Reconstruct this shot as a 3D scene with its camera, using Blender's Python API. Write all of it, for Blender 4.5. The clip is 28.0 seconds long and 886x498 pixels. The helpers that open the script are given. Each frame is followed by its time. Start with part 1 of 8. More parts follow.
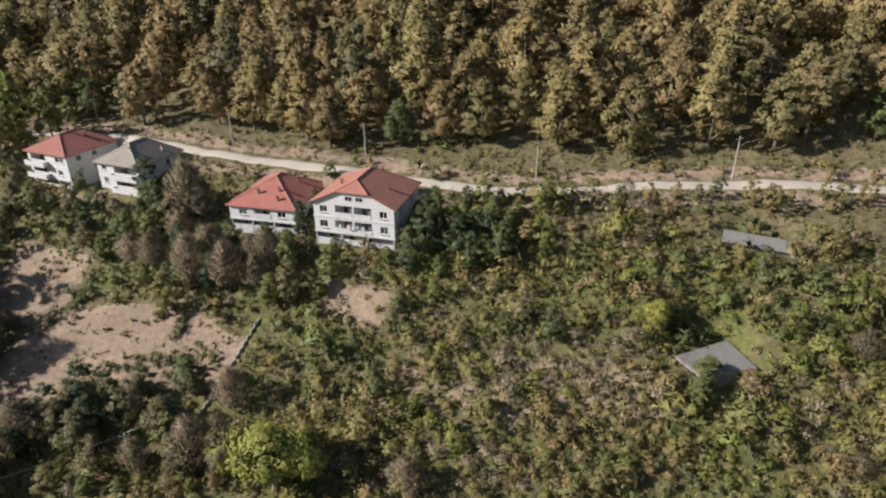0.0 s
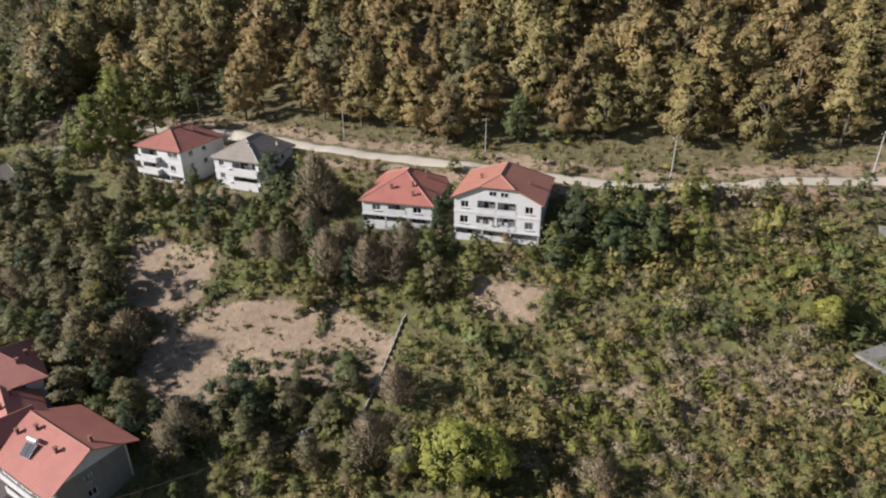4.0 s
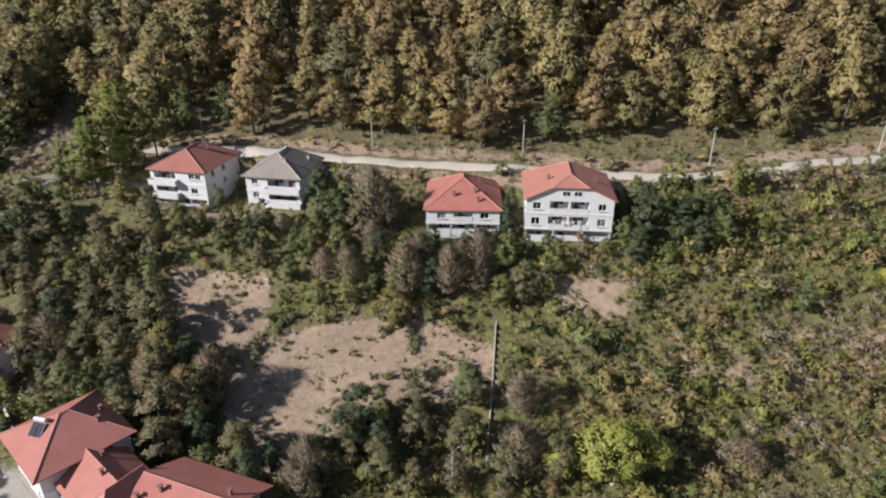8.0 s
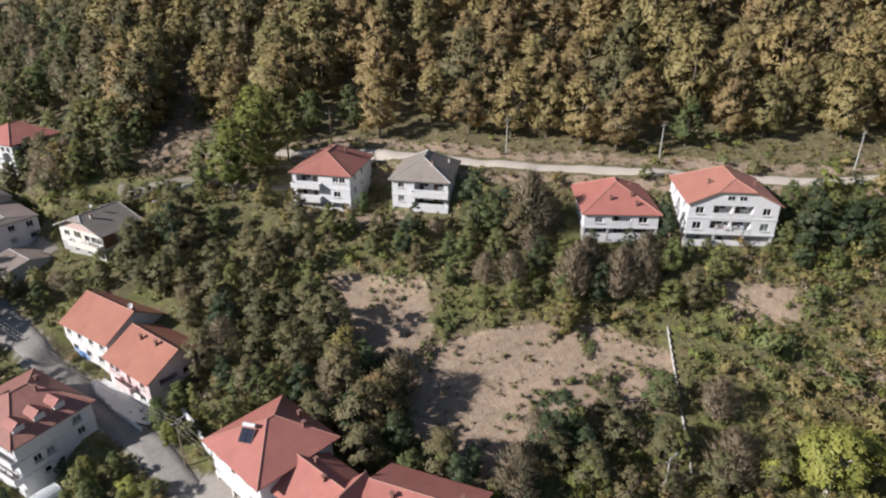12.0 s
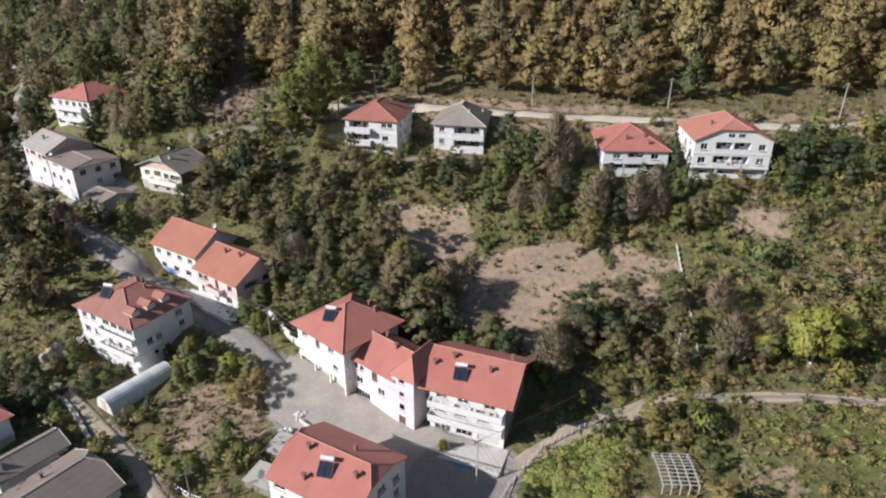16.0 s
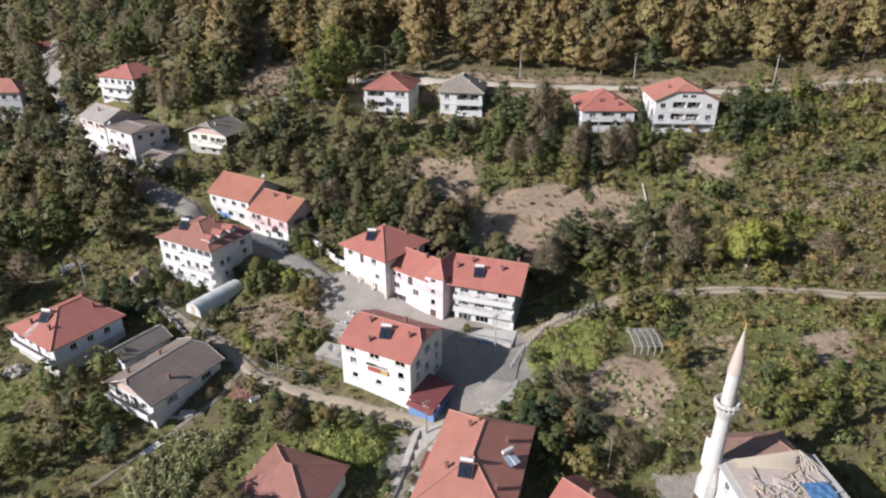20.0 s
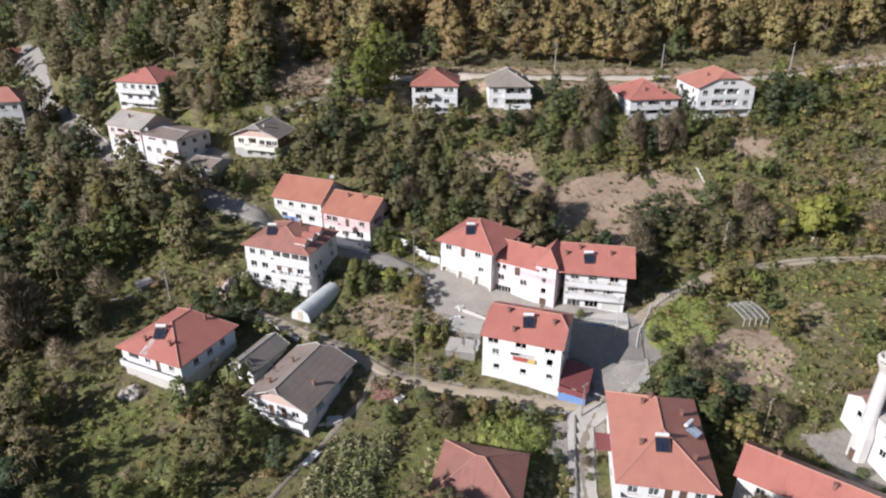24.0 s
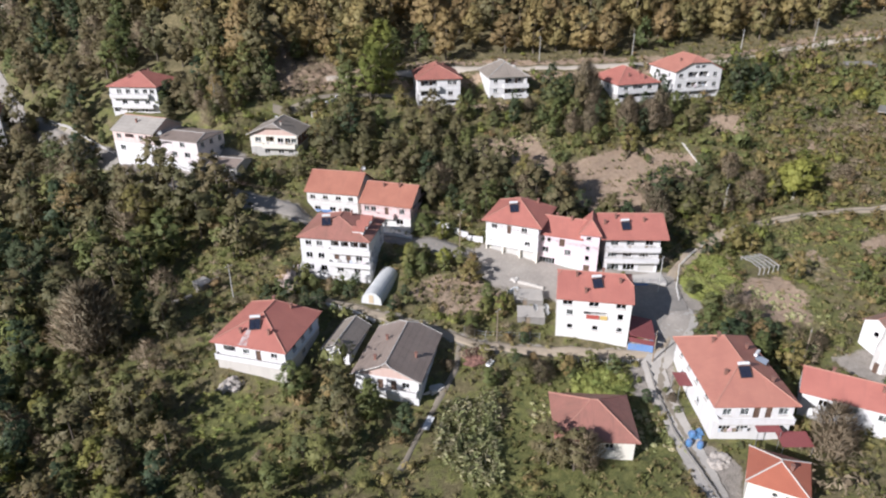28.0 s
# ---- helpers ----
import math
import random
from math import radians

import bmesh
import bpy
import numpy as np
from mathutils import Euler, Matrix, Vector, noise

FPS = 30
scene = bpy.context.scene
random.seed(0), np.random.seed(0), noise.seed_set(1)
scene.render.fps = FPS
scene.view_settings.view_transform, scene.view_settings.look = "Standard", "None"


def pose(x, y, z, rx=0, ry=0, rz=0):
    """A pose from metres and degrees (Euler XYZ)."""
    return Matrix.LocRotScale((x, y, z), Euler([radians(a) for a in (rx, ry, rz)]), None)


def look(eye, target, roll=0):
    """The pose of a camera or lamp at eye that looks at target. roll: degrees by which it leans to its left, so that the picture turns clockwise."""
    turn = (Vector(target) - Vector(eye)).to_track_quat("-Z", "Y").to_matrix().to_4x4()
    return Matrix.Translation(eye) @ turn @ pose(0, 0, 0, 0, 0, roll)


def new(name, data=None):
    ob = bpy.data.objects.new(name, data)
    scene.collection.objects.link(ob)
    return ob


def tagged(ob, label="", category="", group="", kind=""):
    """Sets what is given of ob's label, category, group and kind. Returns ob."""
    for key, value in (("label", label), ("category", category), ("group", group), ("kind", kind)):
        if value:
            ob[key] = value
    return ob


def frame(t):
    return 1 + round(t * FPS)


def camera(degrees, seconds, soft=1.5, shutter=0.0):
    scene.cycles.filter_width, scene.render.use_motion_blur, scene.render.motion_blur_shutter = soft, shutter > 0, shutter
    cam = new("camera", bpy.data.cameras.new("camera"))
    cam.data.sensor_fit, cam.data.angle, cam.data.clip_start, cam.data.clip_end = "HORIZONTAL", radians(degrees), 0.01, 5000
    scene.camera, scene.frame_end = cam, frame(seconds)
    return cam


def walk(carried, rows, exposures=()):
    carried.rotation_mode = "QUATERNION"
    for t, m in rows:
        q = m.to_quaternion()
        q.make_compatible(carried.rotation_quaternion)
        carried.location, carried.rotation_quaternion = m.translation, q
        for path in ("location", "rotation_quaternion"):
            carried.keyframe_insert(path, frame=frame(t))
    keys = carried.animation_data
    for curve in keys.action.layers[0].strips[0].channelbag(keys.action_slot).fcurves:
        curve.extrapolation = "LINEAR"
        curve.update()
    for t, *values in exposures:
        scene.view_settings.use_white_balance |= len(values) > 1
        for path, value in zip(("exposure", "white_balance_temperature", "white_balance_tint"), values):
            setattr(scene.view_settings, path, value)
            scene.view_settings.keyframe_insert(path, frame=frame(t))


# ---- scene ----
cam = camera(68.6, 28.0, soft=2.15)
METRES, EYE, TILT, LEAN, TURN = 205.0, 80.0, -26.2, 0.0, 0.0
ROWS = [
    (0.0, 0.0, 0.0, 0.0, 0.0, 0.0, -0.0),
    (0.5, -0.0099, 0.0007, -0.0006, -0.02, 0.01, -0.01),
    (1.0, -0.0219, 0.0016, -0.0013, -0.04, 0.01, -0.01),
    (1.5, -0.038, 0.0026, -0.0019, -0.06, 0.01, -0.01),
    (2.0, -0.0553, 0.0038, -0.0028, -0.07, 0.03, -0.05),
    (2.5, -0.0758, 0.0052, -0.003, -0.05, 0.01, -0.06),
    (3.0, -0.0912, 0.0063, -0.0032, -0.03, 0.05, -0.08),
    (3.5, -0.1048, 0.0074, -0.0038, -0.03, 0.05, -0.08),
    (4.0, -0.1167, 0.0079, -0.004, -0.03, 0.07, -0.09),
    (4.5, -0.1313, 0.0087, -0.0045, -0.05, 0.09, -0.11),
    (6.5, -0.2014, 0.0138, -0.0007, -9.65, -0.18, 4.73),
    (7.0, -0.2233, 0.0178, 0.0023, -9.89, -0.23, 4.84),
    (7.5, -0.2463, 0.0229, 0.0037, -9.94, -0.15, 4.8),
    (8.0, -0.2687, 0.0273, 0.0065, -9.98, -0.21, 4.8),
    (8.5, -0.2935, 0.0327, 0.0081, -9.99, -0.1, 4.76),
    (9.0, -0.3169, 0.0377, 0.0111, -10.03, -0.14, 4.73),
    (9.5, -0.3392, 0.0425, 0.013, -10.02, -0.08, 4.7),
    (10.0, -0.3569, 0.0462, 0.0145, -10.0, 0.0, 4.7),
    (10.5, -0.3715, 0.0491, 0.0158, -9.99, 0.02, 4.67),
    (11.0, -0.381, 0.0508, 0.0166, -9.97, 0.06, 4.67),
    (11.5, -0.3894, 0.0524, 0.0175, -9.97, 0.07, 4.68),
    (12.0, -0.3972, 0.0532, 0.0184, -9.97, 0.05, 4.66),
    (12.5, -0.4039, 0.0505, 0.0176, -9.94, 0.06, 4.66),
    (14.5, -0.4314, 0.0227, -0.0109, -9.96, 0.13, 4.62),
    (15.0, -0.4384, 0.013, -0.0234, -9.94, 0.06, 4.63),
    (15.5, -0.4461, -0.0025, -0.0351, -9.99, 0.12, 4.61),
    (16.0, -0.4525, -0.0203, -0.0439, -9.98, 0.09, 4.6),
    (16.5, -0.459, -0.0408, -0.0546, -9.96, 0.09, 4.63),
    (17.0, -0.4651, -0.0604, -0.065, -9.96, 0.09, 4.61),
    (17.5, -0.472, -0.0826, -0.076, -9.98, 0.06, 4.61),
    (18.0, -0.4779, -0.1001, -0.0849, -9.96, 0.06, 4.61),
    (18.5, -0.4865, -0.1149, -0.0923, -9.98, 0.05, 4.62),
    (19.0, -0.496, -0.1245, -0.0971, -10.11, 0.06, 4.67),
    (19.5, -0.5082, -0.132, -0.1, -10.79, -0.03, 5.01),
    (20.0, -0.5213, -0.1363, -0.102, -12.4, -0.22, 5.81),
    (20.5, -0.5367, -0.1388, -0.1026, -15.65, -0.63, 7.42),
    (22.5, -0.6137, -0.1203, -0.0961, -18.45, -1.03, 8.75),
    (23.0, -0.6351, -0.1126, -0.0936, -18.5, -1.02, 8.76),
    (23.5, -0.6592, -0.1037, -0.0905, -18.58, -1.01, 8.79),
    (24.0, -0.6816, -0.0953, -0.0871, -19.34, -1.14, 9.17),
    (24.5, -0.7056, -0.0857, -0.083, -21.26, -1.46, 10.09),
    (25.0, -0.7284, -0.0759, -0.0786, -22.68, -1.71, 10.75),
    (25.5, -0.7488, -0.0667, -0.0747, -22.7, -1.68, 10.76),
    (26.0, -0.7684, -0.0605, -0.0722, -22.7, -1.66, 10.75),
    (26.5, -0.7861, -0.0587, -0.0715, -22.69, -1.64, 10.74),
    (27.0, -0.8016, -0.0606, -0.0724, -22.69, -1.63, 10.75),
    (27.5, -0.8157, -0.0659, -0.0749, -22.92, -1.67, 10.87),
    (28.0, -0.8282, -0.0757, -0.0783, -28.11, -2.78, 13.21),
]
walk(cam, [(t, pose(0, 0, EYE, TILT, LEAN, TURN) @ pose(METRES * x, METRES * y, METRES * z, 90 + pitch, roll, yaw)) for t, x, y, z, yaw, pitch, roll in ROWS],
     exposures=((0.0, 0.36, 6400, 12), (9.0, 0.37, 6130, 14), (18.0, 0.34, 6100, 13), (28.0, 0.38, 6000, 15)))

# ---- world, sun, exposure ----
world = bpy.data.worlds.new("sky")
scene.world = world
world.use_nodes = True
wn = world.node_tree.nodes
sky = wn.new("ShaderNodeTexSky")
sky.sky_type, sky.sun_disc = "NISHITA", False
SUN_EL, SUN_AZ = 29.5, 259.0  # degrees: height, compass bearing with +y as north
sky.sun_elevation, sky.sun_rotation = radians(SUN_EL), radians(SUN_AZ)
sky.air_density, sky.dust_density = 1.0, 0.7
wn["Background"].inputs["Strength"].default_value = 0.06
world.node_tree.links.new(sky.outputs[0], wn["Background"].inputs[0])
sun_data = bpy.data.lights.new("sun", "SUN")
sun_data.energy, sun_data.angle, sun_data.color = 5.0, radians(0.6), (1.0, 0.96, 0.915)
sun = new("sun", sun_data)
sun_dir = Vector((math.sin(radians(SUN_AZ)) * math.cos(radians(SUN_EL)), math.cos(radians(SUN_AZ)) * math.cos(radians(SUN_EL)), math.sin(radians(SUN_EL))))
sun.matrix_world = look(sun_dir * 400, (0, 0, 0))

# ---- materials ----


def nodes_of(name):
    m = bpy.data.materials.new(name)
    m.use_nodes = True
    nt = m.node_tree
    return m, nt, nt.nodes["Principled BSDF"]


def ramp_node(nt, stops):
    r = nt.nodes.new("ShaderNodeValToRGB")
    el = r.color_ramp.elements
    while len(el) < len(stops):
        el.new(0.5)
    for e, (p, c) in zip(el, stops):
        e.position, e.color = p, (*c, 1)
    return r


def noise_node(nt, vec, scale, detail=5.0, rough=0.6):
    n = nt.nodes.new("ShaderNodeTexNoise")
    n.inputs["Scale"].default_value, n.inputs["Detail"].default_value, n.inputs["Roughness"].default_value = scale, detail, rough
    if vec is not None:
        nt.links.new(vec, n.inputs["Vector"])
    return n


def math_node(nt, op, a, b=None):
    n = nt.nodes.new("ShaderNodeMath")
    n.operation = op
    for i, v in enumerate((a, b)):
        if v is None:
            continue
        if isinstance(v, (int, float)):
            n.inputs[i].default_value = v
        else:
            nt.links.new(v, n.inputs[i])
    return n.outputs[0]


def mix_node(nt, fac, a, b, mode="MIX"):
    n = nt.nodes.new("ShaderNodeMix")
    n.data_type, n.blend_type = "RGBA", mode
    for sock, v in ((n.inputs[0], fac), (n.inputs[6], a), (n.inputs[7], b)):
        if isinstance(v, (int, float)):
            sock.default_value = v
        elif isinstance(v, tuple):
            sock.default_value = (*v, 1)
        else:
            nt.links.new(v, sock)
    return n.outputs[2]


def bump_node(nt, height, bsdf, strength=0.4, dist=0.05):
    b = nt.nodes.new("ShaderNodeBump")
    b.inputs["Strength"].default_value, b.inputs["Distance"].default_value = strength, dist
    nt.links.new(height, b.inputs["Height"])
    nt.links.new(b.outputs[0], bsdf.inputs["Normal"])


def surface(name, c1, c2, scale=0.5, rough=0.85, grain=8.0, bump=0.25, metal=0.0, stain=None, stain_amt=0.5):
    """A weathered surface: two colours at a large scale, grain at a small one, and stains."""
    m, nt, bs = nodes_of(name)
    co = nt.nodes.new("ShaderNodeTexCoord").outputs["Object"]
    big = noise_node(nt, co, scale, 6)
    col = mix_node(nt, big.outputs[0], c1, c2)
    fine = noise_node(nt, co, grain, 4)
    col = mix_node(nt, 0.35, col, ramp_node(nt, [(0.3, (0.55,) * 3), (0.7, (1.0,) * 3)]).outputs[0], "MULTIPLY")
    rr = [n for n in nt.nodes if n.bl_idname == "ShaderNodeValToRGB"][0]
    nt.links.new(fine.outputs[0], rr.inputs[0])
    if stain:
        mp = nt.nodes.new("ShaderNodeMapping")
        mp.inputs["Scale"].default_value = (1.3, 1.3, 0.16)
        nt.links.new(co, mp.inputs[0])
        st = noise_node(nt, mp.outputs[0], 1.1, 5, 0.7)
        sr = ramp_node(nt, [(0.5, (0, 0, 0)), (0.78, (1, 1, 1))])
        nt.links.new(st.outputs[0], sr.inputs[0])
        col = mix_node(nt, math_node(nt, "MULTIPLY", sr.outputs[0], stain_amt), col, stain)
    nt.links.new(col, bs.inputs["Base Color"])
    bs.inputs["Roughness"].default_value, bs.inputs["Metallic"].default_value = rough, metal
    bump_node(nt, fine.outputs[0], bs, bump, 0.04)
    return m


def roof_tiles(name, c_new, c_old, c_dark, row=0.36, col=0.24, dirt=0.5, relief=0.7):
    """Clay tiles in courses: UV is in metres, u along the eave, v up the slope."""
    m, nt, bs = nodes_of(name)
    tc = nt.nodes.new("ShaderNodeTexCoord")
    sep = nt.nodes.new("ShaderNodeSeparateXYZ")
    nt.links.new(tc.outputs["UV"], sep.inputs[0])
    fr = math_node(nt, "FRACT", math_node(nt, "DIVIDE", sep.outputs[1], row))
    fc = math_node(nt, "FRACT", math_node(nt, "DIVIDE", sep.outputs[0], col))
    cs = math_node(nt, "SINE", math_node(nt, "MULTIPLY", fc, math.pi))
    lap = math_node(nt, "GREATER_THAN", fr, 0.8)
    br = nt.nodes.new("ShaderNodeTexBrick")
    br.inputs["Scale"].default_value = 1.0
    br.inputs["Brick Width"].default_value, br.inputs["Row Height"].default_value = col, row
    br.inputs["Mortar Size"].default_value = 0.0
    br.inputs["Color1"].default_value, br.inputs["Color2"].default_value = (0, 0, 0, 1), (1, 1, 1, 1)
    br.offset = 0.0
    nt.links.new(tc.outputs["UV"], br.inputs["Vector"])
    big = noise_node(nt, tc.outputs["Object"], 0.3, 7, 0.65)
    br2 = ramp_node(nt, [(0.36, (0, 0, 0)), (0.64, (1, 1, 1))])
    nt.links.new(big.outputs[0], br2.inputs[0])
    c = mix_node(nt, br2.outputs[0], c_new, c_old)
    c = mix_node(nt, math_node(nt, "MULTIPLY", br.outputs[0], 0.28), c, c_old)
    mp = nt.nodes.new("ShaderNodeMapping")
    mp.inputs["Scale"].default_value = (0.9, 0.12, 1)
    nt.links.new(tc.outputs["UV"], mp.inputs[0])
    streak = noise_node(nt, mp.outputs[0], 1.6, 5, 0.7)
    sr = ramp_node(nt, [(0.52, (0, 0, 0)), (0.8, (1, 1, 1))])
    nt.links.new(streak.outputs[0], sr.inputs[0])
    c = mix_node(nt, math_node(nt, "MULTIPLY", sr.outputs[0], dirt), c, c_dark)
    # Shade of the tile ribs and laps, multiplied into the base colour.
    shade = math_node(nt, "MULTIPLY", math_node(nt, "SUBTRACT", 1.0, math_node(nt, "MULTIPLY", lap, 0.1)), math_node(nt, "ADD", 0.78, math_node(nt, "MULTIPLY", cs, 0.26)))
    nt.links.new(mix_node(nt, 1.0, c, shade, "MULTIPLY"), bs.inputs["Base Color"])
    hgt = math_node(nt, "ADD", math_node(nt, "MULTIPLY", cs, 0.7), math_node(nt, "SUBTRACT", 1.0, fr))
    bump_node(nt, hgt, bs, relief, 0.06 if row < 1 else 0.015)
    bs.inputs["Roughness"].default_value = 0.52
    return m


def leaf_material(name, stops, light=0.29):
    """Foliage: hue by tree (object's random plus the tint kept in the mesh), value by single leaf."""
    m, nt, bs = nodes_of(name)
    oi = nt.nodes.new("ShaderNodeObjectInfo")
    at = nt.nodes.new("ShaderNodeAttribute")
    at.attribute_name = "tint"
    ge = nt.nodes.new("ShaderNodeNewGeometry")
    t = math_node(nt, "FRACT", math_node(nt, "ADD", oi.outputs["Random"], at.outputs["Fac"]))
    t = math_node(nt, "ADD", math_node(nt, "MULTIPLY", t, 0.86), math_node(nt, "MULTIPLY", ge.outputs["Random Per Island"], 0.14))
    r = ramp_node(nt, stops)
    nt.links.new(t, r.inputs[0])
    val = math_node(nt, "ADD", 0.86, math_node(nt, "MULTIPLY", ge.outputs["Random Per Island"], 0.28))
    c = mix_node(nt, 1.0, r.outputs[0], val, "MULTIPLY")
    nt.links.new(c, bs.inputs["Base Color"])
    bs.inputs["Roughness"].default_value = 0.6
    bs.inputs["Specular IOR Level"].default_value = 0.25
    tr = nt.nodes.new("ShaderNodeBsdfTranslucent")
    nt.links.new(c, tr.inputs[0])
    mx = nt.nodes.new("ShaderNodeMixShader")
    mx.inputs[0].default_value = light
    nt.links.new(bs.outputs[0], mx.inputs[1])
    nt.links.new(tr.outputs[0], mx.inputs[2])
    nt.links.new(mx.outputs[0], nt.nodes["Material Output"].inputs["Surface"])
    return m


M_AUTUMN = leaf_material("leaves_autumn", [(0.0, (0.241, 0.218, 0.093)), (0.22, (0.318, 0.266, 0.112)), (0.45, (0.376, 0.287, 0.122)), (0.65, (0.338, 0.242, 0.114)), (0.85, (0.275, 0.211, 0.101)), (1.0, (0.256, 0.230, 0.095))])
M_GREEN = leaf_material("leaves_green", [(0.0, (0.117, 0.148, 0.059)), (0.35, (0.167, 0.189, 0.066)), (0.7, (0.225, 0.221, 0.076)), (1.0, (0.133, 0.156, 0.074))])
M_OLIVE = leaf_material("leaves_olive", [(0.0, (0.190, 0.180, 0.066)), (0.3, (0.250, 0.222, 0.074)), (0.6, (0.305, 0.238, 0.096)), (0.85, (0.290, 0.196, 0.096)), (1.0, (0.180, 0.186, 0.066))])
M_DARK = leaf_material("leaves_dark_green", [(0.0, (0.061, 0.089, 0.047)), (0.5, (0.088, 0.115, 0.054)), (1.0, (0.100, 0.115, 0.059))])
M_YELLOW = leaf_material("leaves_yellow_green", [(0.0, (0.300, 0.305, 0.070)), (0.5, (0.380, 0.362, 0.086)), (1.0, (0.268, 0.278, 0.066))])
M_WOODY = leaf_material("leaves_grey_olive", [(0.0, (0.132, 0.132, 0.064)), (0.35, (0.182, 0.165, 0.078)), (0.7, (0.222, 0.178, 0.092)), (1.0, (0.140, 0.142, 0.066))])
M_LIME = leaf_material("leaves_light_green", [(0.0, (0.169, 0.195, 0.048)), (0.5, (0.234, 0.247, 0.062)), (1.0, (0.260, 0.227, 0.068))])
M_BRUSH = leaf_material("twigs_grey_brown", [(0.0, (0.285, 0.225, 0.145)), (0.5, (0.355, 0.280, 0.185)), (1.0, (0.240, 0.205, 0.130))])
M_HERB = leaf_material("weeds_and_grass", [(0.0, (0.127, 0.145, 0.044)), (0.4, (0.216, 0.202, 0.075)), (0.7, (0.316, 0.240, 0.121)), (1.0, (0.152, 0.177, 0.044))])
M_CREEPER = leaf_material("leaves_creeper", [(0.0, (0.304, 0.344, 0.099)), (0.5, (0.368, 0.377, 0.110)), (1.0, (0.240, 0.295, 0.088))])
M_MAIZE = leaf_material("maize_leaves", [(0.0, (0.33, 0.37, 0.15)), (0.45, (0.44, 0.44, 0.21)), (0.75, (0.58, 0.51, 0.32)), (1.0, (0.38, 0.39, 0.17))])
M_BARK = surface("bark", (0.11, 0.085, 0.06), (0.2, 0.17, 0.13), 1.5, 0.95, 14, 0.6)
M_PALEBARK = surface("pale_bark", (0.42, 0.38, 0.3), (0.6, 0.56, 0.48), 1.5, 0.9, 10, 0.4)
M_WHITE = surface("white_render", (0.69, 0.675, 0.655), (0.76, 0.745, 0.725), 0.4, 0.9, 9, 0.15, stain=(0.45, 0.42, 0.37), stain_amt=0.45)
M_CREAM = surface("cream_render", (0.77, 0.72, 0.61), (0.80, 0.76, 0.67), 0.4, 0.9, 9, 0.15, stain=(0.52, 0.46, 0.36), stain_amt=0.35)
M_PINK = surface("pale_pink_render", (0.75, 0.60, 0.62), (0.79, 0.67, 0.68), 0.35, 0.9, 9, 0.15, stain=(0.6, 0.55, 0.5), stain_amt=0.3)
M_BLUEGREY = surface("blue_grey_render", (0.5, 0.55, 0.62), (0.6, 0.64, 0.68), 0.4, 0.9, 9, 0.15, stain=(0.4, 0.4, 0.4), stain_amt=0.4)
M_GREENISH = surface("pale_green_render", (0.6, 0.66, 0.6), (0.68, 0.73, 0.67), 0.4, 0.9, 9, 0.15, stain=(0.5, 0.5, 0.45), stain_amt=0.4)
M_GREYWALL = surface("grey_concrete_wall", (0.4, 0.38, 0.35), (0.55, 0.53, 0.49), 0.5, 0.95, 7, 0.35, stain=(0.24, 0.22, 0.19), stain_amt=0.6)
M_CONC = surface("pale_concrete", (0.52, 0.49, 0.44), (0.64, 0.6, 0.54), 0.3, 0.92, 6, 0.3, stain=(0.35, 0.32, 0.28), stain_amt=0.5)
M_RUBBLE = surface("rough_stone", (0.34, 0.3, 0.26), (0.52, 0.47, 0.41), 1.2, 0.95, 4, 0.7)
M_WOOD = surface("weathered_wood", (0.2, 0.15, 0.1), (0.36, 0.29, 0.21), 1.0, 0.9, 12, 0.4)
M_PALEWOOD = surface("pale_timber", (0.5, 0.39, 0.25), (0.66, 0.55, 0.38), 1.0, 0.85, 12, 0.35)
M_FRAME = surface("white_plastic_frame", (0.72, 0.72, 0.71), (0.78, 0.78, 0.76), 0.8, 0.4, 9, 0.02)
M_DARKFRAME = surface("brown_frame", (0.1, 0.06, 0.04), (0.16, 0.1, 0.07), 0.8, 0.5, 9, 0.1)
M_STEEL = surface("galvanised_steel", (0.45, 0.46, 0.47), (0.6, 0.6, 0.6), 1.0, 0.45, 8, 0.1, 0.8)
M_RUST = surface("maroon_sheet", (0.22, 0.06, 0.06), (0.29, 0.09, 0.085), 0.6, 0.7, 6, 0.2)
M_BLUE = surface("blue_painted_sheet", (0.13, 0.25, 0.5), (0.2, 0.33, 0.58), 0.5, 0.55, 6, 0.15, stain=(0.3, 0.3, 0.32), stain_amt=0.4)
M_PLASTIC = surface("milky_greenhouse_film", (0.6, 0.62, 0.6), (0.74, 0.74, 0.71), 0.6, 0.4, 5, 0.2, stain=(0.42, 0.42, 0.38), stain_amt=0.5)
M_TARP = surface("blue_tarpaulin", (0.08, 0.19, 0.36), (0.13, 0.26, 0.45), 0.6, 0.4, 4, 0.3)
M_RED = surface("red_cloth", (0.4, 0.07, 0.06), (0.48, 0.12, 0.08), 2.0, 0.8, 9, 0.1)
M_YELLOWCLOTH = surface("yellow_cloth", (0.6, 0.42, 0.12), (0.68, 0.5, 0.18), 2.0, 0.8, 9, 0.1)
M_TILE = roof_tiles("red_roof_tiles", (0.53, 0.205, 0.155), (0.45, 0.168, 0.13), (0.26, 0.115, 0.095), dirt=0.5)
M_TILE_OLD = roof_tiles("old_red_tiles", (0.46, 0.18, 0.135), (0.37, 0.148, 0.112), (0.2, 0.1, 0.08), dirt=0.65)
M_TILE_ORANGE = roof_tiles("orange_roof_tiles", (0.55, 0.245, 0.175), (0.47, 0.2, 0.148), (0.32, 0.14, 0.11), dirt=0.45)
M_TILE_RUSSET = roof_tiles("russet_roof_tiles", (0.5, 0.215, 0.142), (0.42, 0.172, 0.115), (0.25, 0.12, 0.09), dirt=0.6)
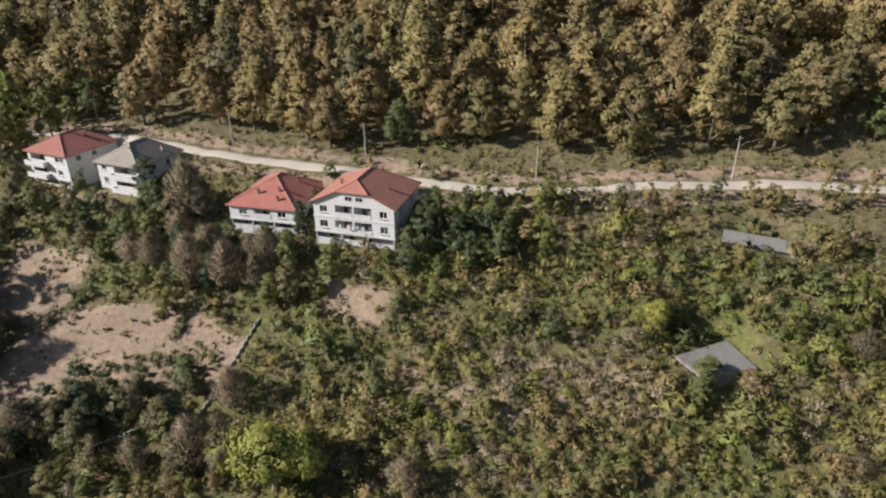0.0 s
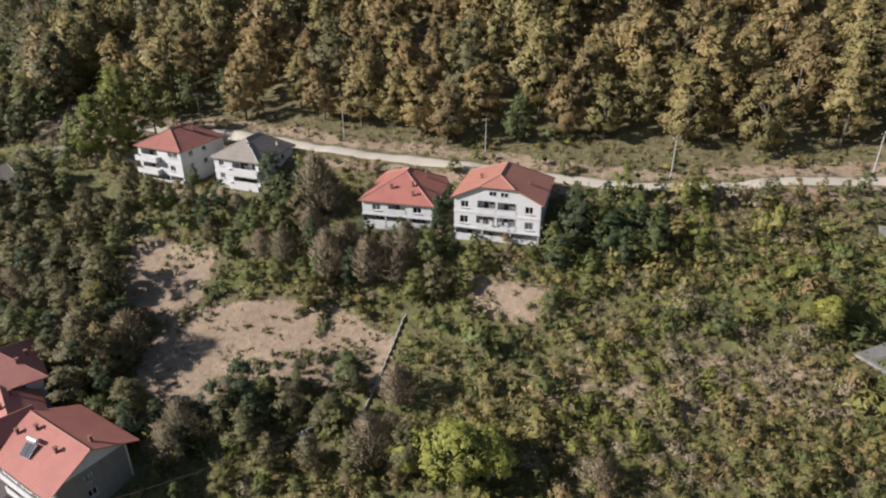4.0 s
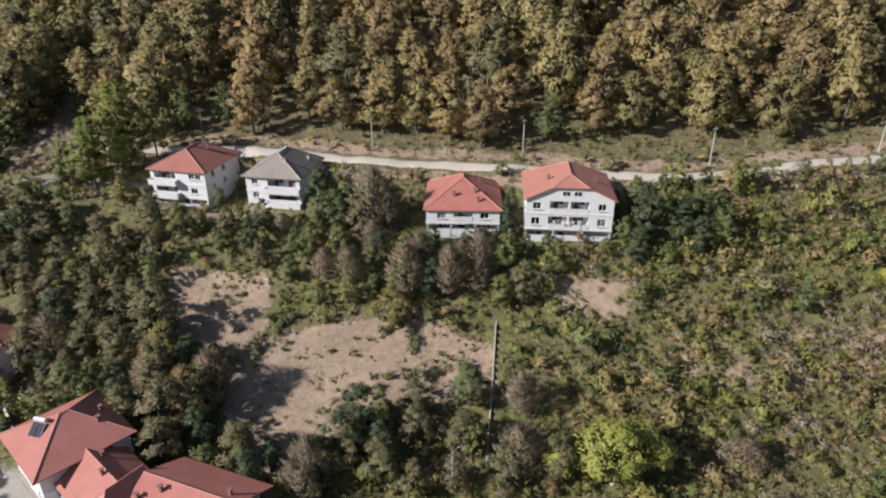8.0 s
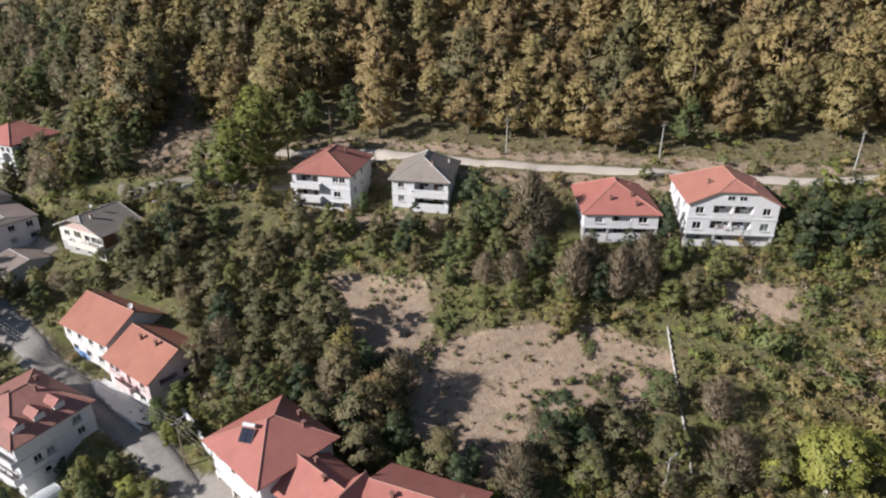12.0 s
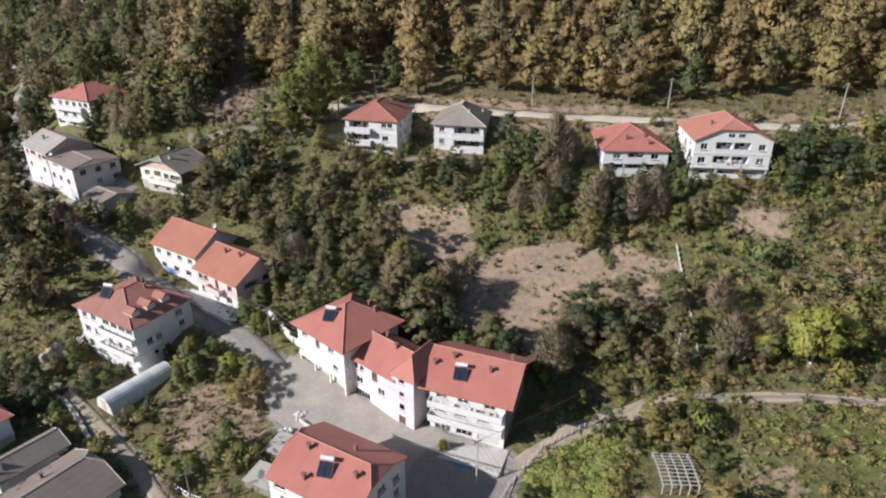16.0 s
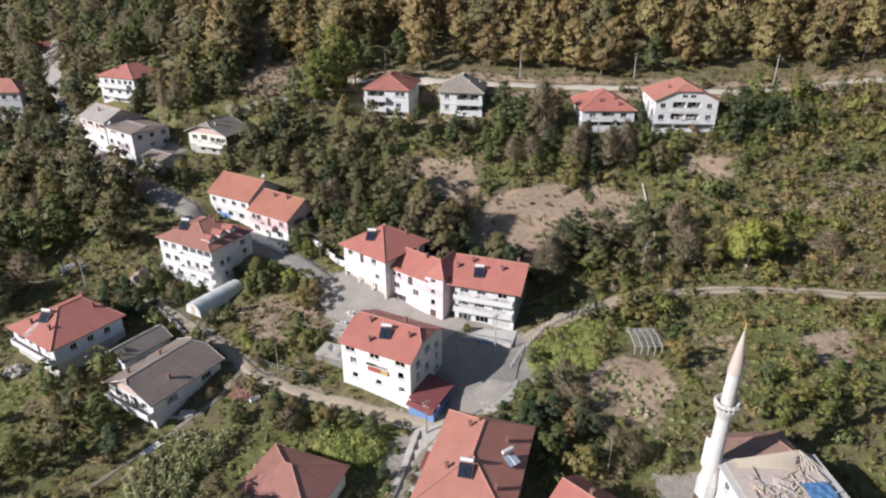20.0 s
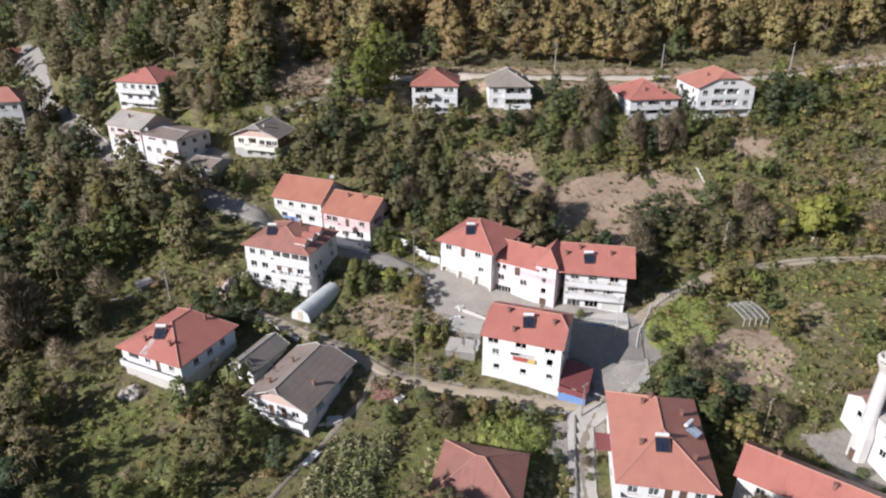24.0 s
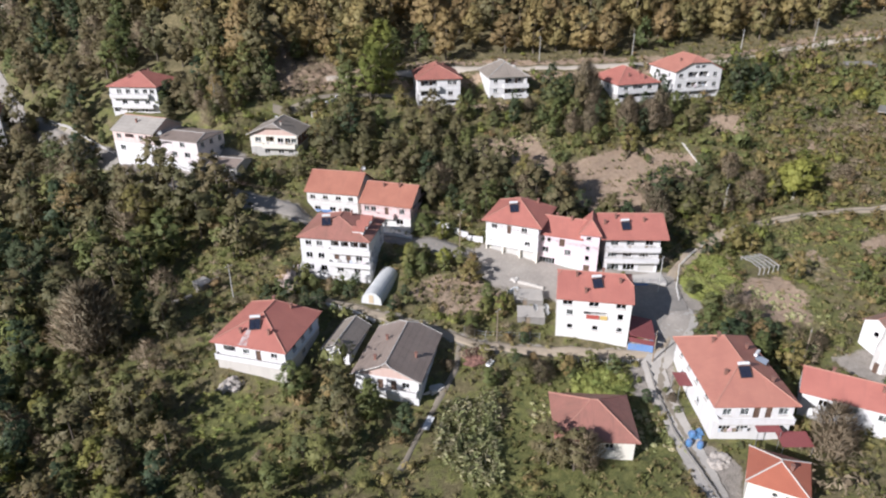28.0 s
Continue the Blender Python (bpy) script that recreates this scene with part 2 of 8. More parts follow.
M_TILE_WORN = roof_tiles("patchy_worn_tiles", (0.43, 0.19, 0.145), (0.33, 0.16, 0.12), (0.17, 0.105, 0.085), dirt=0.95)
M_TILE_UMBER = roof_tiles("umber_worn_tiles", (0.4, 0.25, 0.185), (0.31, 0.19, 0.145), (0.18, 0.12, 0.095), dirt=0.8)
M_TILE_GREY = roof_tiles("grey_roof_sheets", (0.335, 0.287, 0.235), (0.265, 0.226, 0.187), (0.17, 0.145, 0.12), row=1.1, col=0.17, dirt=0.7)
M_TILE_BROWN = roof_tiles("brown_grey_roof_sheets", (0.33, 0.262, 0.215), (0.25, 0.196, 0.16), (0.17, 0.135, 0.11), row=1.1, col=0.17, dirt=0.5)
M_RIDGE = surface("mortared_ridge_tiles", (0.42, 0.19, 0.14), (0.5, 0.28, 0.21), 1.0, 0.85, 8, 0.3)
M_PANEL, _nt, _b = nodes_of("solar_collector")
_b.inputs["Base Color"].default_value = (0.03, 0.04, 0.075, 1)
_b.inputs["Roughness"].default_value = 0.45
_b.inputs["Specular IOR Level"].default_value = 0.06
_n = noise_node(_nt, None, 3.0)
_r = ramp_node(_nt, [(0.3, (0.014, 0.018, 0.034)), (0.8, (0.035, 0.04, 0.06))])
_nt.links.new(_n.outputs[0], _r.inputs[0])
_nt.links.new(_r.outputs[0], _b.inputs["Base Color"])
M_GLASS, _nt, _b = nodes_of("window_glass")
_b.inputs["Base Color"].default_value = (0.75, 0.8, 0.8, 1)
_b.inputs["Roughness"].default_value = 0.04
_b.inputs["Transmission Weight"].default_value = 1.0
_b.inputs["IOR"].default_value = 1.1
# Blue-silver colour paints in the sky reflected by the flatter collector.
M_PANEL_SKY = surface("collector_sky_reflection", (0.42, 0.48, 0.55), (0.55, 0.6, 0.66), 0.7, 0.3, 5, 0.05, 0.3)
M_CURTAIN = surface("net_curtain", (0.62, 0.6, 0.56), (0.72, 0.7, 0.66), 1.5, 0.9, 10, 0.2)
M_INSIDE = surface("dim_interior", (0.22, 0.2, 0.18), (0.3, 0.28, 0.25), 0.6, 0.95, 6, 0.1)


def ground_material():
    """Dry grass, bare soil, lush grass and gravel, mixed by the cover kept in the mesh."""
    m, nt, bs = nodes_of("ground_cover")
    co = nt.nodes.new("ShaderNodeTexCoord").outputs["Object"]
    at = nt.nodes.new("ShaderNodeAttribute")
    at.attribute_name = "cover"
    sep = nt.nodes.new("ShaderNodeSeparateColor")
    nt.links.new(at.outputs["Color"], sep.inputs[0])
    n1, n2, n3, n4 = noise_node(nt, co, 0.09, 7), noise_node(nt, co, 0.9, 7, 0.7), noise_node(nt, co, 5.0, 4, 0.7), noise_node(nt, co, 0.24, 6, 0.65)
    grass = ramp_node(nt, [(0.34, (0.11, 0.097, 0.04)), (0.5, (0.189, 0.158, 0.073)), (0.67, (0.298, 0.235, 0.123))])
    nt.links.new(n2.outputs[0], grass.inputs[0])
    soil = ramp_node(nt, [(0.28, (0.286, 0.203, 0.136)), (0.5, (0.421, 0.304, 0.206)), (0.75, (0.513, 0.392, 0.274))])
    nt.links.new(n2.outputs[0], soil.inputs[0])
    lush = ramp_node(nt, [(0.34, (0.085, 0.096, 0.028)), (0.5, (0.152, 0.158, 0.044)), (0.68, (0.25, 0.235, 0.078))])
    nt.links.new(n2.outputs[0], lush.inputs[0])
    grav = ramp_node(nt, [(0.3, (0.3, 0.265, 0.22)), (0.7, (0.46, 0.41, 0.35))])
    nt.links.new(n2.outputs[0], grav.inputs[0])

    def edge(sock):
        s = math_node(nt, "ADD", sock, math_node(nt, "MULTIPLY", math_node(nt, "SUBTRACT", math_node(nt, "ADD", math_node(nt, "MULTIPLY", n2.outputs[0], 0.4), math_node(nt, "MULTIPLY", n4.outputs[0], 0.6)), 0.5), 2.2))
        r = ramp_node(nt, [(0.4, (0, 0, 0)), (0.6, (1, 1, 1))])
        nt.links.new(s, r.inputs[0])
        return r.outputs[0]
    c = mix_node(nt, edge(sep.outputs[1]), grass.outputs[0], lush.outputs[0])
    c = mix_node(nt, edge(sep.outputs[0]), c, soil.outputs[0])
    c = mix_node(nt, edge(sep.outputs[2]), c, grav.outputs[0])
    fine = ramp_node(nt, [(0.3, (0.6,) * 3), (0.7, (1.12,) * 3)])
    nt.links.new(n3.outputs[0], fine.inputs[0])
    c = mix_node(nt, 1.0, c, fine.outputs[0], "MULTIPLY")
    big = ramp_node(nt, [(0.3, (0.82,) * 3), (0.7, (1.08,) * 3)])
    nt.links.new(n1.outputs[0], big.inputs[0])
    nt.links.new(mix_node(nt, 1.0, c, big.outputs[0], "MULTIPLY"), bs.inputs["Base Color"])
    bs.inputs["Roughness"].default_value = 0.95
    hh = math_node(nt, "ADD", math_node(nt, "MULTIPLY", n2.outputs[0], 1.0), math_node(nt, "MULTIPLY", n3.outputs[0], 0.35))
    bump_node(nt, hh, bs, 0.8, 0.35)
    return m


M_GROUND = ground_material()
M_ROAD = surface("dusty_gravel_road", (0.46, 0.4, 0.32), (0.57, 0.5, 0.41), 0.35, 0.95, 3, 0.4, stain=(0.4, 0.33, 0.25), stain_amt=0.4)
M_STREET = surface("worn_grey_paving", (0.25, 0.225, 0.195), (0.47, 0.42, 0.355), 0.22, 0.93, 3, 0.4, stain=(0.5, 0.44, 0.36), stain_amt=0.6)
M_LANE = surface("dirt_lane", (0.21, 0.18, 0.135), (0.31, 0.265, 0.205), 0.4, 0.95, 3, 0.5, stain=(0.22, 0.2, 0.12), stain_amt=0.6)
M_TRACK = surface("pale_dusty_track", (0.34, 0.275, 0.195), (0.47, 0.385, 0.28), 0.3, 0.95, 3, 0.5, stain=(0.24, 0.21, 0.15), stain_amt=0.5)
M_DUSTY = surface("dusty_concrete", (0.4, 0.37, 0.325), (0.52, 0.48, 0.42), 0.35, 0.95, 4, 0.35, stain=(0.3, 0.27, 0.23), stain_amt=0.6)
M_OLDTIMBER = surface("silvered_timber", (0.4, 0.39, 0.36), (0.56, 0.54, 0.5), 1.2, 0.9, 10, 0.3)
M_OFFWHITE = surface("off_white_render", (0.71, 0.69, 0.645), (0.77, 0.75, 0.71), 0.4, 0.9, 9, 0.15, stain=(0.55, 0.5, 0.43), stain_amt=0.35)
M_PALEBRICK = surface("washed_brick", (0.56, 0.38, 0.31), (0.66, 0.5, 0.43), 0.8, 0.95, 5, 0.4, stain=(0.62, 0.55, 0.5), stain_amt=0.6)
M_TILE_PALE = roof_tiles("pale_grey_roof_sheets", (0.44, 0.4, 0.345), (0.36, 0.325, 0.28), (0.23, 0.205, 0.18), row=1.1, col=0.17, dirt=0.6)
M_SHUTTER = surface("pale_shutter", (0.5, 0.48, 0.44), (0.6, 0.58, 0.53), 0.8, 0.6, 6, 0.2)
M_ASPHALT = surface("patched_grey_asphalt", (0.2, 0.185, 0.165), (0.37, 0.335, 0.285), 0.45, 0.95, 3, 0.4, stain=(0.42, 0.36, 0.28), stain_amt=0.65)
M_DEBRIS = surface("pinkish_roof_dust", (0.5, 0.4, 0.34), (0.64, 0.54, 0.47), 0.8, 0.95, 3, 0.6, stain=(0.3, 0.24, 0.19), stain_amt=0.6)
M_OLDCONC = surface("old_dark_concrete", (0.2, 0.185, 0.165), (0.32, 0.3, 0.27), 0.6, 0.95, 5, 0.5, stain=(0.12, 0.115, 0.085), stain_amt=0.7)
M_PINKISH = surface("faded_pink_plaster", (0.66, 0.5, 0.45), (0.74, 0.62, 0.57), 0.7, 0.92, 6, 0.25, stain=(0.74, 0.68, 0.64), stain_amt=0.6)
M_ROSE = surface("rose_render", (0.7, 0.5, 0.47), (0.77, 0.6, 0.57), 0.5, 0.9, 8, 0.2, stain=(0.76, 0.7, 0.67), stain_amt=0.6)
M_PINKWHITE = surface("pinkish_white_render", (0.68, 0.61, 0.59), (0.75, 0.69, 0.67), 0.5, 0.9, 8, 0.2, stain=(0.6, 0.46, 0.42), stain_amt=0.5)
M_MINARET = surface("stained_limewash", (0.58, 0.555, 0.51), (0.69, 0.665, 0.62), 0.5, 0.9, 8, 0.2, stain=(0.42, 0.37, 0.31), stain_amt=0.5)
M_PALEBLUE = surface("pale_blue_render", (0.6, 0.67, 0.75), (0.68, 0.73, 0.79), 0.4, 0.9, 9, 0.15, stain=(0.6, 0.6, 0.58), stain_amt=0.4)
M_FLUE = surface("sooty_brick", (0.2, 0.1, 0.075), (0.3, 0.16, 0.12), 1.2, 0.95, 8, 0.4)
M_TILE_BRIGHT = roof_tiles("bright_orange_tiles", (0.5, 0.17, 0.1), (0.43, 0.14, 0.085), (0.3, 0.11, 0.08), dirt=0.3)

from mathutils import geometry

# ---- land ----
KNOT_V = (-400, -120, -20, 0, 6, 11, 20, 31, 38, 52, 72, 81, 89, 100, 109, 125, 140, 200, 300, 420, 700)
KNOT_Z = (60, 1, 3.2, 4, 4.9, 6.6, 8.2, 9.6, 11, 15, 21.5, 26, 31.5, 35.8, 38.3, 42, 48, 82, 138, 175, 190)


def along(x, y):
    """Distance along the valley side."""
    return 0.94 * x - 0.33 * y


def upslope(x, y):
    """Distance up the valley side; its foot bends back where the side valley opens."""
    s = (-186 - along(x, y)) / 12
    b = 12.6 * np.where(s > 30, s, np.log1p(np.exp(np.minimum(s, 30))))
    b = -12 * np.log(np.exp(-b / 12) + math.exp(-110 / 12))
    return 0.33 * x + 0.94 * y - b


PADS = ((-125, 131, 7, 9, 24.0), (-149, 166, 9, 10, 31.0), (-79, 130, 7, 8, 31.6), (-150, 142, 8, 8, 22.6), (-139, 83, 4, 6, 9.6), (49.5, 91.5, 4.5, 3, 35.2), (37, 75.5, 4.5, 3, 26.3), (-123, 107.2, 4, 4, 15.1), (-117, 101, 4, 4, 14.3), (-111, 94.8, 4, 4, 13.3), (-128.5, 87.5, 6, 4, 9.6))  # x, y, level radius, blend, height


def height(x, y):
    x, y = np.asarray(x, float), np.asarray(y, float)
    v = upslope(x, y)
    z = sum(np.interp(v + o, KNOT_V, KNOT_Z) for o in (-4, -2, 0, 2, 4)) / 5
    for px, py, r, blend, level in PADS:
        k = np.clip(1 - (np.hypot(x - px, y - py) - r) / blend, 0, 1)
        k = k * k * (3 - 2 * k)
        z = z + np.minimum(level - z, 0) * k
    return z + 0.22 * np.sin(x * 0.31 + 1.3 * np.sin(y * 0.17)) * np.sin(y * 0.27 + 0.9) + 0.12 * np.sin(x * 0.83 + y * 0.41) * np.sin(y * 0.71 - x * 0.2)


def hz(x, y):
    return float(height(x, y))


def near_line(x, y, pts):
    """Distance from each point to a polyline."""
    best = np.full(np.shape(x), 1e9)
    for (ax, ay), (bx, by) in zip(pts, pts[1:]):
        dx, dy = bx - ax, by - ay
        t = np.clip(((x - ax) * dx + (y - ay) * dy) / (dx * dx + dy * dy), 0, 1)
        best = np.minimum(best, np.hypot(x - ax - t * dx, y - ay - t * dy))
    return best


def inside(x, y, poly):
    """Which points lie in a polygon."""
    hit = np.zeros(np.shape(x), bool)
    for (ax, ay), (bx, by) in zip(poly, poly[1:] + poly[:1]):
        if ay != by:
            hit ^= ((ay > y) != (by > y)) & (x < (bx - ax) * (y - ay) / (by - ay) + ax)
    return hit


UPPER_ROAD = [(120, 92), (95, 97), (73, 102), (64, 104.3), (51, 106.4), (31.6, 108), (17, 108.4), (2, 112.4), (-19, 120.4), (-33.5, 125.5), (-48, 130.8), (-56.5, 135), (-72.5, 141.5), (-90, 146), (-105, 150)]
STREET = [(-196, 262), (-186, 228), (-180.5, 203), (-166, 166), (-157, 147), (-149, 131), (-139, 121), (-126, 107), (-118, 99), (-108.5, 88.5), (-101.5, 78.5)]
LOWER_LANE = [(-84, 43), (-90, 42.2), (-101.8, 48.6), (-113, 56.3), (-118, 61.6), (-121.5, 67), (-130, 77.7), (-137, 86)]
SIDE_LANE = [(40, 36), (14, 43.5), (-4, 49.6), (-16, 54), (-32.5, 58.8), (-44, 60.6), (-52, 60.6), (-62, 58.6), (-71, 55), (-79, 52.5)]
ALLEY = [(-84, 43), (-93, 36.5), (-99.5, 25), (-104.5, 15), (-110, 4)]
BARN_PATH = [(-139.5, 42), (-136.5, 44.7), (-132.2, 48.2), (-128.1, 51.2), (-122.1, 55.2), (-118.5, 59.5)]
SIDE_TRACK = [(-122, 145), (-116, 142.2), (-106, 141.4), (-92.4, 135.2), (-84, 139), (-78, 144)]
FIELDS = [[(-82, 114), (-65, 107.5), (-66.5, 95.5), (-76, 94.5), (-82, 102)], [(-66, 97), (-45, 96), (-31.5, 86), (-33.5, 77.5), (-52, 80), (-60, 74), (-66, 70), (-71, 80), (-72, 90)], [(-20, 95), (-7.5, 91.5), (-9.5, 85.5), (-19.5, 89)], [(-62, 46), (-56, 47.6), (-49.5, 45.3), (-50, 38.8), (-56.5, 32.5), (-62, 35), (-65, 39.5)], [(-23, 45), (-12, 43.5), (-18.5, 36), (-26, 37.4)]]
DRY = [[(-121, 78), (-113, 80), (-104.5, 77), (-102, 68), (-107, 63.5), (-116, 66)], [(-119, 155), (-108, 166), (-98, 157), (-103, 143), (-117, 144)], [(-113.5, 194), (-107.5, 194), (-107, 170), (-110, 148), (-121, 148), (-116, 165)], [(-18, 82), (30, 77), (31, 65), (-12, 68)], [(-90, 133), (-83, 128), (-62, 121), (-66, 117), (-88, 124)], [(-42, 53), (-34, 52), (-31, 46), (-37, 39), (-42, 37), (-47, 40)]]
LUSH = [[(-70, 52.6), (-64, 58), (-56, 57), (-54, 52), (-62, 46), (-71, 48)], [(-45, 54), (-36, 50), (-14, 45), (-16, 37), (-30, 40), (-43, 46)], [(-158, 62), (-150, 58), (-146, 50), (-160, 48), (-170, 56)], [(-115, 50), (-98, 41), (-103, 37), (-118, 44)], [(-38, 57), (-10, 50.5), (-8, 46), (-36, 50)], [(28, 84), (44, 80), (42, 74), (28, 78)], [(60, 90), (90, 86), (88, 76), (58, 80)], [(-126, 48), (-112, 38), (-122, 20), (-136, 32)], [(10, 92), (35, 88), (30, 80), (8, 84)]]
LUSH += [[(-150, 108), (-147, 100), (-156, 98), (-162, 106)], [(-185, 125), (-180, 112), (-196, 110), (-200, 122)], [(-150, 66), (-158, 70), (-170, 62), (-160, 56)], [(-121, 28), (-113, 43), (-101, 43), (-97, 36), (-101, 26), (-110, 18), (-123, 20)], [(-58, 44), (-50, 43), (-48, 34), (-56, 32)]]
YARDS = [[(-182, 195), (-177, 196), (-180, 214), (-183.5, 238), (-189, 262), (-195, 266), (-191, 240), (-186.5, 215)], [(-102, 82.5), (-97, 83), (-84, 67), (-70, 58), (-68.5, 55), (-74.5, 45), (-83, 41.5), (-87, 43), (-86, 50), (-99, 65), (-104, 71)], [(-100, 77), (-92, 71), (-82, 62), (-72, 55), (-70, 47), (-80, 42), (-86, 46), (-84, 52), (-93, 62), (-104, 70)], [(-99, 40), (-90, 42), (-86, 42), (-90, 36), (-97, 30)], [(-150, 137), (-136, 128), (-132, 136), (-140, 142)], [(-104, 22), (-98, 26), (-96, 18), (-103, 12)], [(-62, 26), (-54, 24), (-55, 14), (-62, 16)]]


def tint_mesh(name, verts, faces, tint=None, mats=(), face_mat=None, normals=None):
    """A mesh from arrays: vertices, quads or triangles, a tint for each vertex."""
    me = bpy.data.meshes.new(name)
    verts, faces = np.asarray(verts, np.float32), np.asarray(faces, np.int32)
    k = faces.shape[1]
    me.vertices.add(len(verts)), me.loops.add(faces.size), me.polygons.add(len(faces))
    me.vertices.foreach_set("co", verts.ravel())
    me.loops.foreach_set("vertex_index", faces.ravel())
    me.polygons.foreach_set("loop_start", np.arange(0, faces.size, k, dtype=np.int32))
    for m in mats:
        me.materials.append(m)
    if face_mat is not None:
        me.polygons.foreach_set("material_index", np.asarray(face_mat, np.int32))
    me.update(calc_edges=True)
    if tint is not None:
        me.attributes.new("tint", "FLOAT", "POINT").data.foreach_set("value", np.asarray(tint, np.float32))
    if normals is not None:
        me.shade_smooth()
        me.normals_split_custom_set_from_vertices(np.asarray(normals, np.float32))
    return me


def spread(lo, a, b, hi, step):
    """Even steps between a and b, widening steps out to lo and hi."""
    mid = list(np.arange(a, b + step / 2, step))
    out, s = [mid[-1]], step
    while out[-1] < hi:
        s *= 1.35
        out.append(out[-1] + s)
    left, s = [mid[0]], step
    while left[-1] > lo:
        s *= 1.35
        left.append(left[-1] - s)
    return np.array(left[:0:-1] + mid + out[1:])


def build_ground():
    xs, ys = spread(-2600, -235, 105, 2600, 1.5), spread(-2600, -12, 210, 2600, 1.5)
    X, Y = np.meshgrid(xs, ys)
    Z = height(X, Y)
    n, m = X.shape
    idx = np.arange(n * m).reshape(n, m)
    faces = np.stack([idx[:-1, :-1], idx[:-1, 1:], idx[1:, 1:], idx[1:, :-1]], -1).reshape(-1, 4)
    me = tint_mesh("ground", np.stack([X, Y, Z], -1).reshape(-1, 3), faces, mats=[M_GROUND])
    col = np.zeros((n * m, 4), np.float32)
    col[:, 3] = 1
    x, y = X.ravel(), Y.ravel()
    v = upslope(x, y)
    def soft(p, w):
        """1 inside a polygon, 0 outside, with an edge w metres wide."""
        return np.clip(0.5 + np.where(inside(x, y, p), 1, -1) * near_line(x, y, p + p[:1]) / w, 0, 1)
    soil = np.zeros(n * m)
    for p in FIELDS:
        soil = np.maximum(soil, soft(p, 5.0))
    for p in DRY:
        soil = np.maximum(soil, (0.5 if p is DRY[3] else 0.45 if p is DRY[5] else 0.62) * soft(p, 4.0))
    bank = np.clip(1 - np.abs(near_line(x, y, UPPER_ROAD) - 4.0) / 4.0, 0, 1) * 0.8
    col[:, 0] = np.maximum(soil, bank * (0.328 * x + 0.94 * y > 98))
    col[:, 1] = np.where((v < 101) & (soil < 0.5), 0.5, 0.12)
    for p in LUSH:
        col[:, 1] = np.maximum(col[:, 1], soft(p, 5.0))
    for p in YARDS:
        col[:, 2] = np.maximum(col[:, 2], soft(p, 2.5))
    for pts, w in ((STREET, 2.8), (LOWER_LANE, 1.7), (ALLEY, 1.5)):
        col[:, 2] = np.maximum(col[:, 2], np.clip(1.6 - near_line(x, y, pts) / w, 0, 1) * 0.7)
    me.color_attributes.new("cover", "FLOAT_COLOR", "POINT").data.foreach_set("color", col.ravel())
    me.shade_smooth()
    return tagged(new("ground", me), "sloping valley side of dry grass, soil and scrub", "ground", kind="structure")


build_ground()


def road_strip(name, pts, width, mat, label, lift=0.14, wobble=0.35):
    """A road draped over the land, with an uneven edge and turned-down sides."""
    P = [Vector((*p, 0)) for p in pts]
    line = []
    for i in range(len(P) - 1):
        p0, p1, p2, p3 = P[max(i - 1, 0)], P[i], P[i + 1], P[min(i + 2, len(P) - 1)]
        k = max(2, int((p2 - p1).length / 1.2))
        for j in range(k):
            t = j / k
            line.append(0.5 * (2 * p1 + (p2 - p0) * t + (2 * p0 - 5 * p1 + 4 * p2 - p3) * t * t + (3 * p1 - p0 - 3 * p2 + p3) * t ** 3))
    line.append(P[-1])
    vs, fs = [], []
    for i, p in enumerate(line):
        d = (line[min(i + 1, len(line) - 1)] - line[max(i - 1, 0)]).normalized()
        s = Vector((-d.y, d.x, 0))
        wl = width / 2 + wobble * noise.noise(Vector((i * 0.21, 3.1, len(pts))))
        wr = width / 2 + wobble * noise.noise(Vector((i * 0.21, 9.7, len(pts))))
        for o, drop in ((-wl - 0.3, -0.5), (-wl, 0), (-wl * 0.45, 0.02), (0, 0.05), (wr * 0.45, 0.02), (wr, 0), (wr + 0.3, -0.5)):
            q = p + s * o
            vs.append((q.x, q.y, hz(q.x, q.y) + lift + drop))
    for i in range(len(line) - 1):
        for j in range(6):
            a = i * 7 + j
            fs.append((a, a + 7, a + 8, a + 1))
    me = tint_mesh(name, vs, fs, mats=[mat])
    me.shade_smooth()
    return tagged(new(name, me), label, "road", kind="structure")


def paving(name, label, poly, mat, cell=1.2, lift=0.15):
    """A paved yard draped over the land within a slightly worn outline."""
    edge = []
    for k, ((ax, ay), (bx, by)) in enumerate(zip(poly, poly[1:] + poly[:1])):
        n = max(1, int(math.hypot(bx - ax, by - ay) / 0.8))
        for i in range(n):
            x, y = ax + (bx - ax) * i / n, ay + (by - ay) * i / n
            edge.append(Vector((x + 0.25 * noise.noise(Vector((x * 0.6, y * 0.6, 1.0))), y + 0.25 * noise.noise(Vector((x * 0.6, y * 0.6, 7.0))))))
    xs, ys = np.arange(min(p[0] for p in poly), max(p[0] for p in poly), cell), np.arange(min(p[1] for p in poly), max(p[1] for p in poly), cell)
    X, Y = (a.ravel() for a in np.meshgrid(xs, ys))
    ok = inside(X, Y, poly) & (near_line(X, Y, poly + poly[:1]) > 0.6)
    n = len(edge)
    pts = edge + [Vector((float(a), float(b))) for a, b in zip(X[ok], Y[ok])]
    vs, _, fs, *_rest = geometry.delaunay_2d_cdt(pts, [(i, (i + 1) % n) for i in range(n)], [], 1, 1e-4)
    me = tint_mesh(name, [(v.x, v.y, hz(v.x, v.y) + lift) for v in vs], [f for f in fs if len(f) == 3], mats=[mat])
    me.shade_smooth()
    return tagged(new(name, me), label, "pavement", kind="structure")


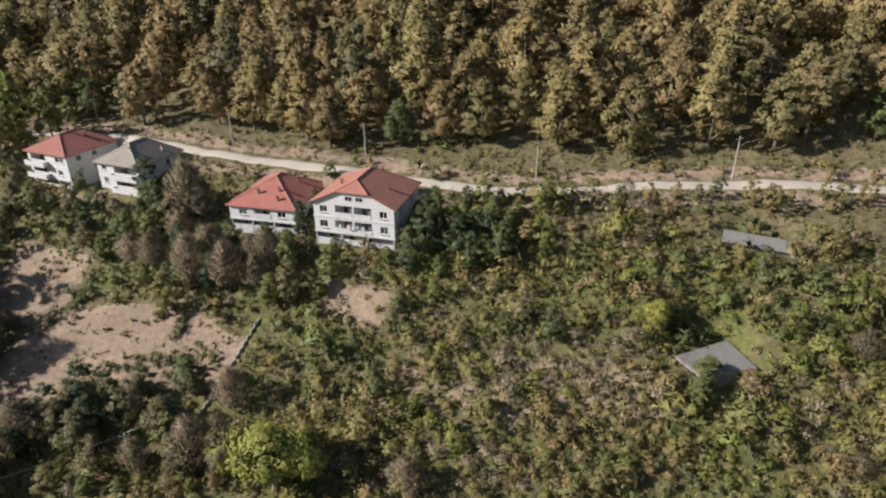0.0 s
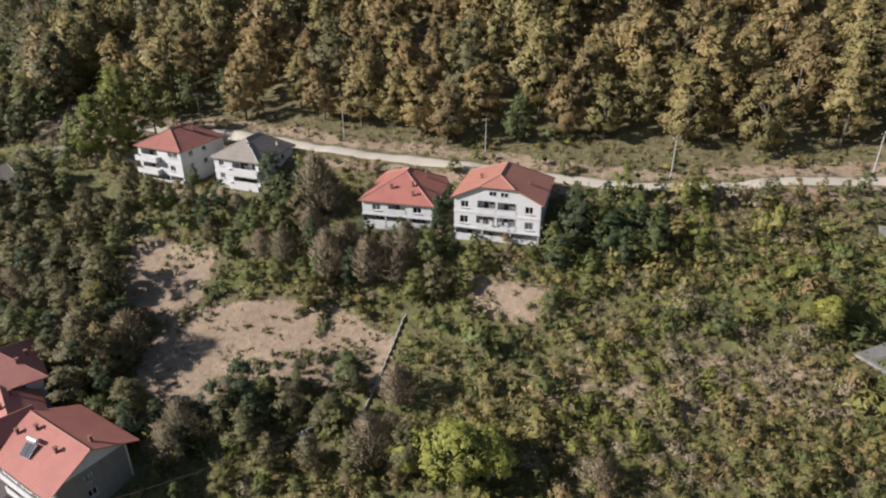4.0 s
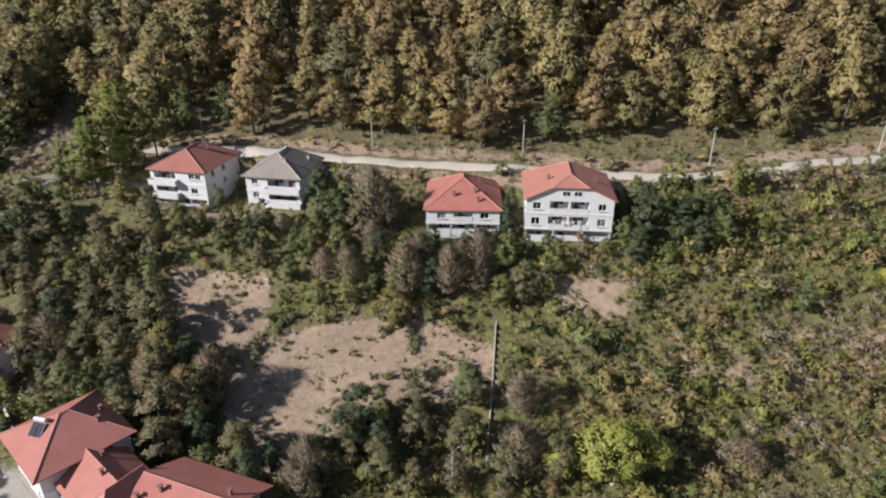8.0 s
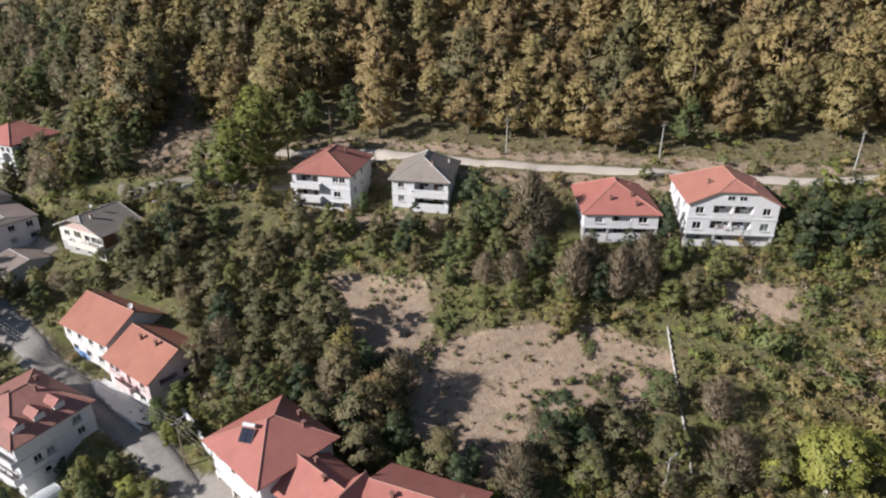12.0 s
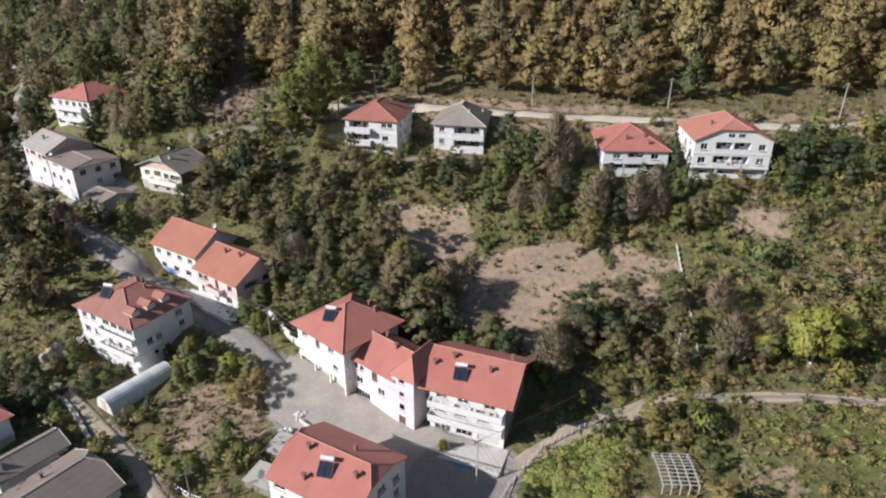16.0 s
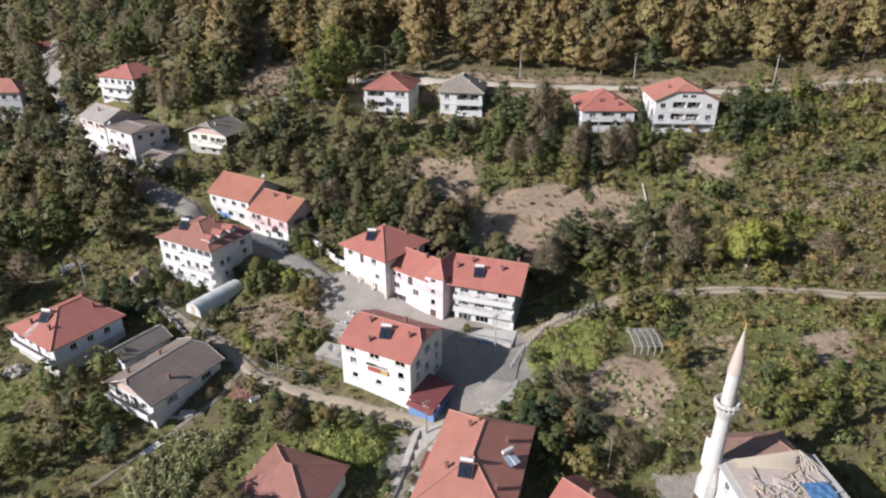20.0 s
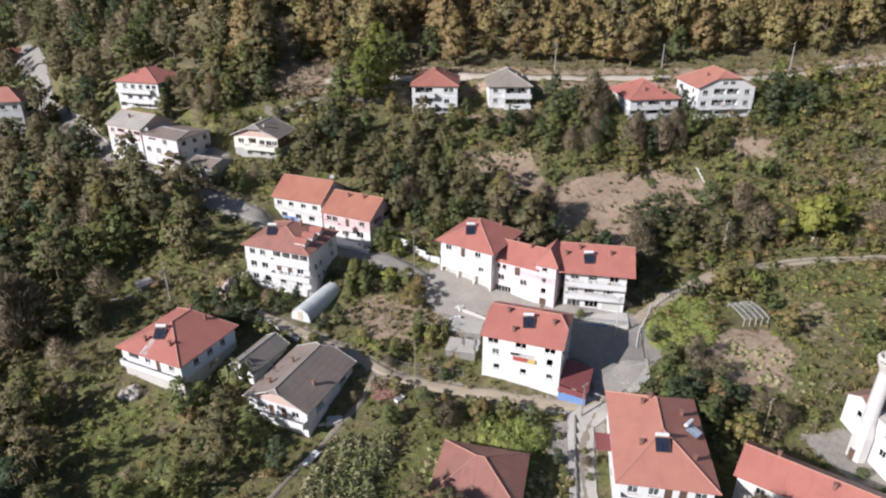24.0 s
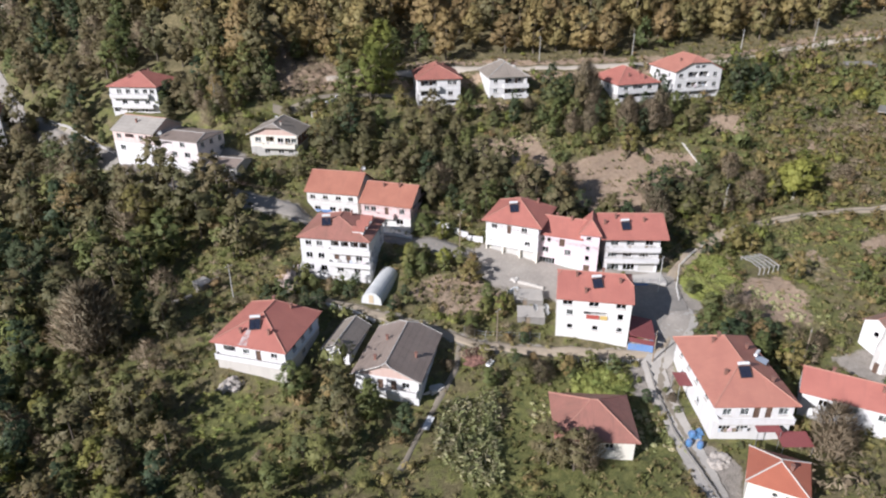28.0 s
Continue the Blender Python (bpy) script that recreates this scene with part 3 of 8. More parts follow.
paving("pavement_yard", "worn grey paving of the village yard", [(-100.5, 82), (-98, 81), (-91, 73), (-84.5, 66.5), (-79, 63), (-71.5, 58.5), (-69.5, 55.5), (-72.5, 51), (-75.5, 45.5), (-79, 43.2), (-83, 41.8), (-86.5, 43.5), (-85, 50), (-88.5, 54), (-94.5, 60), (-98.5, 65.5), (-103, 71), (-104.5, 76)], M_STREET, 1.2, 0.2)
paving("pavement_square", "dusty grey widening of the village street", [(-182, 195), (-177, 196), (-180, 214), (-183.5, 238), (-189, 262), (-195, 266), (-191, 240), (-186.5, 215)], M_ASPHALT, 2.0, 0.2)
paving("pavement_drive", "dark patched asphalt drive through the yard", [(-87, 53.6), (-84, 58.5), (-79, 61.5), (-72, 58), (-70, 55.5), (-72.8, 51), (-75.3, 46.5), (-79, 47.6), (-85.2, 45.2), (-85, 50)], M_ASPHALT, 1.2, 0.24)
paving("pavement_corner", "pale concrete corner of the yard", [(-85.6, 44.2), (-79, 48.2), (-74.2, 46.8), (-76.5, 42.8), (-82, 40.4), (-90, 38), (-93, 41)], M_DUSTY, 1.0, 0.19)
paving("pavement_side", "dusty forecourt beside the long house", [(-93, 41), (-89.5, 39.5), (-94.5, 31), (-98, 24), (-103, 15), (-106.5, 16), (-101, 27)], M_DUSTY, 1.0, 0.17)
paving("pavement_terrace", "whitewashed concrete terrace before a row house", [(-120.2, 104.2), (-118.2, 105), (-109.5, 96), (-109.4, 93.2), (-112.5, 94.4), (-118.6, 101)], M_OFFWHITE, 1.0, 0.35)
road_strip("road_upper", UPPER_ROAD, 2.2, M_ROAD, "pale dusty gravel road along the hillside")
road_strip("road_street", STREET, 4.1, M_ASPHALT, "worn grey village street with dusty edges")
road_strip("road_lower_lane", LOWER_LANE, 1.8, M_TRACK, "narrow dirt lane through the village", 0.16)
road_strip("road_side_lane", SIDE_LANE, 1.7, M_LANE, "dirt lane along the gardens", 0.09)
for name, turn in (("road_side_lane_rut_1", 1), ("road_side_lane_rut_2", -1)):
    rut = []
    for i, (px, py) in enumerate(SIDE_LANE):
        d = (Vector(SIDE_LANE[min(i + 1, len(SIDE_LANE) - 1)]) - Vector(SIDE_LANE[max(i - 1, 0)])).normalized()
        rut.append((px - d.y * 0.5 * turn, py + d.x * 0.5 * turn))
    road_strip(name, rut, 0.5, M_TRACK, "worn wheel rut of the dirt lane along the gardens", 0.115, 0.3)
road_strip("road_ramp", SIDE_LANE[5:], 2.5, M_TRACK, "tan dirt ramp up from the yard", 0.15)
road_strip("road_alley", ALLEY, 1.6, M_LANE, "concrete alley between houses", 0.15)
road_strip("path_barn", BARN_PATH, 0.7, M_LANE, "trodden pale path beside the maize", 0.14)
road_strip("road_side_track", SIDE_TRACK, 1.2, M_LANE, "pale gravel track to the upper houses", 0.15)

# ---- building kit ----


def part(name, data, mat=None, parent=None, label="", at=None):
    """Links a bmesh or mesh as one mesh object under a thing or a part."""
    if isinstance(data, bmesh.types.BMesh):
        me = bpy.data.meshes.new(name)
        data.normal_update()
        data.to_mesh(me)
        data.free()
    else:
        me = data
    if mat and not me.materials:
        me.materials.append(mat)
    ob = new(name, me)
    if parent:
        ob.parent = parent
    if at is not None:
        ob.matrix_basis = at
    return tagged(ob, label) if label else ob


def box(bm, x0, x1, y0, y1, z0, z1, bevel=0.0):
    r = bmesh.ops.create_cube(bm, size=1.0, matrix=Matrix.Translation(((x0 + x1) / 2, (y0 + y1) / 2, (z0 + z1) / 2)) @ Matrix.Diagonal((x1 - x0, y1 - y0, z1 - z0, 1)))
    if bevel:
        es = {e for v in r["verts"] for e in v.link_edges}
        bmesh.ops.bevel(bm, geom=list(es), offset=bevel, segments=1, affect="EDGES")
    return bm


def boxes(*specs, bevel=0.0):
    bm = bmesh.new()
    for s in specs:
        box(bm, *s, bevel=bevel)
    return bm


def rod(bm, a, b, r0, r1=None, sides=8):
    """A tapered round bar from a to b."""
    a, b = Vector(a), Vector(b)
    d = b - a
    m = Matrix.Translation((a + b) / 2) @ d.to_track_quat("Z", "Y").to_matrix().to_4x4()
    bmesh.ops.create_cone(bm, cap_ends=True, segments=sides, radius1=r0, radius2=r0 if r1 is None else r1, depth=d.length, matrix=m)
    return bm


def wall_mesh(length, low, high, holes, t=0.25):
    """A thick wall in the xz plane, outer face at y = 0, with holes (x0, x1, z0, z1) through it."""
    bm = bmesh.new()
    xs = sorted({0, length, *[h[0] for h in holes], *[h[1] for h in holes]})
    zs = sorted({low, high, *[h[2] for h in holes], *[h[3] for h in holes]})

    def solid(i, j):
        if not (0 <= i < len(xs) - 1 and 0 <= j < len(zs) - 1):
            return False
        cx, cz = (xs[i] + xs[i + 1]) / 2, (zs[j] + zs[j + 1]) / 2
        return not any(h[0] < cx < h[1] and h[2] < cz < h[3] for h in holes)
    seen = {}

    def vert(x, y, z):
        k = (round(x, 4), y, round(z, 4))
        if k not in seen:
            seen[k] = bm.verts.new(k)
        return seen[k]
    for i in range(len(xs) - 1):
        for j in range(len(zs) - 1):
            if not solid(i, j):
                continue
            a, b, c, d = xs[i], xs[i + 1], zs[j], zs[j + 1]
            bm.faces.new([vert(a, 0, c), vert(b, 0, c), vert(b, 0, d), vert(a, 0, d)])
            bm.faces.new([vert(a, t, d), vert(b, t, d), vert(b, t, c), vert(a, t, c)])
            if not solid(i - 1, j):
                bm.faces.new([vert(a, 0, c), vert(a, 0, d), vert(a, t, d), vert(a, t, c)])
            if not solid(i + 1, j):
                bm.faces.new([vert(b, 0, d), vert(b, 0, c), vert(b, t, c), vert(b, t, d)])
            if not solid(i, j - 1):
                bm.faces.new([vert(a, 0, c), vert(a, t, c), vert(b, t, c), vert(b, 0, c)])
            if not solid(i, j + 1):
                bm.faces.new([vert(a, 0, d), vert(b, 0, d), vert(b, t, d), vert(a, t, d)])
    return bm


WINDOWS = {}


def window(parent, m, w, h, leaves=2, frame=None, sill=True, curtain=False):
    """A window in a hole: frame with mullions, panes, sill, and sometimes a net curtain behind."""
    key = (round(w, 2), round(h, 2), leaves)
    if key not in WINDOWS:
        f = 0.07
        cuts = [(max(f, w * i / leaves + 0.04) if i else f, w * (i + 1) / leaves - 0.04 if i < leaves - 1 else w - f, f, h - f) for i in range(leaves)]
        fm, pm, sm, cm = (bpy.data.meshes.new(n) for n in ("window", "pane", "sill", "curtain"))
        for me, bm in ((fm, wall_mesh(w, 0, h, cuts, 0.08)), (pm, boxes((f, w - f, 0.03, 0.045, f, h - f))), (sm, boxes((-0.1, w + 0.1, -0.2, 0.02, -0.09, -0.01), bevel=0.015)), (cm, boxes((f, w * 0.42, 0.2, 0.22, 0, h), (w * 0.58, w - f, 0.2, 0.22, 0, h)))):
            bm.to_mesh(me)
            bm.free()
        pm.materials.append(M_GLASS), sm.materials.append(M_CONC), cm.materials.append(M_CURTAIN), fm.materials.append(M_FRAME)
        WINDOWS[key] = fm, pm, sm, cm
    fm, pm, sm, cm = WINDOWS[key]
    ob = part("window", fm, None, parent, at=m @ Matrix.Translation((0, 0.1, 0)))
    part("pane", pm, None, ob)
    if sill:
        part("sill", sm, None, ob, at=Matrix.Translation((0, -0.1, 0)))
    if curtain:
        part("curtain", cm, None, ob)
    return ob


def loggia(parent, m, w, h, depth=1.9, wall=None):
    """A recessed balcony behind a hole: floor, ceiling, sides and a back wall with door and window, and a parapet."""
    part("loggia", boxes((-0.1, 0, 0.2, depth, -0.1, h + 0.1), (w, w + 0.1, 0.2, depth, -0.1, h + 0.1), (0, w, 0.2, depth, -0.12, 0), (0, w, 0.2, depth, h, h + 0.12), (-0.1, w + 0.1, depth, depth + 0.15, -0.12, h + 0.12)), wall, parent, at=m)
    part("parapet", boxes((0.003, w - 0.003, -0.06, 0.08, 0.0, 0.72), (0, w, -0.1, 0.12, 0.72, 0.78)), wall, parent, "low white balcony wall", at=m)
    k = max(1, int(w / 1.9))
    for i in range(k):
        x = w * (i + 0.5) / k - 0.75
        d = part("balcony_door", boxes((x, x + 0.75, depth - 0.06, depth - 0.003, 0.05, h - 0.25)), M_DARKFRAME, parent, "dark balcony door", at=m)
        part("pane", boxes((x + 0.85, min(x + 1.7, w - 0.1), depth - 0.05, depth - 0.003, 0.9, h - 0.3)), M_PANEL, parent, "dark window pane", at=m)


def roof_faces(W, D, axis, ends, rise):
    """Faces of a roof over [0,W]x[0,D], z from 0. ends: for each end (inset, k): k is the share of the height that the gable wall takes."""
    L, S = (W, D) if axis == "x" else (D, W)

    def P(a, s, z):
        return Vector((a, s, z)) if axis == "x" else Vector((s, a, z))
    (i0, k0), (i1, k1) = ends
    r0, r1 = P(i0, S / 2, rise), P(L - i1, S / 2, rise)
    g0 = [P(0, S / 2 * k0, rise * k0), P(0, S - S / 2 * k0, rise * k0)]
    g1 = [P(L, S / 2 * k1, rise * k1), P(L, S - S / 2 * k1, rise * k1)]
    c0, c1 = [P(0, 0, 0), P(0, S, 0)], [P(L, 0, 0), P(L, S, 0)]
    faces = []
    for s in (0, 1):
        poly = [c0[s], c1[s]]
        if 0 < k1 < 1:
            poly.append(g1[s])
        poly.append(r1)
        if (r1 - r0).length > 0.02:
            poly.append(r0)
        if 0 < k0 < 1:
            poly.append(g0[s])
        faces.append(poly)
    if k0 < 1:
        faces.append([g0[0] if k0 else c0[0], r0, g0[1] if k0 else c0[1]])
    if k1 < 1:
        faces.append([g1[0] if k1 else c1[0], r1, g1[1] if k1 else c1[1]])
    ridges = [(r0, r1)]
    for g, c, r, k in ((g0, c0, r0, k0), (g1, c1, r1, k1)):
        for s in (0, 1):
            if k < 1:
                ridges.append((g[s] if k else c[s], r))
    return faces, ridges


def roof_mesh(faces, thick=0.16):
    """A roof skin with thickness, UV in metres along eave and slope."""
    bm = bmesh.new()
    uv = bm.loops.layers.uv.new("UVMap")
    for poly in faces:
        n = (poly[1] - poly[0]).cross(poly[2] - poly[0])
        if n.z < 0:
            poly = poly[::-1]
        top = bm.faces.new([bm.verts.new(p) for p in poly])
        top.normal_update()
        t = Vector((0, 0, 1)).cross(top.normal)
        t = t.normalized() if t.length > 1e-4 else Vector((1, 0, 0))
        s = top.normal.cross(t)
        for lp in top.loops:
            lp[uv].uv = (lp.vert.co.dot(t), lp.vert.co.dot(s))
        low = [bm.verts.new(p - Vector((0, 0, thick))) for p in poly]
        bm.faces.new(low[::-1])
        ring = list(top.verts)
        for i in range(len(ring)):
            j = (i + 1) % len(ring)
            bm.faces.new([ring[j], ring[i], low[i], low[j]])
    return bm


def pipe_chimney(parent, x, y, z, wall, s=0.36, h=0.6):
    """A square chimney with a capping slab."""
    c = part("chimney", boxes((x - s / 2, x + s / 2, y - s / 2, y + s / 2, z - 0.9, z + h)), wall, parent)
    part("chimney_cap", boxes((x - s / 2 - 0.1, x + s / 2 + 0.1, y - s / 2 - 0.1, y + s / 2 + 0.1, z + h + 0.18, z + h + 0.28), (x - s / 2, x - s / 2 + 0.1, y - s / 2, y + s / 2, z + h, z + h + 0.18), (x + s / 2 - 0.1, x + s / 2, y - s / 2, y + s / 2, z + h, z + h + 0.18)), M_FLUE, c)


def roof_height(faces, x, y):
    best = 0.0
    for poly in faces:
        n = (poly[1] - poly[0]).cross(poly[2] - poly[0])
        if abs(n.z) < 1e-6:
            continue
        n = n if n.z > 0 else -n
        if all(((poly[(i + 1) % len(poly)] - p).x * (y - p.y) - (poly[(i + 1) % len(poly)] - p).y * (x - p.x)) * (1 if (poly[1] - poly[0]).cross(poly[2] - poly[0]).z > 0 else -1) > -1e-3 for i, p in enumerate(poly)):
            best = max(best, poly[0].z - (n.x * (x - poly[0].x) + n.y * (y - poly[0].y)) / n.z)
    return best


def shutter_mesh(w, h, n=8):
    """A ribbed roller shutter as one skin."""
    bm = bmesh.new()
    prof = [(0.17, 0.0)]
    for i in range(n):
        prof += [(0.12, h * i / n), (0.095, h * (i + 0.3) / n), (0.095, h * (i + 0.7) / n)]
    prof += [(0.12, h), (0.17, h)]
    rings = [[bm.verts.new((x, y, z)) for y, z in prof] for x in (0, w)]
    for k in range(len(prof)):
        j = (k + 1) % len(prof)
        bm.faces.new([rings[0][k], rings[1][k], rings[1][j], rings[0][j]])
    bm.faces.new(rings[0][::-1]), bm.faces.new(rings[1])
    bmesh.ops.recalc_face_normals(bm, faces=bm.faces)
    return bm


FOOTPRINTS = []


def house(name, label, fl, yaw, W, D, eave, rise, axis="y", ends=((5, 0), (5, 0)), ov=0.5, wall=None, tile=None, low_wall=None, low_split=None, bands=(), chimneys=(), balconies=(), gable_mat=None, sides=None, group="", right_wall=None, ridge=None, inset=0.0):
    """fl: front left corner of the eaves. sides: for F, R, B, L lists of (kind, x, down, w, h): x from the wall's left end, down from the eave to the middle."""
    x0, y0 = fl
    ca, sa = math.cos(radians(yaw)), math.sin(radians(yaw))
    corner = [(x0 + ca * a - sa * b, y0 + sa * a + ca * b) for a, b in ((0, 0), (W, 0), (W, D), (0, D))]
    FOOTPRINTS.append((corner, (x0 + ca * W / 2 - sa * D / 2, y0 + sa * W / 2 + ca * D / 2), math.hypot(W, D) / 2))
    ground = min(hz(*c) for c in corner) - 0.5
    base = ground
    H = eave - base - 0.1
    root = tagged(new(name), label, "house", group)
    root.empty_display_size = 0.5
    root.matrix_basis = pose(x0, y0, base, 0, 0, yaw)
    t = 0.25
    ww, dd = W - 2 * ov, D - 2 * ov
    frames = {"F": (Matrix.Translation((ov, ov, 0)), ww), "R": (Matrix.Translation((W - ov, ov + t, 0)) @ pose(0, 0, 0, 0, 0, 90), dd - 2 * t), "B": (Matrix.Translation((W - ov, D - ov, 0)) @ pose(0, 0, 0, 0, 0, 180), ww), "L": (Matrix.Translation((ov, D - ov - t, 0)) @ pose(0, 0, 0, 0, 0, -90), dd - 2 * t)}
    sides = sides or {}
    for key, (m, length) in frames.items():
        holes = []
        for kind, x, down, w, h in sides.get(key, ()):
            x = max(0.15 + w / 2, min(x, length - 0.15 - w / 2))
            zc = H - down
            if zc - h / 2 < 0.25 or zc + h / 2 > H - 0.08:
                if kind != "a":
                    zc = max(0.3 + h / 2, min(zc, H - 0.12 - h / 2))
            if kind != "a":
                holes.append((x - w / 2, x + w / 2, zc - h / 2, zc + h / 2))
            back = inset if key == "F" and low_split and zc < H - low_split else 0.0
            at = m @ Matrix.Translation((x - w / 2, back, zc - h / 2))
            if kind == "w":
                window(root, at, w, h, max(1, round(w / 0.7)), curtain=random.random() < 0.4)
            elif kind == "a":
                window(root, at @ Matrix.Translation((0, -0.15, 0)), w, h, max(1, round(w / 0.7)), sill=False)
                # Dark sheet stands in for the unlit attic; the wall has no hole here.
                part("backing", boxes((0.05, w - 0.05, -0.045, -0.035, 0.05, h - 0.05)), M_PANEL, root, "dark backing sheet behind the attic pane", at=at @ Matrix.Translation((0, 0.03, 0)))
            elif kind == "l":
                loggia(root, at, w, h, wall=wall)
            elif kind == "g":
                part("shutter_door", shutter_mesh(w, h), M_SHUTTER, root, "pale roller shutter", at=at)
            elif kind == "d":
                d = part("door", boxes((0, w, 0.1, 0.17, 0, h), (0.1, w - 0.1, 0.08, 0.1, 0.15, h * 0.45), (0.1, w - 0.1, 0.08, 0.1, h * 0.52, h - 0.12), bevel=0.01), M_DARKFRAME, root, "dark door", at=at)
        hole_top = H
        if low_split and low_wall:
            zs = H - low_split
            part("wall", wall_mesh(length, 0, zs, [(a, b, c, min(d, zs)) for a, b, c, d in holes if c < zs], t), low_wall, root, "bare lower wall", at=m @ Matrix.Translation((0, inset if key == "F" else 0, 0)))
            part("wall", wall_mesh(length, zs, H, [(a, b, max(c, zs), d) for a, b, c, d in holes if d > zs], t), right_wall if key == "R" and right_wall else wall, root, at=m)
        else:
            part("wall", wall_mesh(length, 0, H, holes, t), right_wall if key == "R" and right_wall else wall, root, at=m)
        for b in bands:
            part("string_course", boxes((-0.08 if key in "FB" else -t - 0.08, length + (0.08 if key in "FB" else t + 0.08), -0.09, -0.003, H - b - 0.14, H - b + 0.14)), wall, root, at=m)
    if inset and low_split:
        zs = H - low_split
        part("soffit", boxes((ov + t + 0.01, W - ov - t - 0.01, ov + t + 0.003, ov + inset + t, zs + 0.003, zs + 0.16)), wall, root, "underside of the projecting upper floors")
        if name == "house" and zs > 1.7:
            part("parapet", boxes((ov + 0.36, W - ov - 0.36, ov + 0.05, ov + 0.2, 0, zs - 1.15)), wall, root, "pale parapet before the recessed storey")
        for px_ in (0.0, 0.33, 0.67, 1.0):
            part("pillar", boxes((ov + 0.02 + px_ * (ww - 0.34), ov + 0.32 + px_ * (ww - 0.34), ov + 0.02, ov + 0.3, 0, zs - 0.003)), low_wall, root, "square concrete pillar")
    part("floor_slab", boxes((ov + t, W - ov - t, ov + t, D - ov - t, H - 0.2, H - 0.05), *[(ov + t + 1.8, W - ov - t - 0.02, ov + t + 1.8, D - ov - t - 0.02, H - 2.9 * i - 0.2, H - 2.9 * i) for i in (1, 2) if H - 2.9 * i > 0.6], (W / 2 - 0.1, W / 2 + 0.1, ov + t + 1.8, D - ov - t, 0, H - 0.25)), M_INSIDE, root)
    faces, ridges = roof_faces(W, D, axis, ends, rise)
    up = Matrix.Translation((0, 0, H + 0.1))
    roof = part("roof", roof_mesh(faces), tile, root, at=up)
    for a, b in ridges:
        if (b - a).length > 0.3:
            bm = bmesh.new()
            d = b - a
            mm = Matrix.Translation((a + b) / 2 + Vector((0, 0, 0.0))) @ d.to_track_quat("X", "Z").to_matrix().to_4x4()
            bmesh.ops.create_cone(bm, cap_ends=True, segments=7, radius1=0.1, radius2=0.1, depth=d.length, matrix=mm @ pose(0, 0, 0, 0, 90, 0))
            part("ridge_cap", bm, ridge or M_RIDGE if tile not in (M_TILE_GREY, M_TILE_BROWN) else M_GREYWALL, roof)
    for e, (ins, k) in enumerate(ends):
        if k > 0:
            S = D if axis == "x" else W
            lo, hi = ov, S - ov
            zs = lambda s: min(rise * 2 / S * min(s, S - s), rise * k) - 0.17
            prof = [(lo, -0.1), (hi, -0.1), (hi, max(zs(hi), 0)), (S - S / 2 * k, zs(S - S / 2 * k)), (S / 2 * k, zs(S / 2 * k)), (lo, max(zs(lo), 0))]
            if k == 1:
                prof = prof[:3] + [(S / 2, rise - 0.2)] + prof[5:]
            bm = bmesh.new()
            rings = []
            for off in (0, t):
                pos = ov + off if e == 0 else (W if axis == "x" else D) - ov - off
                rings.append([bm.verts.new((pos, s, z) if axis == "x" else (s, pos, z)) for s, z in prof])
            bm.faces.new(rings[0]), bm.faces.new(rings[1][::-1])
            for i in range(len(prof)):
                j = (i + 1) % len(prof)
                bm.faces.new([rings[0][i], rings[1][i], rings[1][j], rings[0][j]])
            bmesh.ops.recalc_face_normals(bm, faces=bm.faces)
            part("gable", bm, gable_mat or wall, root, at=up)
    if tile in (M_TILE_GREY, M_TILE_BROWN, M_TILE_PALE):
        for e, (ins, k) in enumerate(ends):
            if k > 0:
                L, S = (W, D) if axis == "x" else (D, W)
                pt = lambda a_, s_, z_: Vector((a_, s_, z_)) if axis == "x" else Vector((s_, a_, z_))
                a_ = 0.0 if e == 0 else L
                for q in (0, 1):
                    bm = bmesh.new()
                    rod(bm, pt(a_, q * S, -0.03), pt(a_, S / 2 * k if q == 0 else S - S / 2 * k, rise * k - 0.03), 0.085, sides=4)
                    part("barge_board", bm, M_CONC, roof, "pale barge board")
    for cx, cy in chimneys:
        pipe_chimney(roof, cx, cy, roof_height(faces, cx, cy), M_FLUE if tile != M_TILE_GREY else M_CONC)
    for key, xa, xb, down, depth in balconies:
        m, length = frames[key]
        z = H - down
        b = part("balcony", boxes((xa, xb, -depth, -0.003, z - 0.15, z)), M_CONC, root, "cantilevered concrete balcony", at=m)
        part("balustrade", boxes((xa, xb, -depth, -depth + 0.1, z + 0.003, z + 0.9), (xa, xa + 0.1, -depth + 0.1, -0.003, z + 0.003, z + 0.9), (xb - 0.1, xb, -depth + 0.1, -0.003, z + 0.003, z + 0.9), (xa - 0.03, xb + 0.03, -depth - 0.03, -depth + 0.13, z + 0.9, z + 0.96)), wall, b)
    root["roof_z"] = eave
    return root, faces, H


def on_roof(h, x, y):
    """The pose of a thing that stands on a roof at local x, y."""
    root, faces, H = h
    return root.matrix_basis @ Matrix.Translation((x, y, H + 0.1 + roof_height(faces, x, y)))


def tube(bm, pts, r, sides=4):
    """A bent bar through points, as one skin."""
    rings = []
    for i, p in enumerate(pts):
        d = (pts[min(i + 1, len(pts) - 1)] - pts[max(i - 1, 0)]).normalized()
        a = d.cross(Vector((0, 0, 1))).normalized()
        b = a.cross(d)
        rings.append([bm.verts.new(p + a * r * math.cos(2 * math.pi * k / sides) + b * r * math.sin(2 * math.pi * k / sides)) for k in range(sides)])
    for u, v in zip(rings, rings[1:]):
        for k in range(sides):
            bm.faces.new([u[k], u[(k + 1) % sides], v[(k + 1) % sides], v[k]])
    bm.faces.new(rings[0]), bm.faces.new(rings[-1][::-1])


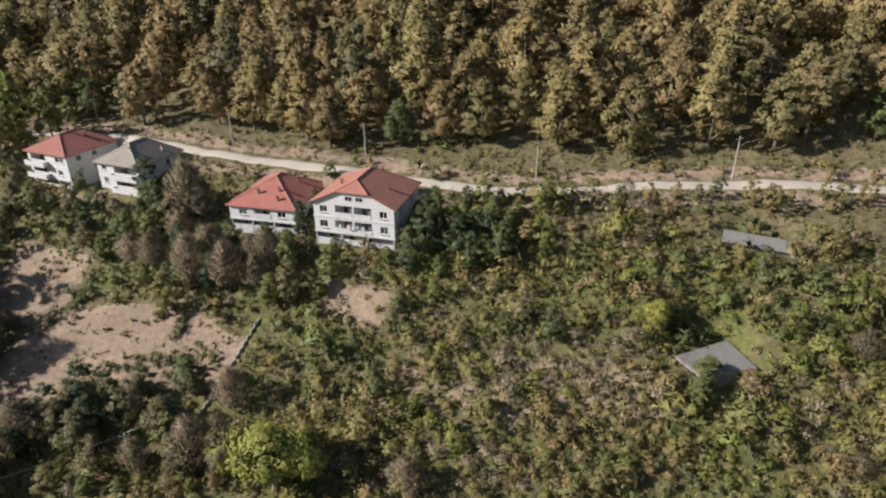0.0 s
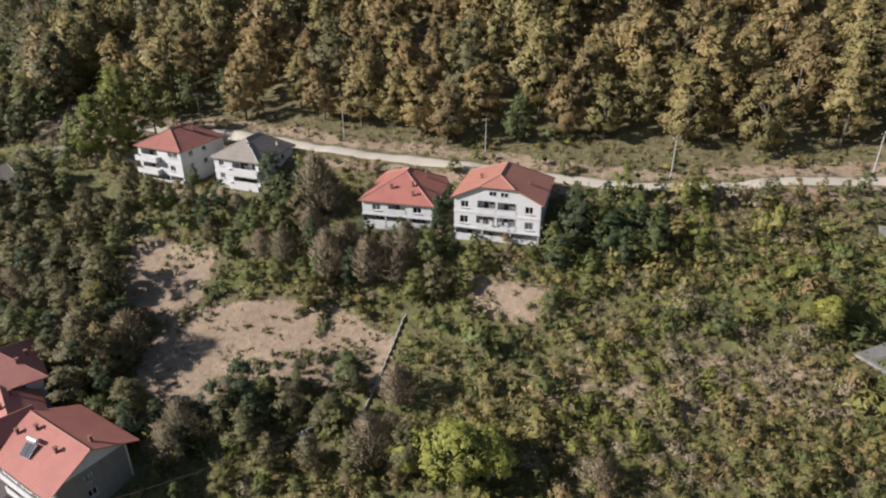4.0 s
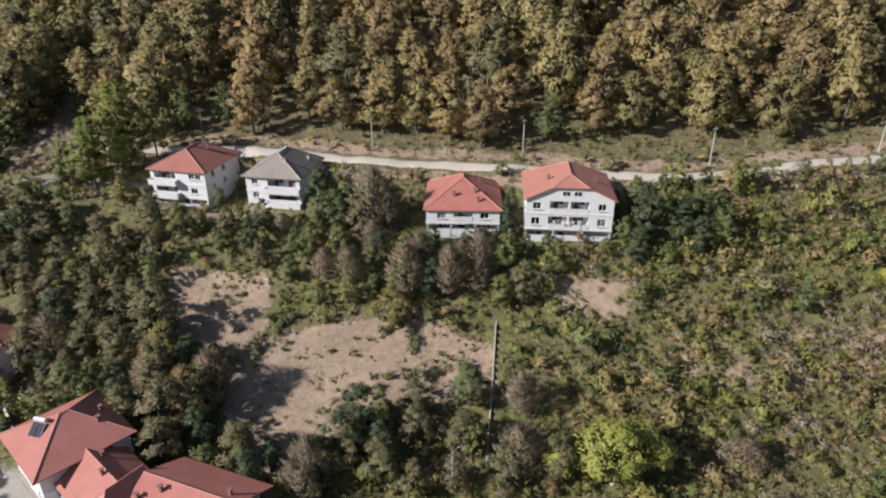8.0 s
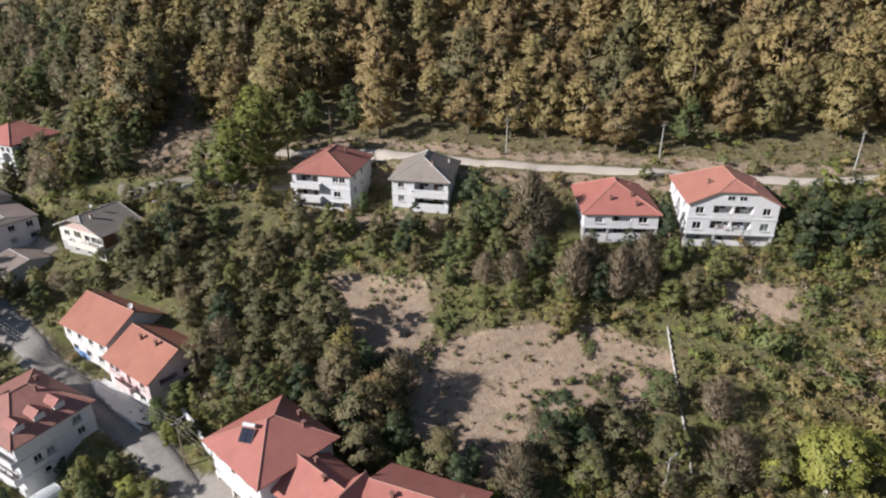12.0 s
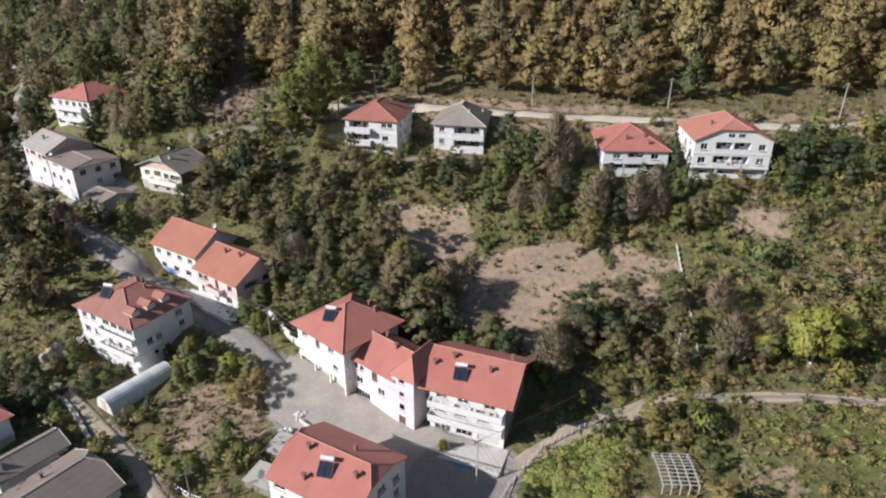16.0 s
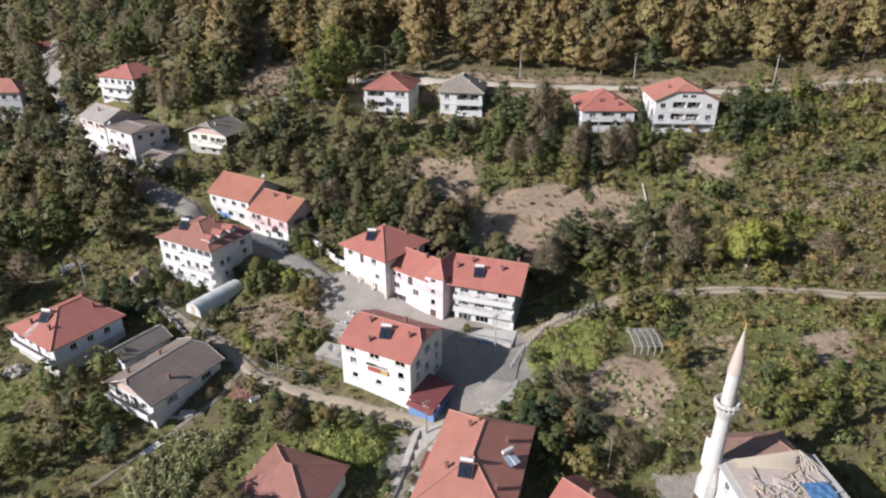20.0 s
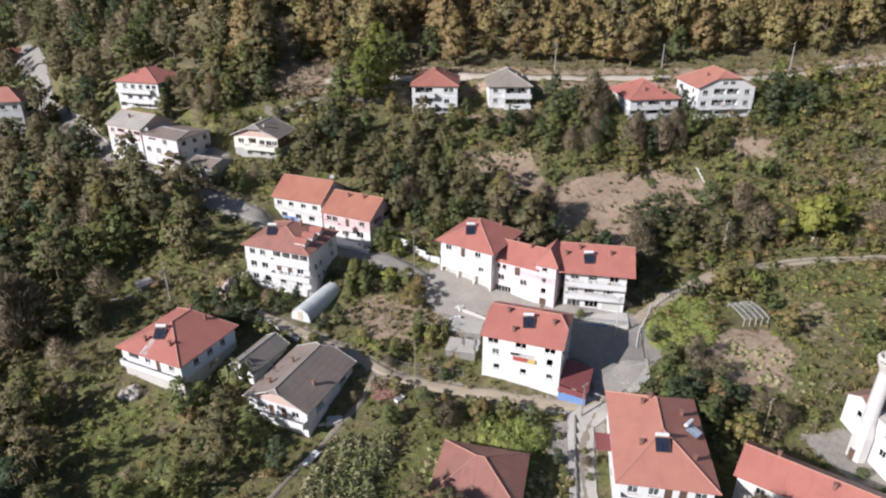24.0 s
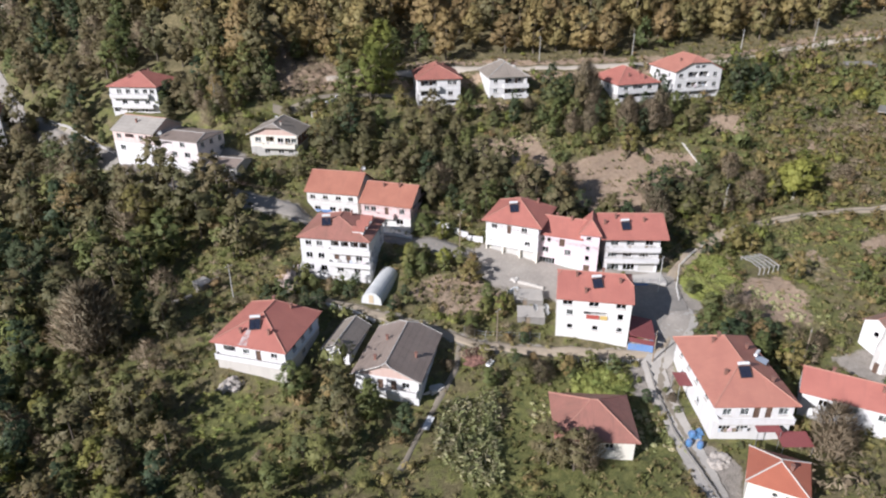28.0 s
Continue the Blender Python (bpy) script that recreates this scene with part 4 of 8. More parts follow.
def solar_heater(m, turn=0, lean=38, face=None):
    """A solar water heater: tilted collector, tank and stand."""
    root = tagged(new("solar_heater"), "solar water heater with dark collector and white tank on tiles", "solar heater", "roof solar heaters")
    root.matrix_basis = m @ pose(0, 0, 0, 0, 0, turn) @ Matrix.Scale(0.88, 4)
    tilt = Matrix.Translation((0, -0.1, 0.38)) @ pose(0, 0, 0, lean, 0, 0)
    part("collector", boxes((-1.0, -0.02, -1.0, 1.0, 0, 0.1), (0.02, 1.0, -1.0, 1.0, 0, 0.1), bevel=0.02), face or M_PANEL, root, at=tilt)
    part("collector_frame", boxes((-1.05, 1.05, -1.06, -1.0, -0.03, 0.13), (-1.05, 1.05, 1.0, 1.06, -0.03, 0.13), (-1.06, -1.0, -1, 1, -0.03, 0.13), (1.0, 1.06, -1, 1, -0.03, 0.13)), M_DARKFRAME, root, at=tilt)
    bm = bmesh.new()
    rod(bm, (-0.95, 0.9, 1.5), (0.95, 0.9, 1.5), 0.31, sides=14)
    part("tank", bm, M_FRAME, root, "white water tank")
    for x in (-0.9, 0.9):
        bm = bmesh.new()
        tube(bm, [Vector(p) for p in ((x, -0.75, -0.6), (x, -0.75, -0.15), (x, 0.9, 0.75), (x, 0.9, 1.3))], 0.035, 6)
        part("stand", bm, M_STEEL, root)
    return root


def dish(m, r=0.45):
    """A satellite dish on a short mast."""
    root = tagged(new("satellite_dish"), "small pale satellite dish on a short mast", "satellite dish", "satellite dishes")
    root.matrix_basis = m
    bm = bmesh.new()
    rings = []
    for i in range(5):
        a = r * i / 4
        rings.append([bm.verts.new((a * math.cos(k * math.pi / 7), a * math.sin(k * math.pi / 7), 0.35 * a * a / r)) for k in range(14)] if i else [bm.verts.new((0, 0, 0))])
    for k in range(14):
        bm.faces.new([rings[0][0], rings[1][k], rings[1][(k + 1) % 14]])
        for i in range(1, 4):
            bm.faces.new([rings[i][k], rings[i + 1][k], rings[i + 1][(k + 1) % 14], rings[i][(k + 1) % 14]])
    geo = bmesh.ops.solidify(bm, geom=bm.faces[:], thickness=0.02)
    part("reflector", bm, M_FRAME, root, at=Matrix.Translation((0, 0, 0.9)) @ pose(0, 0, 0, 55, 0, 20))
    bm = bmesh.new()
    rod(bm, (0, 0, -0.5), (0, 0.05, 0.9), 0.03)
    part("mast", bm, M_STEEL, root)
    return root

# ---- the houses ----


def row(kind, down, w, h, *xs):
    return [(kind, x, down, w, h) for x in xs]


h1 = house("house", "large three-storey white house with red hipped gable roof", (-22.6, 101.7), -16, 15.5, 13.9, 38.9, 3.7, "y", ((2.6, 0.62), (4.5, 0)), wall=M_WHITE, tile=M_TILE_ORANGE, low_wall=M_GREYWALL, low_split=5.4, inset=1.0, bands=(2.5, 5.3), chimneys=((4.2, 4.5), (12.2, 5.5), (9.2, 11)),
    sides={"F": row("w", 1.15, 1.3, 1.2, 1.8, 12.6) + row("w", 3.9, 1.4, 1.3, 1.7, 12.7) + row("l", 1.3, 3.1, 2.1, 5.5, 8.9) + row("l", 4.05, 3.2, 2.15, 5.4, 8.9) + row("a", -1.15, 1.3, 0.85, 6.5, 8.4) + row("w", 6.6, 1.0, 0.8, 2.5, 6.2, 9.6), "L": row("w", 1.3, 1.0, 1.1, 3, 9.5) + row("w", 4.0, 1.0, 1.1, 3, 9.5), "R": row("w", 1.3, 1.2, 1.2, 3, 9) + row("w", 4.0, 1.2, 1.2, 3, 9)})
h2 = house("house", "two-storey white house with red hipped roof", (-38.7, 106.8), -13, 13.6, 14.5, 36.2, 3.4, "y", ((7.2, 0), (5.2, 0)), wall=M_WHITE, tile=M_TILE, low_wall=M_GREYWALL, low_split=2.5, inset=1.0, bands=(2.5,), chimneys=((5.2, 3.1), (8.9, 3.9), (9.4, 1.9), (9.8, 9.5)),
    sides={"F": row("w", 1.1, 1.5, 1.1, 2.6, 10.0) + row("l", 1.25, 3.2, 1.7, 6.3) + row("w", 3.4, 2.4, 0.9, 3.2, 6.6, 10), "L": row("w", 1.2, 1.1, 1.1, 3, 8), "R": row("w", 1.2, 1.1, 1.1, 3, 8)})
h3 = house("house", "two-storey white house with grey sheet hipped roof", (-69.8, 123.3), -20.8, 11.6, 13.0, 38.6, 3.2, "y", ((4.6, 0), (4.2, 0)), ov=0.6, wall=M_WHITE, tile=M_TILE_GREY, low_wall=M_GREYWALL, low_split=5.4, inset=0.8, bands=(2.8,), chimneys=((7.6, 3.0), (9.8, 9.0), (5.4, 9.5)), balconies=(("F", 3.8, 10.6, 2.75, 1.2), ("F", 3.8, 10.6, 5.5, 1.2)),
    sides={"F": row("w", 1.0, 1.1, 1.0, 1.7) + row("w", 3.6, 1.1, 1.1, 1.7) + row("l", 1.45, 5.4, 2.1, 6.9) + row("l", 4.15, 5.4, 2.0, 6.9), "R": row("w", 1.2, 1.1, 1.1, 4, 8)})
h4 = house("house", "three-storey white house with dark red hipped roof", (-87.7, 130.6), -23.5, 12.4, 13.6, 38.7, 3.0, "y", ((4.5, 0), (4.5, 0)), wall=M_WHITE, tile=M_TILE_OLD, low_wall=M_WHITE, low_split=5.35, inset=1.0, bands=(2.7, 5.3), chimneys=((6.2, 6.5), (8.4, 8.6), (6.0, 11)), balconies=(("F", 0.1, 5.8, 2.6, 1.2), ("F", 0.1, 5.8, 5.2, 1.2)),
    sides={"F": row("w", 1.0, 1.1, 1.0, 8.6, 9.9) + row("l", 1.4, 4.4, 2.0, 3.0) + row("w", 3.8, 1.3, 1.1, 8.8) + row("l", 4.1, 4.4, 1.9, 3.0) + row("w", 6.4, 1.2, 0.8, 6.2, 9.6), "R": row("w", 1.0, 1.1, 1.0, 2.6, 6.5) + row("w", 3.6, 1.1, 1.0, 2.6, 6.5)})
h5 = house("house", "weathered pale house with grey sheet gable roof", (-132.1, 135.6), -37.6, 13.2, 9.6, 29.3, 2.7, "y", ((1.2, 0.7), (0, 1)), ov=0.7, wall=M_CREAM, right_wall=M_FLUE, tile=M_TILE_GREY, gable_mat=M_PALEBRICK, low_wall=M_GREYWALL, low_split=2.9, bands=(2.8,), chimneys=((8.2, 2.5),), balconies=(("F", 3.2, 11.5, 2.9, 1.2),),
    sides={"F": row("w", 1.2, 1.5, 1.1, 2.0) + row("l", 1.4, 2.0, 2.0, 5.0) + row("w", 1.3, 1.4, 1.2, 7.6, 9.4, 11.0) + row("w", 4.1, 1.2, 1.0, 4.0, 7.5, 10), "R": row("w", 1.2, 1.1, 1.0, 3, 6)})
h7 = house("house", "three-storey white house with bright red hipped roof", (-157.9, 169.6), -35.5, 13.7, 12.3, 37.7, 3.0, "y", ((5.2, 0), (5.0, 0)), wall=M_WHITE, tile=M_TILE, low_wall=M_WHITE, low_split=5.35, inset=1.0, bands=(2.7, 5.3), chimneys=((5.0, 3.0), (7.8, 8.5)), balconies=(("F", 0.4, 10.8, 2.7, 1.1), ("F", 3.0, 11.6, 5.3, 1.1)),
    sides={"F": row("w", 1.2, 1.2, 1.1, 2.6, 5.0, 7.4, 9.6, 11.4) + row("w", 3.9, 1.3, 1.2, 3.6, 6.8, 9.8) + row("w", 6.6, 1.6, 1.2, 4, 8), "R": row("w", 1.2, 1.0, 1.0, 3, 8) + row("w", 3.9, 1.0, 1.0, 3, 8)})
h8a = house("row_house", "two-storey row house with orange-red gable roof", (-126.3, 113.4), -43, 12.9, 11.6, 20.7, 3.4, "x", ((0, 1), (0, 1)), wall=M_OFFWHITE, tile=M_TILE_RUSSET, ov=0.45, bands=(2.7,), chimneys=((11.6, 6.5),), group="row houses on the street",
    sides={"F": row("w", 1.2, 1.2, 1.0, 1.4, 4.4, 7.5, 10.4) + row("w", 3.9, 1.4, 1.1, 2.4, 6.0, 9.4)})
h8b = house("row_house", "two-storey pink row house with orange-red gable roof", (-117.4, 103.6), -47, 12.4, 11.6, 19.5, 3.2, "x", ((0, 1), (0, 1)), wall=M_ROSE, low_wall=M_OFFWHITE, low_split=2.7, tile=M_TILE_RUSSET, ov=0.45, bands=(2.7,), chimneys=((4.4, 4.6), (8.0, 4.9)), balconies=(("F", 4.0, 8.0, 2.7, 1.2),), group="row houses on the street",
    sides={"F": row("w", 1.2, 1.2, 1.2, 1.4, 2.9, 9.6) + row("d", 1.5, 0.9, 1.9, 6.0) + row("w", 3.7, 1.6, 1.3, 2.0, 5.4, 9.0), "R": row("l", 1.3, 3.0, 1.7, 3.0, 7.0) + row("w", 3.6, 1.2, 1.1, 5)})
h9 = house("apartment_house", "four-storey white house with dormered red roof", (-134.9, 94.4), -41, 15.1, 11.9, 18.9, 3.0, "y", ((4.8, 0), (4.6, 0)), wall=M_WHITE, tile=M_TILE_WORN, bands=(2.7, 5.4), chimneys=((9.2, 7.5), (6.2, 9.2)), balconies=(("F", 6.0, 14.6, 5.4, 1.3), ("F", 6.0, 14.6, 2.7, 1.0)),
    sides={"F": row("l", 1.35, 1.6, 1.8, 7.2, 9.2, 11.2, 13.0) + row("w", 1.2, 1.2, 1.1, 1.7, 4.0) + row("w", 3.9, 1.3, 1.2, 1.7, 4.2, 12) + row("d", 4.2, 1.0, 2.0, 7.4, 9.8) + row("w", 6.6, 1.3, 1.2, 1.8, 4.6, 8, 11.5), "R": row("w", 1.4, 1.4, 1.1, 8.2) + row("w", 3.6, 1.1, 1.1, 2.2, 3.9, 8.5) + row("w", 6.2, 0.9, 0.9, 3.0, 5.0, 8.2)})
h10a = house("apartment_house", "three-storey white house with red hipped roof and garages", (-99.6, 81.3), -53.4, 12.8, 12.6, 19.6, 3.3, "y", ((6.1, 0), (5.4, 0)), ov=0.8, wall=M_WHITE, low_wall=M_CREAM, low_split=5.5, inset=0.7, tile=M_TILE, bands=(2.8, 5.5), chimneys=((9.4, 9.5), (6.6, 10.8)),
    sides={"F": row("w", 1.2, 1.2, 1.0, 1.8, 8.2) + row("d", 1.55, 0.9, 1.9, 5.0) + row("w", 4.1, 1.1, 0.9, 9) + row("g", 6.9, 2.6, 2.3, 2.3, 5.6, 9.0), "L": row("w", 1.2, 1.2, 1.1, 3, 8), "R": row("w", 1.2, 1.2, 1.1, 8)})
h10b = house("apartment_house", "three-storey pale pink house with red gable roof", (-91.3, 73.6), -51.5, 9.6, 9.0, 17.5, 2.6, "x", ((0, 1), (0, 1)), ov=0.35, wall=M_PINK, tile=M_TILE, low_wall=M_GREENISH, low_split=6.3, bands=(), chimneys=((3.2, 5.5), (6.5, 4.0)),
    sides={"F": row("w", 3.3, 1.3, 1.2, 1.8, 6.4) + row("d", 1.3, 1.1, 1.7, 5.1) + row("w", 1.0, 0.8, 0.9, 1.2, 2.4) + row("w", 5.7, 3.2, 1.3, 2.3)})
h10t = house("stair_tower", "narrow pale pink stair tower with small pyramid roof", (-86.0, 66.7), -45, 4.6, 7.4, 18.7, 2.4, "y", ((2.6, 0), (0, 1)), ov=0.4, wall=M_PINK, tile=M_TILE,
    sides={"F": row("w", 0.8, 1.0, 0.7, 1.7) + row("w", 3.0, 0.8, 0.9, 1.7) + row("w", 5.2, 0.9, 1.1, 1.7) + row("d", 7.9, 1.2, 2.1, 1.7)})
# Shade on the white house's right side is put into a dark wall material.
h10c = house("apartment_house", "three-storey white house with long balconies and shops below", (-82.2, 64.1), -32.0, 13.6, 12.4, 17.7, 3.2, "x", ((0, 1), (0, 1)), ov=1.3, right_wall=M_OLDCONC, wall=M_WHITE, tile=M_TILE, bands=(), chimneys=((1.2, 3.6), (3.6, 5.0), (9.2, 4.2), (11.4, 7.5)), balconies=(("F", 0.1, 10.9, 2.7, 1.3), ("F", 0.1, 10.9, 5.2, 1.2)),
    sides={"F": row("w", 1.2, 1.6, 1.2, 1.8, 5.0, 8.8) + row("w", 3.7, 1.8, 1.4, 1.6, 4.6, 8.0) + row("w", 6.5, 2.4, 1.8, 2.0, 5.2) + row("g", 6.6, 3.2, 2.1, 8.8), "R": row("w", 1.4, 1.2, 1.1, 4) + row("w", 4.0, 1.2, 1.1, 4)})
h11 = house("apartment_house", "four-storey off-white house with red gable roof", (-102.5, 53.4), -40.4, 13.3, 11.4, 15.5, 2.8, "x", ((0.8, 0.75), (1.6, 0.6)), ov=0.35, wall=M_OFFWHITE, tile=M_TILE, chimneys=((5.0, 1.6), (10.9, 3.9), (3.4, 4.6), (8.2, 7.5)),
    sides={"F": row("w", 0.75, 1.7, 0.9, 1.7, 6.2, 10.8) + row("w", 2.7, 1.1, 1.1, 2.2) + row("l", 2.9, 4.0, 1.3, 6.6) + row("w", 2.9, 1.0, 1.2, 10.9) + row("w", 5.5, 1.0, 0.9, 2.4, 6.8, 11.0), "R": row("w", 0.5, 1.6, 1.0, 5.3) + row("w", 1.6, 1.3, 1.1, 2.2, 8.4) + row("w", 3.9, 1.1, 1.3, 2.2, 5.2, 8.4) + row("w", 6.4, 1.1, 1.1, 5.5, 8.4), "L": row("w", 1.4, 1.1, 1.1, 3, 7) + row("w", 4.1, 1.1, 1.1, 3, 7)})
h12 = house("house", "long two-storey white house with faded red hipped roof", (-97.1, 23.6), -30.3, 12.9, 18.6, 10.3, 3.3, "y", ((7.2, 0), (4.6, 0)), ov=0.6, wall=M_WHITE, tile=M_TILE_ORANGE, bands=(2.7,), chimneys=((10.2, 4.2), (9.9, 12.8), (4.5, 13.4), (5.6, 14.2), (3.5, 5.5)), balconies=(("F", 0.2, 11.5, 2.7, 1.2),),
    sides={"F": row("w", 1.3, 1.3, 1.2, 1.8, 4.4) + row("d", 1.5, 1.0, 2.0, 6.2, 8.0) + row("w", 1.3, 1.5, 1.2, 10.2) + row("w", 4.0, 1.8, 1.4, 1.9, 4.6) + row("w", 4.0, 1.4, 1.3, 10.0), "L": row("w", 1.2, 1.2, 1.1, 2.5, 6, 9.5, 13.5) + row("w", 4.0, 1.2, 1.1, 4, 11), "R": row("w", 1.2, 1.2, 1.1, 4, 9, 13)})
h13 = house("cottage", "single-storey pale cottage with dark red hipped roof", (-119.3, 32.7), -34.6, 12.2, 10.9, 7.4, 3.2, "x", ((5.6, 0), (5.6, 0)), ov=0.6, wall=M_CREAM, tile=M_TILE_WORN,
    sides={"F": row("w", 1.2, 1.2, 0.9, 2.6, 7.4) + row("d", 1.9, 1.0, 2.0, 5.0), "L": row("w", 1.3, 1.0, 1.1, 4, 7), "R": row("w", 1.3, 1.0, 1.1, 4)})
h14 = house("house", "long white house with faded red gable roof", (-80.4, 20.6), -58.0, 18.0, 8.2, 8.4, 2.4, "x", ((0, 1), (0, 1)), ov=0.5, wall=M_WHITE, tile=M_TILE, chimneys=((4.2, 4.4), (11, 3.0)),
    sides={"F": row("w", 1.3, 1.2, 1.1, 3, 7, 11, 15), "L": row("w", 1.3, 1.0, 1.0, 3.5)})
h15 = house("house", "two-storey white house with red hipped roof on a bare concrete base", (-157.1, 75.0), -45.9, 13.8, 13.4, 13.0, 3.1, "y", ((6.0, 0), (3.2, 0)), ov=0.6, right_wall=M_PALEBLUE, wall=M_WHITE, tile=M_TILE, low_wall=M_CONC, low_split=3.0, bands=(2.9,), chimneys=((4.7, 2.2), (9.6, 2.6), (6.4, 10.6), (9.6, 10.4)), balconies=(("F", 0.2, 12.3, 2.9, 0.9),),
    sides={"F": row("l", 1.45, 2.2, 1.7, 2.6) + row("w", 1.2, 1.1, 0.9, 5.6, 10.6) + row("d", 1.6, 0.9, 1.9, 7.8), "R": row("w", 1.3, 1.1, 1.1, 3, 6, 9) + row("w", 4.0, 1.1, 1.1, 6)})
h16 = house("barn_house", "pale two-storey house with brown-grey gable roof", (-139.3, 59.2), -44.0, 11.7, 14.4, 9.8, 2.6, "y", ((0.6, 0.85), (1.4, 0.7)), ov=0.6, wall=M_WHITE, tile=M_TILE_BROWN, gable_mat=M_PALEBRICK, bands=(2.6,), chimneys=((3.4, 2.6), (9.4, 5.4), (3.6, 8.4)), balconies=(("F", 0.1, 10.4, 2.5, 1.1),),
    sides={"F": row("w", 1.2, 1.2, 1.0, 2.2, 8.4) + row("d", 1.5, 0.9, 1.9, 4.2, 6.4), "R": row("w", 1.3, 2.0, 1.0, 3.2, 10) + row("l", 4.0, 2.2, 1.8, 6.5)})
h17 = house("shed", "small pale shed with grey sheet gable roof", (-141.0, 68.2), -46.5, 5.6, 9.6, 9.7, 1.5, "y", ((0, 1), (0, 1)), ov=0.4, wall=M_WHITE, tile=M_TILE_GREY, sides={"F": row("d", 2.2, 1.1, 1.9, 3.2)})
h18 = house("cottage", "small cream cottage with bright orange hipped roof", (-102.8, 13.6), -57.5, 7.8, 7.4, 7.6, 1.9, "y", ((3.6, 0), (3.4, 0)), ridge=M_CONC, ov=0.4, wall=M_CREAM, tile=M_TILE_BRIGHT, chimneys=((5.2, 3.2),), sides={"F": row("w", 1.2, 0.7, 0.7, 3.4, 5.0)})

# ---- further buildings and structures ----
h6a = house("house", "three-storey house with raw brick top floor and grey gable roof", (-160.1, 152.6), -50, 12.6, 10.8, 30.5, 2.6, "x", ((0, 1), (0, 1)), ov=0.3, wall=M_PINKISH, tile=M_TILE_PALE, low_wall=M_WHITE, low_split=2.7, gable_mat=M_PALEBRICK, chimneys=((5.5, 3.2),),
    sides={"F": row("w", 1.2, 1.3, 1.1, 1.8, 8.4) + row("l", 1.3, 2.6, 1.6, 5.0) + row("l", 1.3, 2.2, 1.6, 10.8) + row("w", 4.0, 1.5, 1.1, 2.4, 9.6) + row("w", 6.8, 1.0, 0.7, 6)})
h6b = house("house", "white three-storey house with low grey sheet roof", (-152.0, 143.0), -50, 12.4, 10.6, 29.7, 0.7, "x", ((1.5, 0), (1.5, 0)), ov=0.3, wall=M_PINKWHITE, tile=M_TILE_BROWN, low_wall=M_WHITE, low_split=5.0, bands=(5.0,),
    sides={"F": row("w", 1.0, 1.4, 1.1, 7.6) + row("l", 1.1, 2.6, 1.2, 3.4) + row("w", 3.4, 1.5, 1.2, 1.6, 5.0, 8.6), "R": row("w", 1.1, 1.2, 1.2, 1.8, 5.0, 8.2) + row("w", 3.6, 1.2, 1.1, 4.8, 8.4)})
shed6 = house("lean_to", "low lean-to with grey sheet roof beside a house", (-143.0, 132.2), -46, 8.0, 7.4, 24.6, 0.9, "x", ((0, 1), (0, 1)), ov=0.3, wall=M_GREYWALL, tile=M_TILE_BROWN)
annex = house("annex", "white rear wing with worn brown tile roof behind the prayer house", (-55.1, 20.6), -9.5, 11.4, 5.6, 10.4, 1.5, "x", ((0, 1), (3.0, 0)), ov=0.35, wall=M_WHITE, tile=M_TILE_UMBER, sides={"L": row("w", 1.6, 0.9, 1.0, 2.4)})
for fx, fy, yw, w, d, ev, lab in ((-205, 262, -40, 12, 10, 29.5, "distant house with red tiled roof among trees"), (-186, 303, -35, 12, 9, 45, "distant house with faded red roof in the woods"), (-200, 222, -50, 10, 9, 22.5, "distant low house with dull red roof by the road")):
    gz = hz(fx, fy)
    house("house", lab, (fx, fy), yw, w, d, gz + 4.5, 2.6, "y", ((4, 0), (4, 0)), wall=M_WHITE, tile=M_TILE_OLD, sides={"F": row("w", 1.4, 1.2, 1.2, 2.5, 6, 9)})

house("house", "street-side house with bright orange-red hipped roof", (-197.5, 185.5), -6, 14.5, 10.5, 31.2, 3.2, "x", ((4, 0), (4, 0)), wall=M_WHITE, tile=M_TILE_ORANGE, sides={"F": row("w", 1.4, 1.2, 1.2, 2.5, 6, 9, 12)})


def dormer(h, x, y):
    """A small gabled dormer on the right-hand slope."""
    root, faces, H = h
    z = H + 0.1 + roof_height(faces, x, y)
    m = Matrix.Translation((x, y, z)) @ pose(0, 0, 0, 0, 0, 90)
    d = part("dormer", boxes((-0.75, 0.75, 0, 2.2, -0.5, 0.85)), M_WHITE, root, "white-walled roof dormer", at=m)
    f, _ = roof_faces(2.0, 2.6, "y", ((0, 1), (0, 1)), 0.75)
    part("dormer_roof", roof_mesh(f, 0.1), M_TILE_OLD, d, at=Matrix.Translation((-1.0, -0.3, 0.8)))
    window(root, m @ Matrix.Translation((-0.5, -0.115, -0.1)), 1.0, 0.8, 2, sill=False)


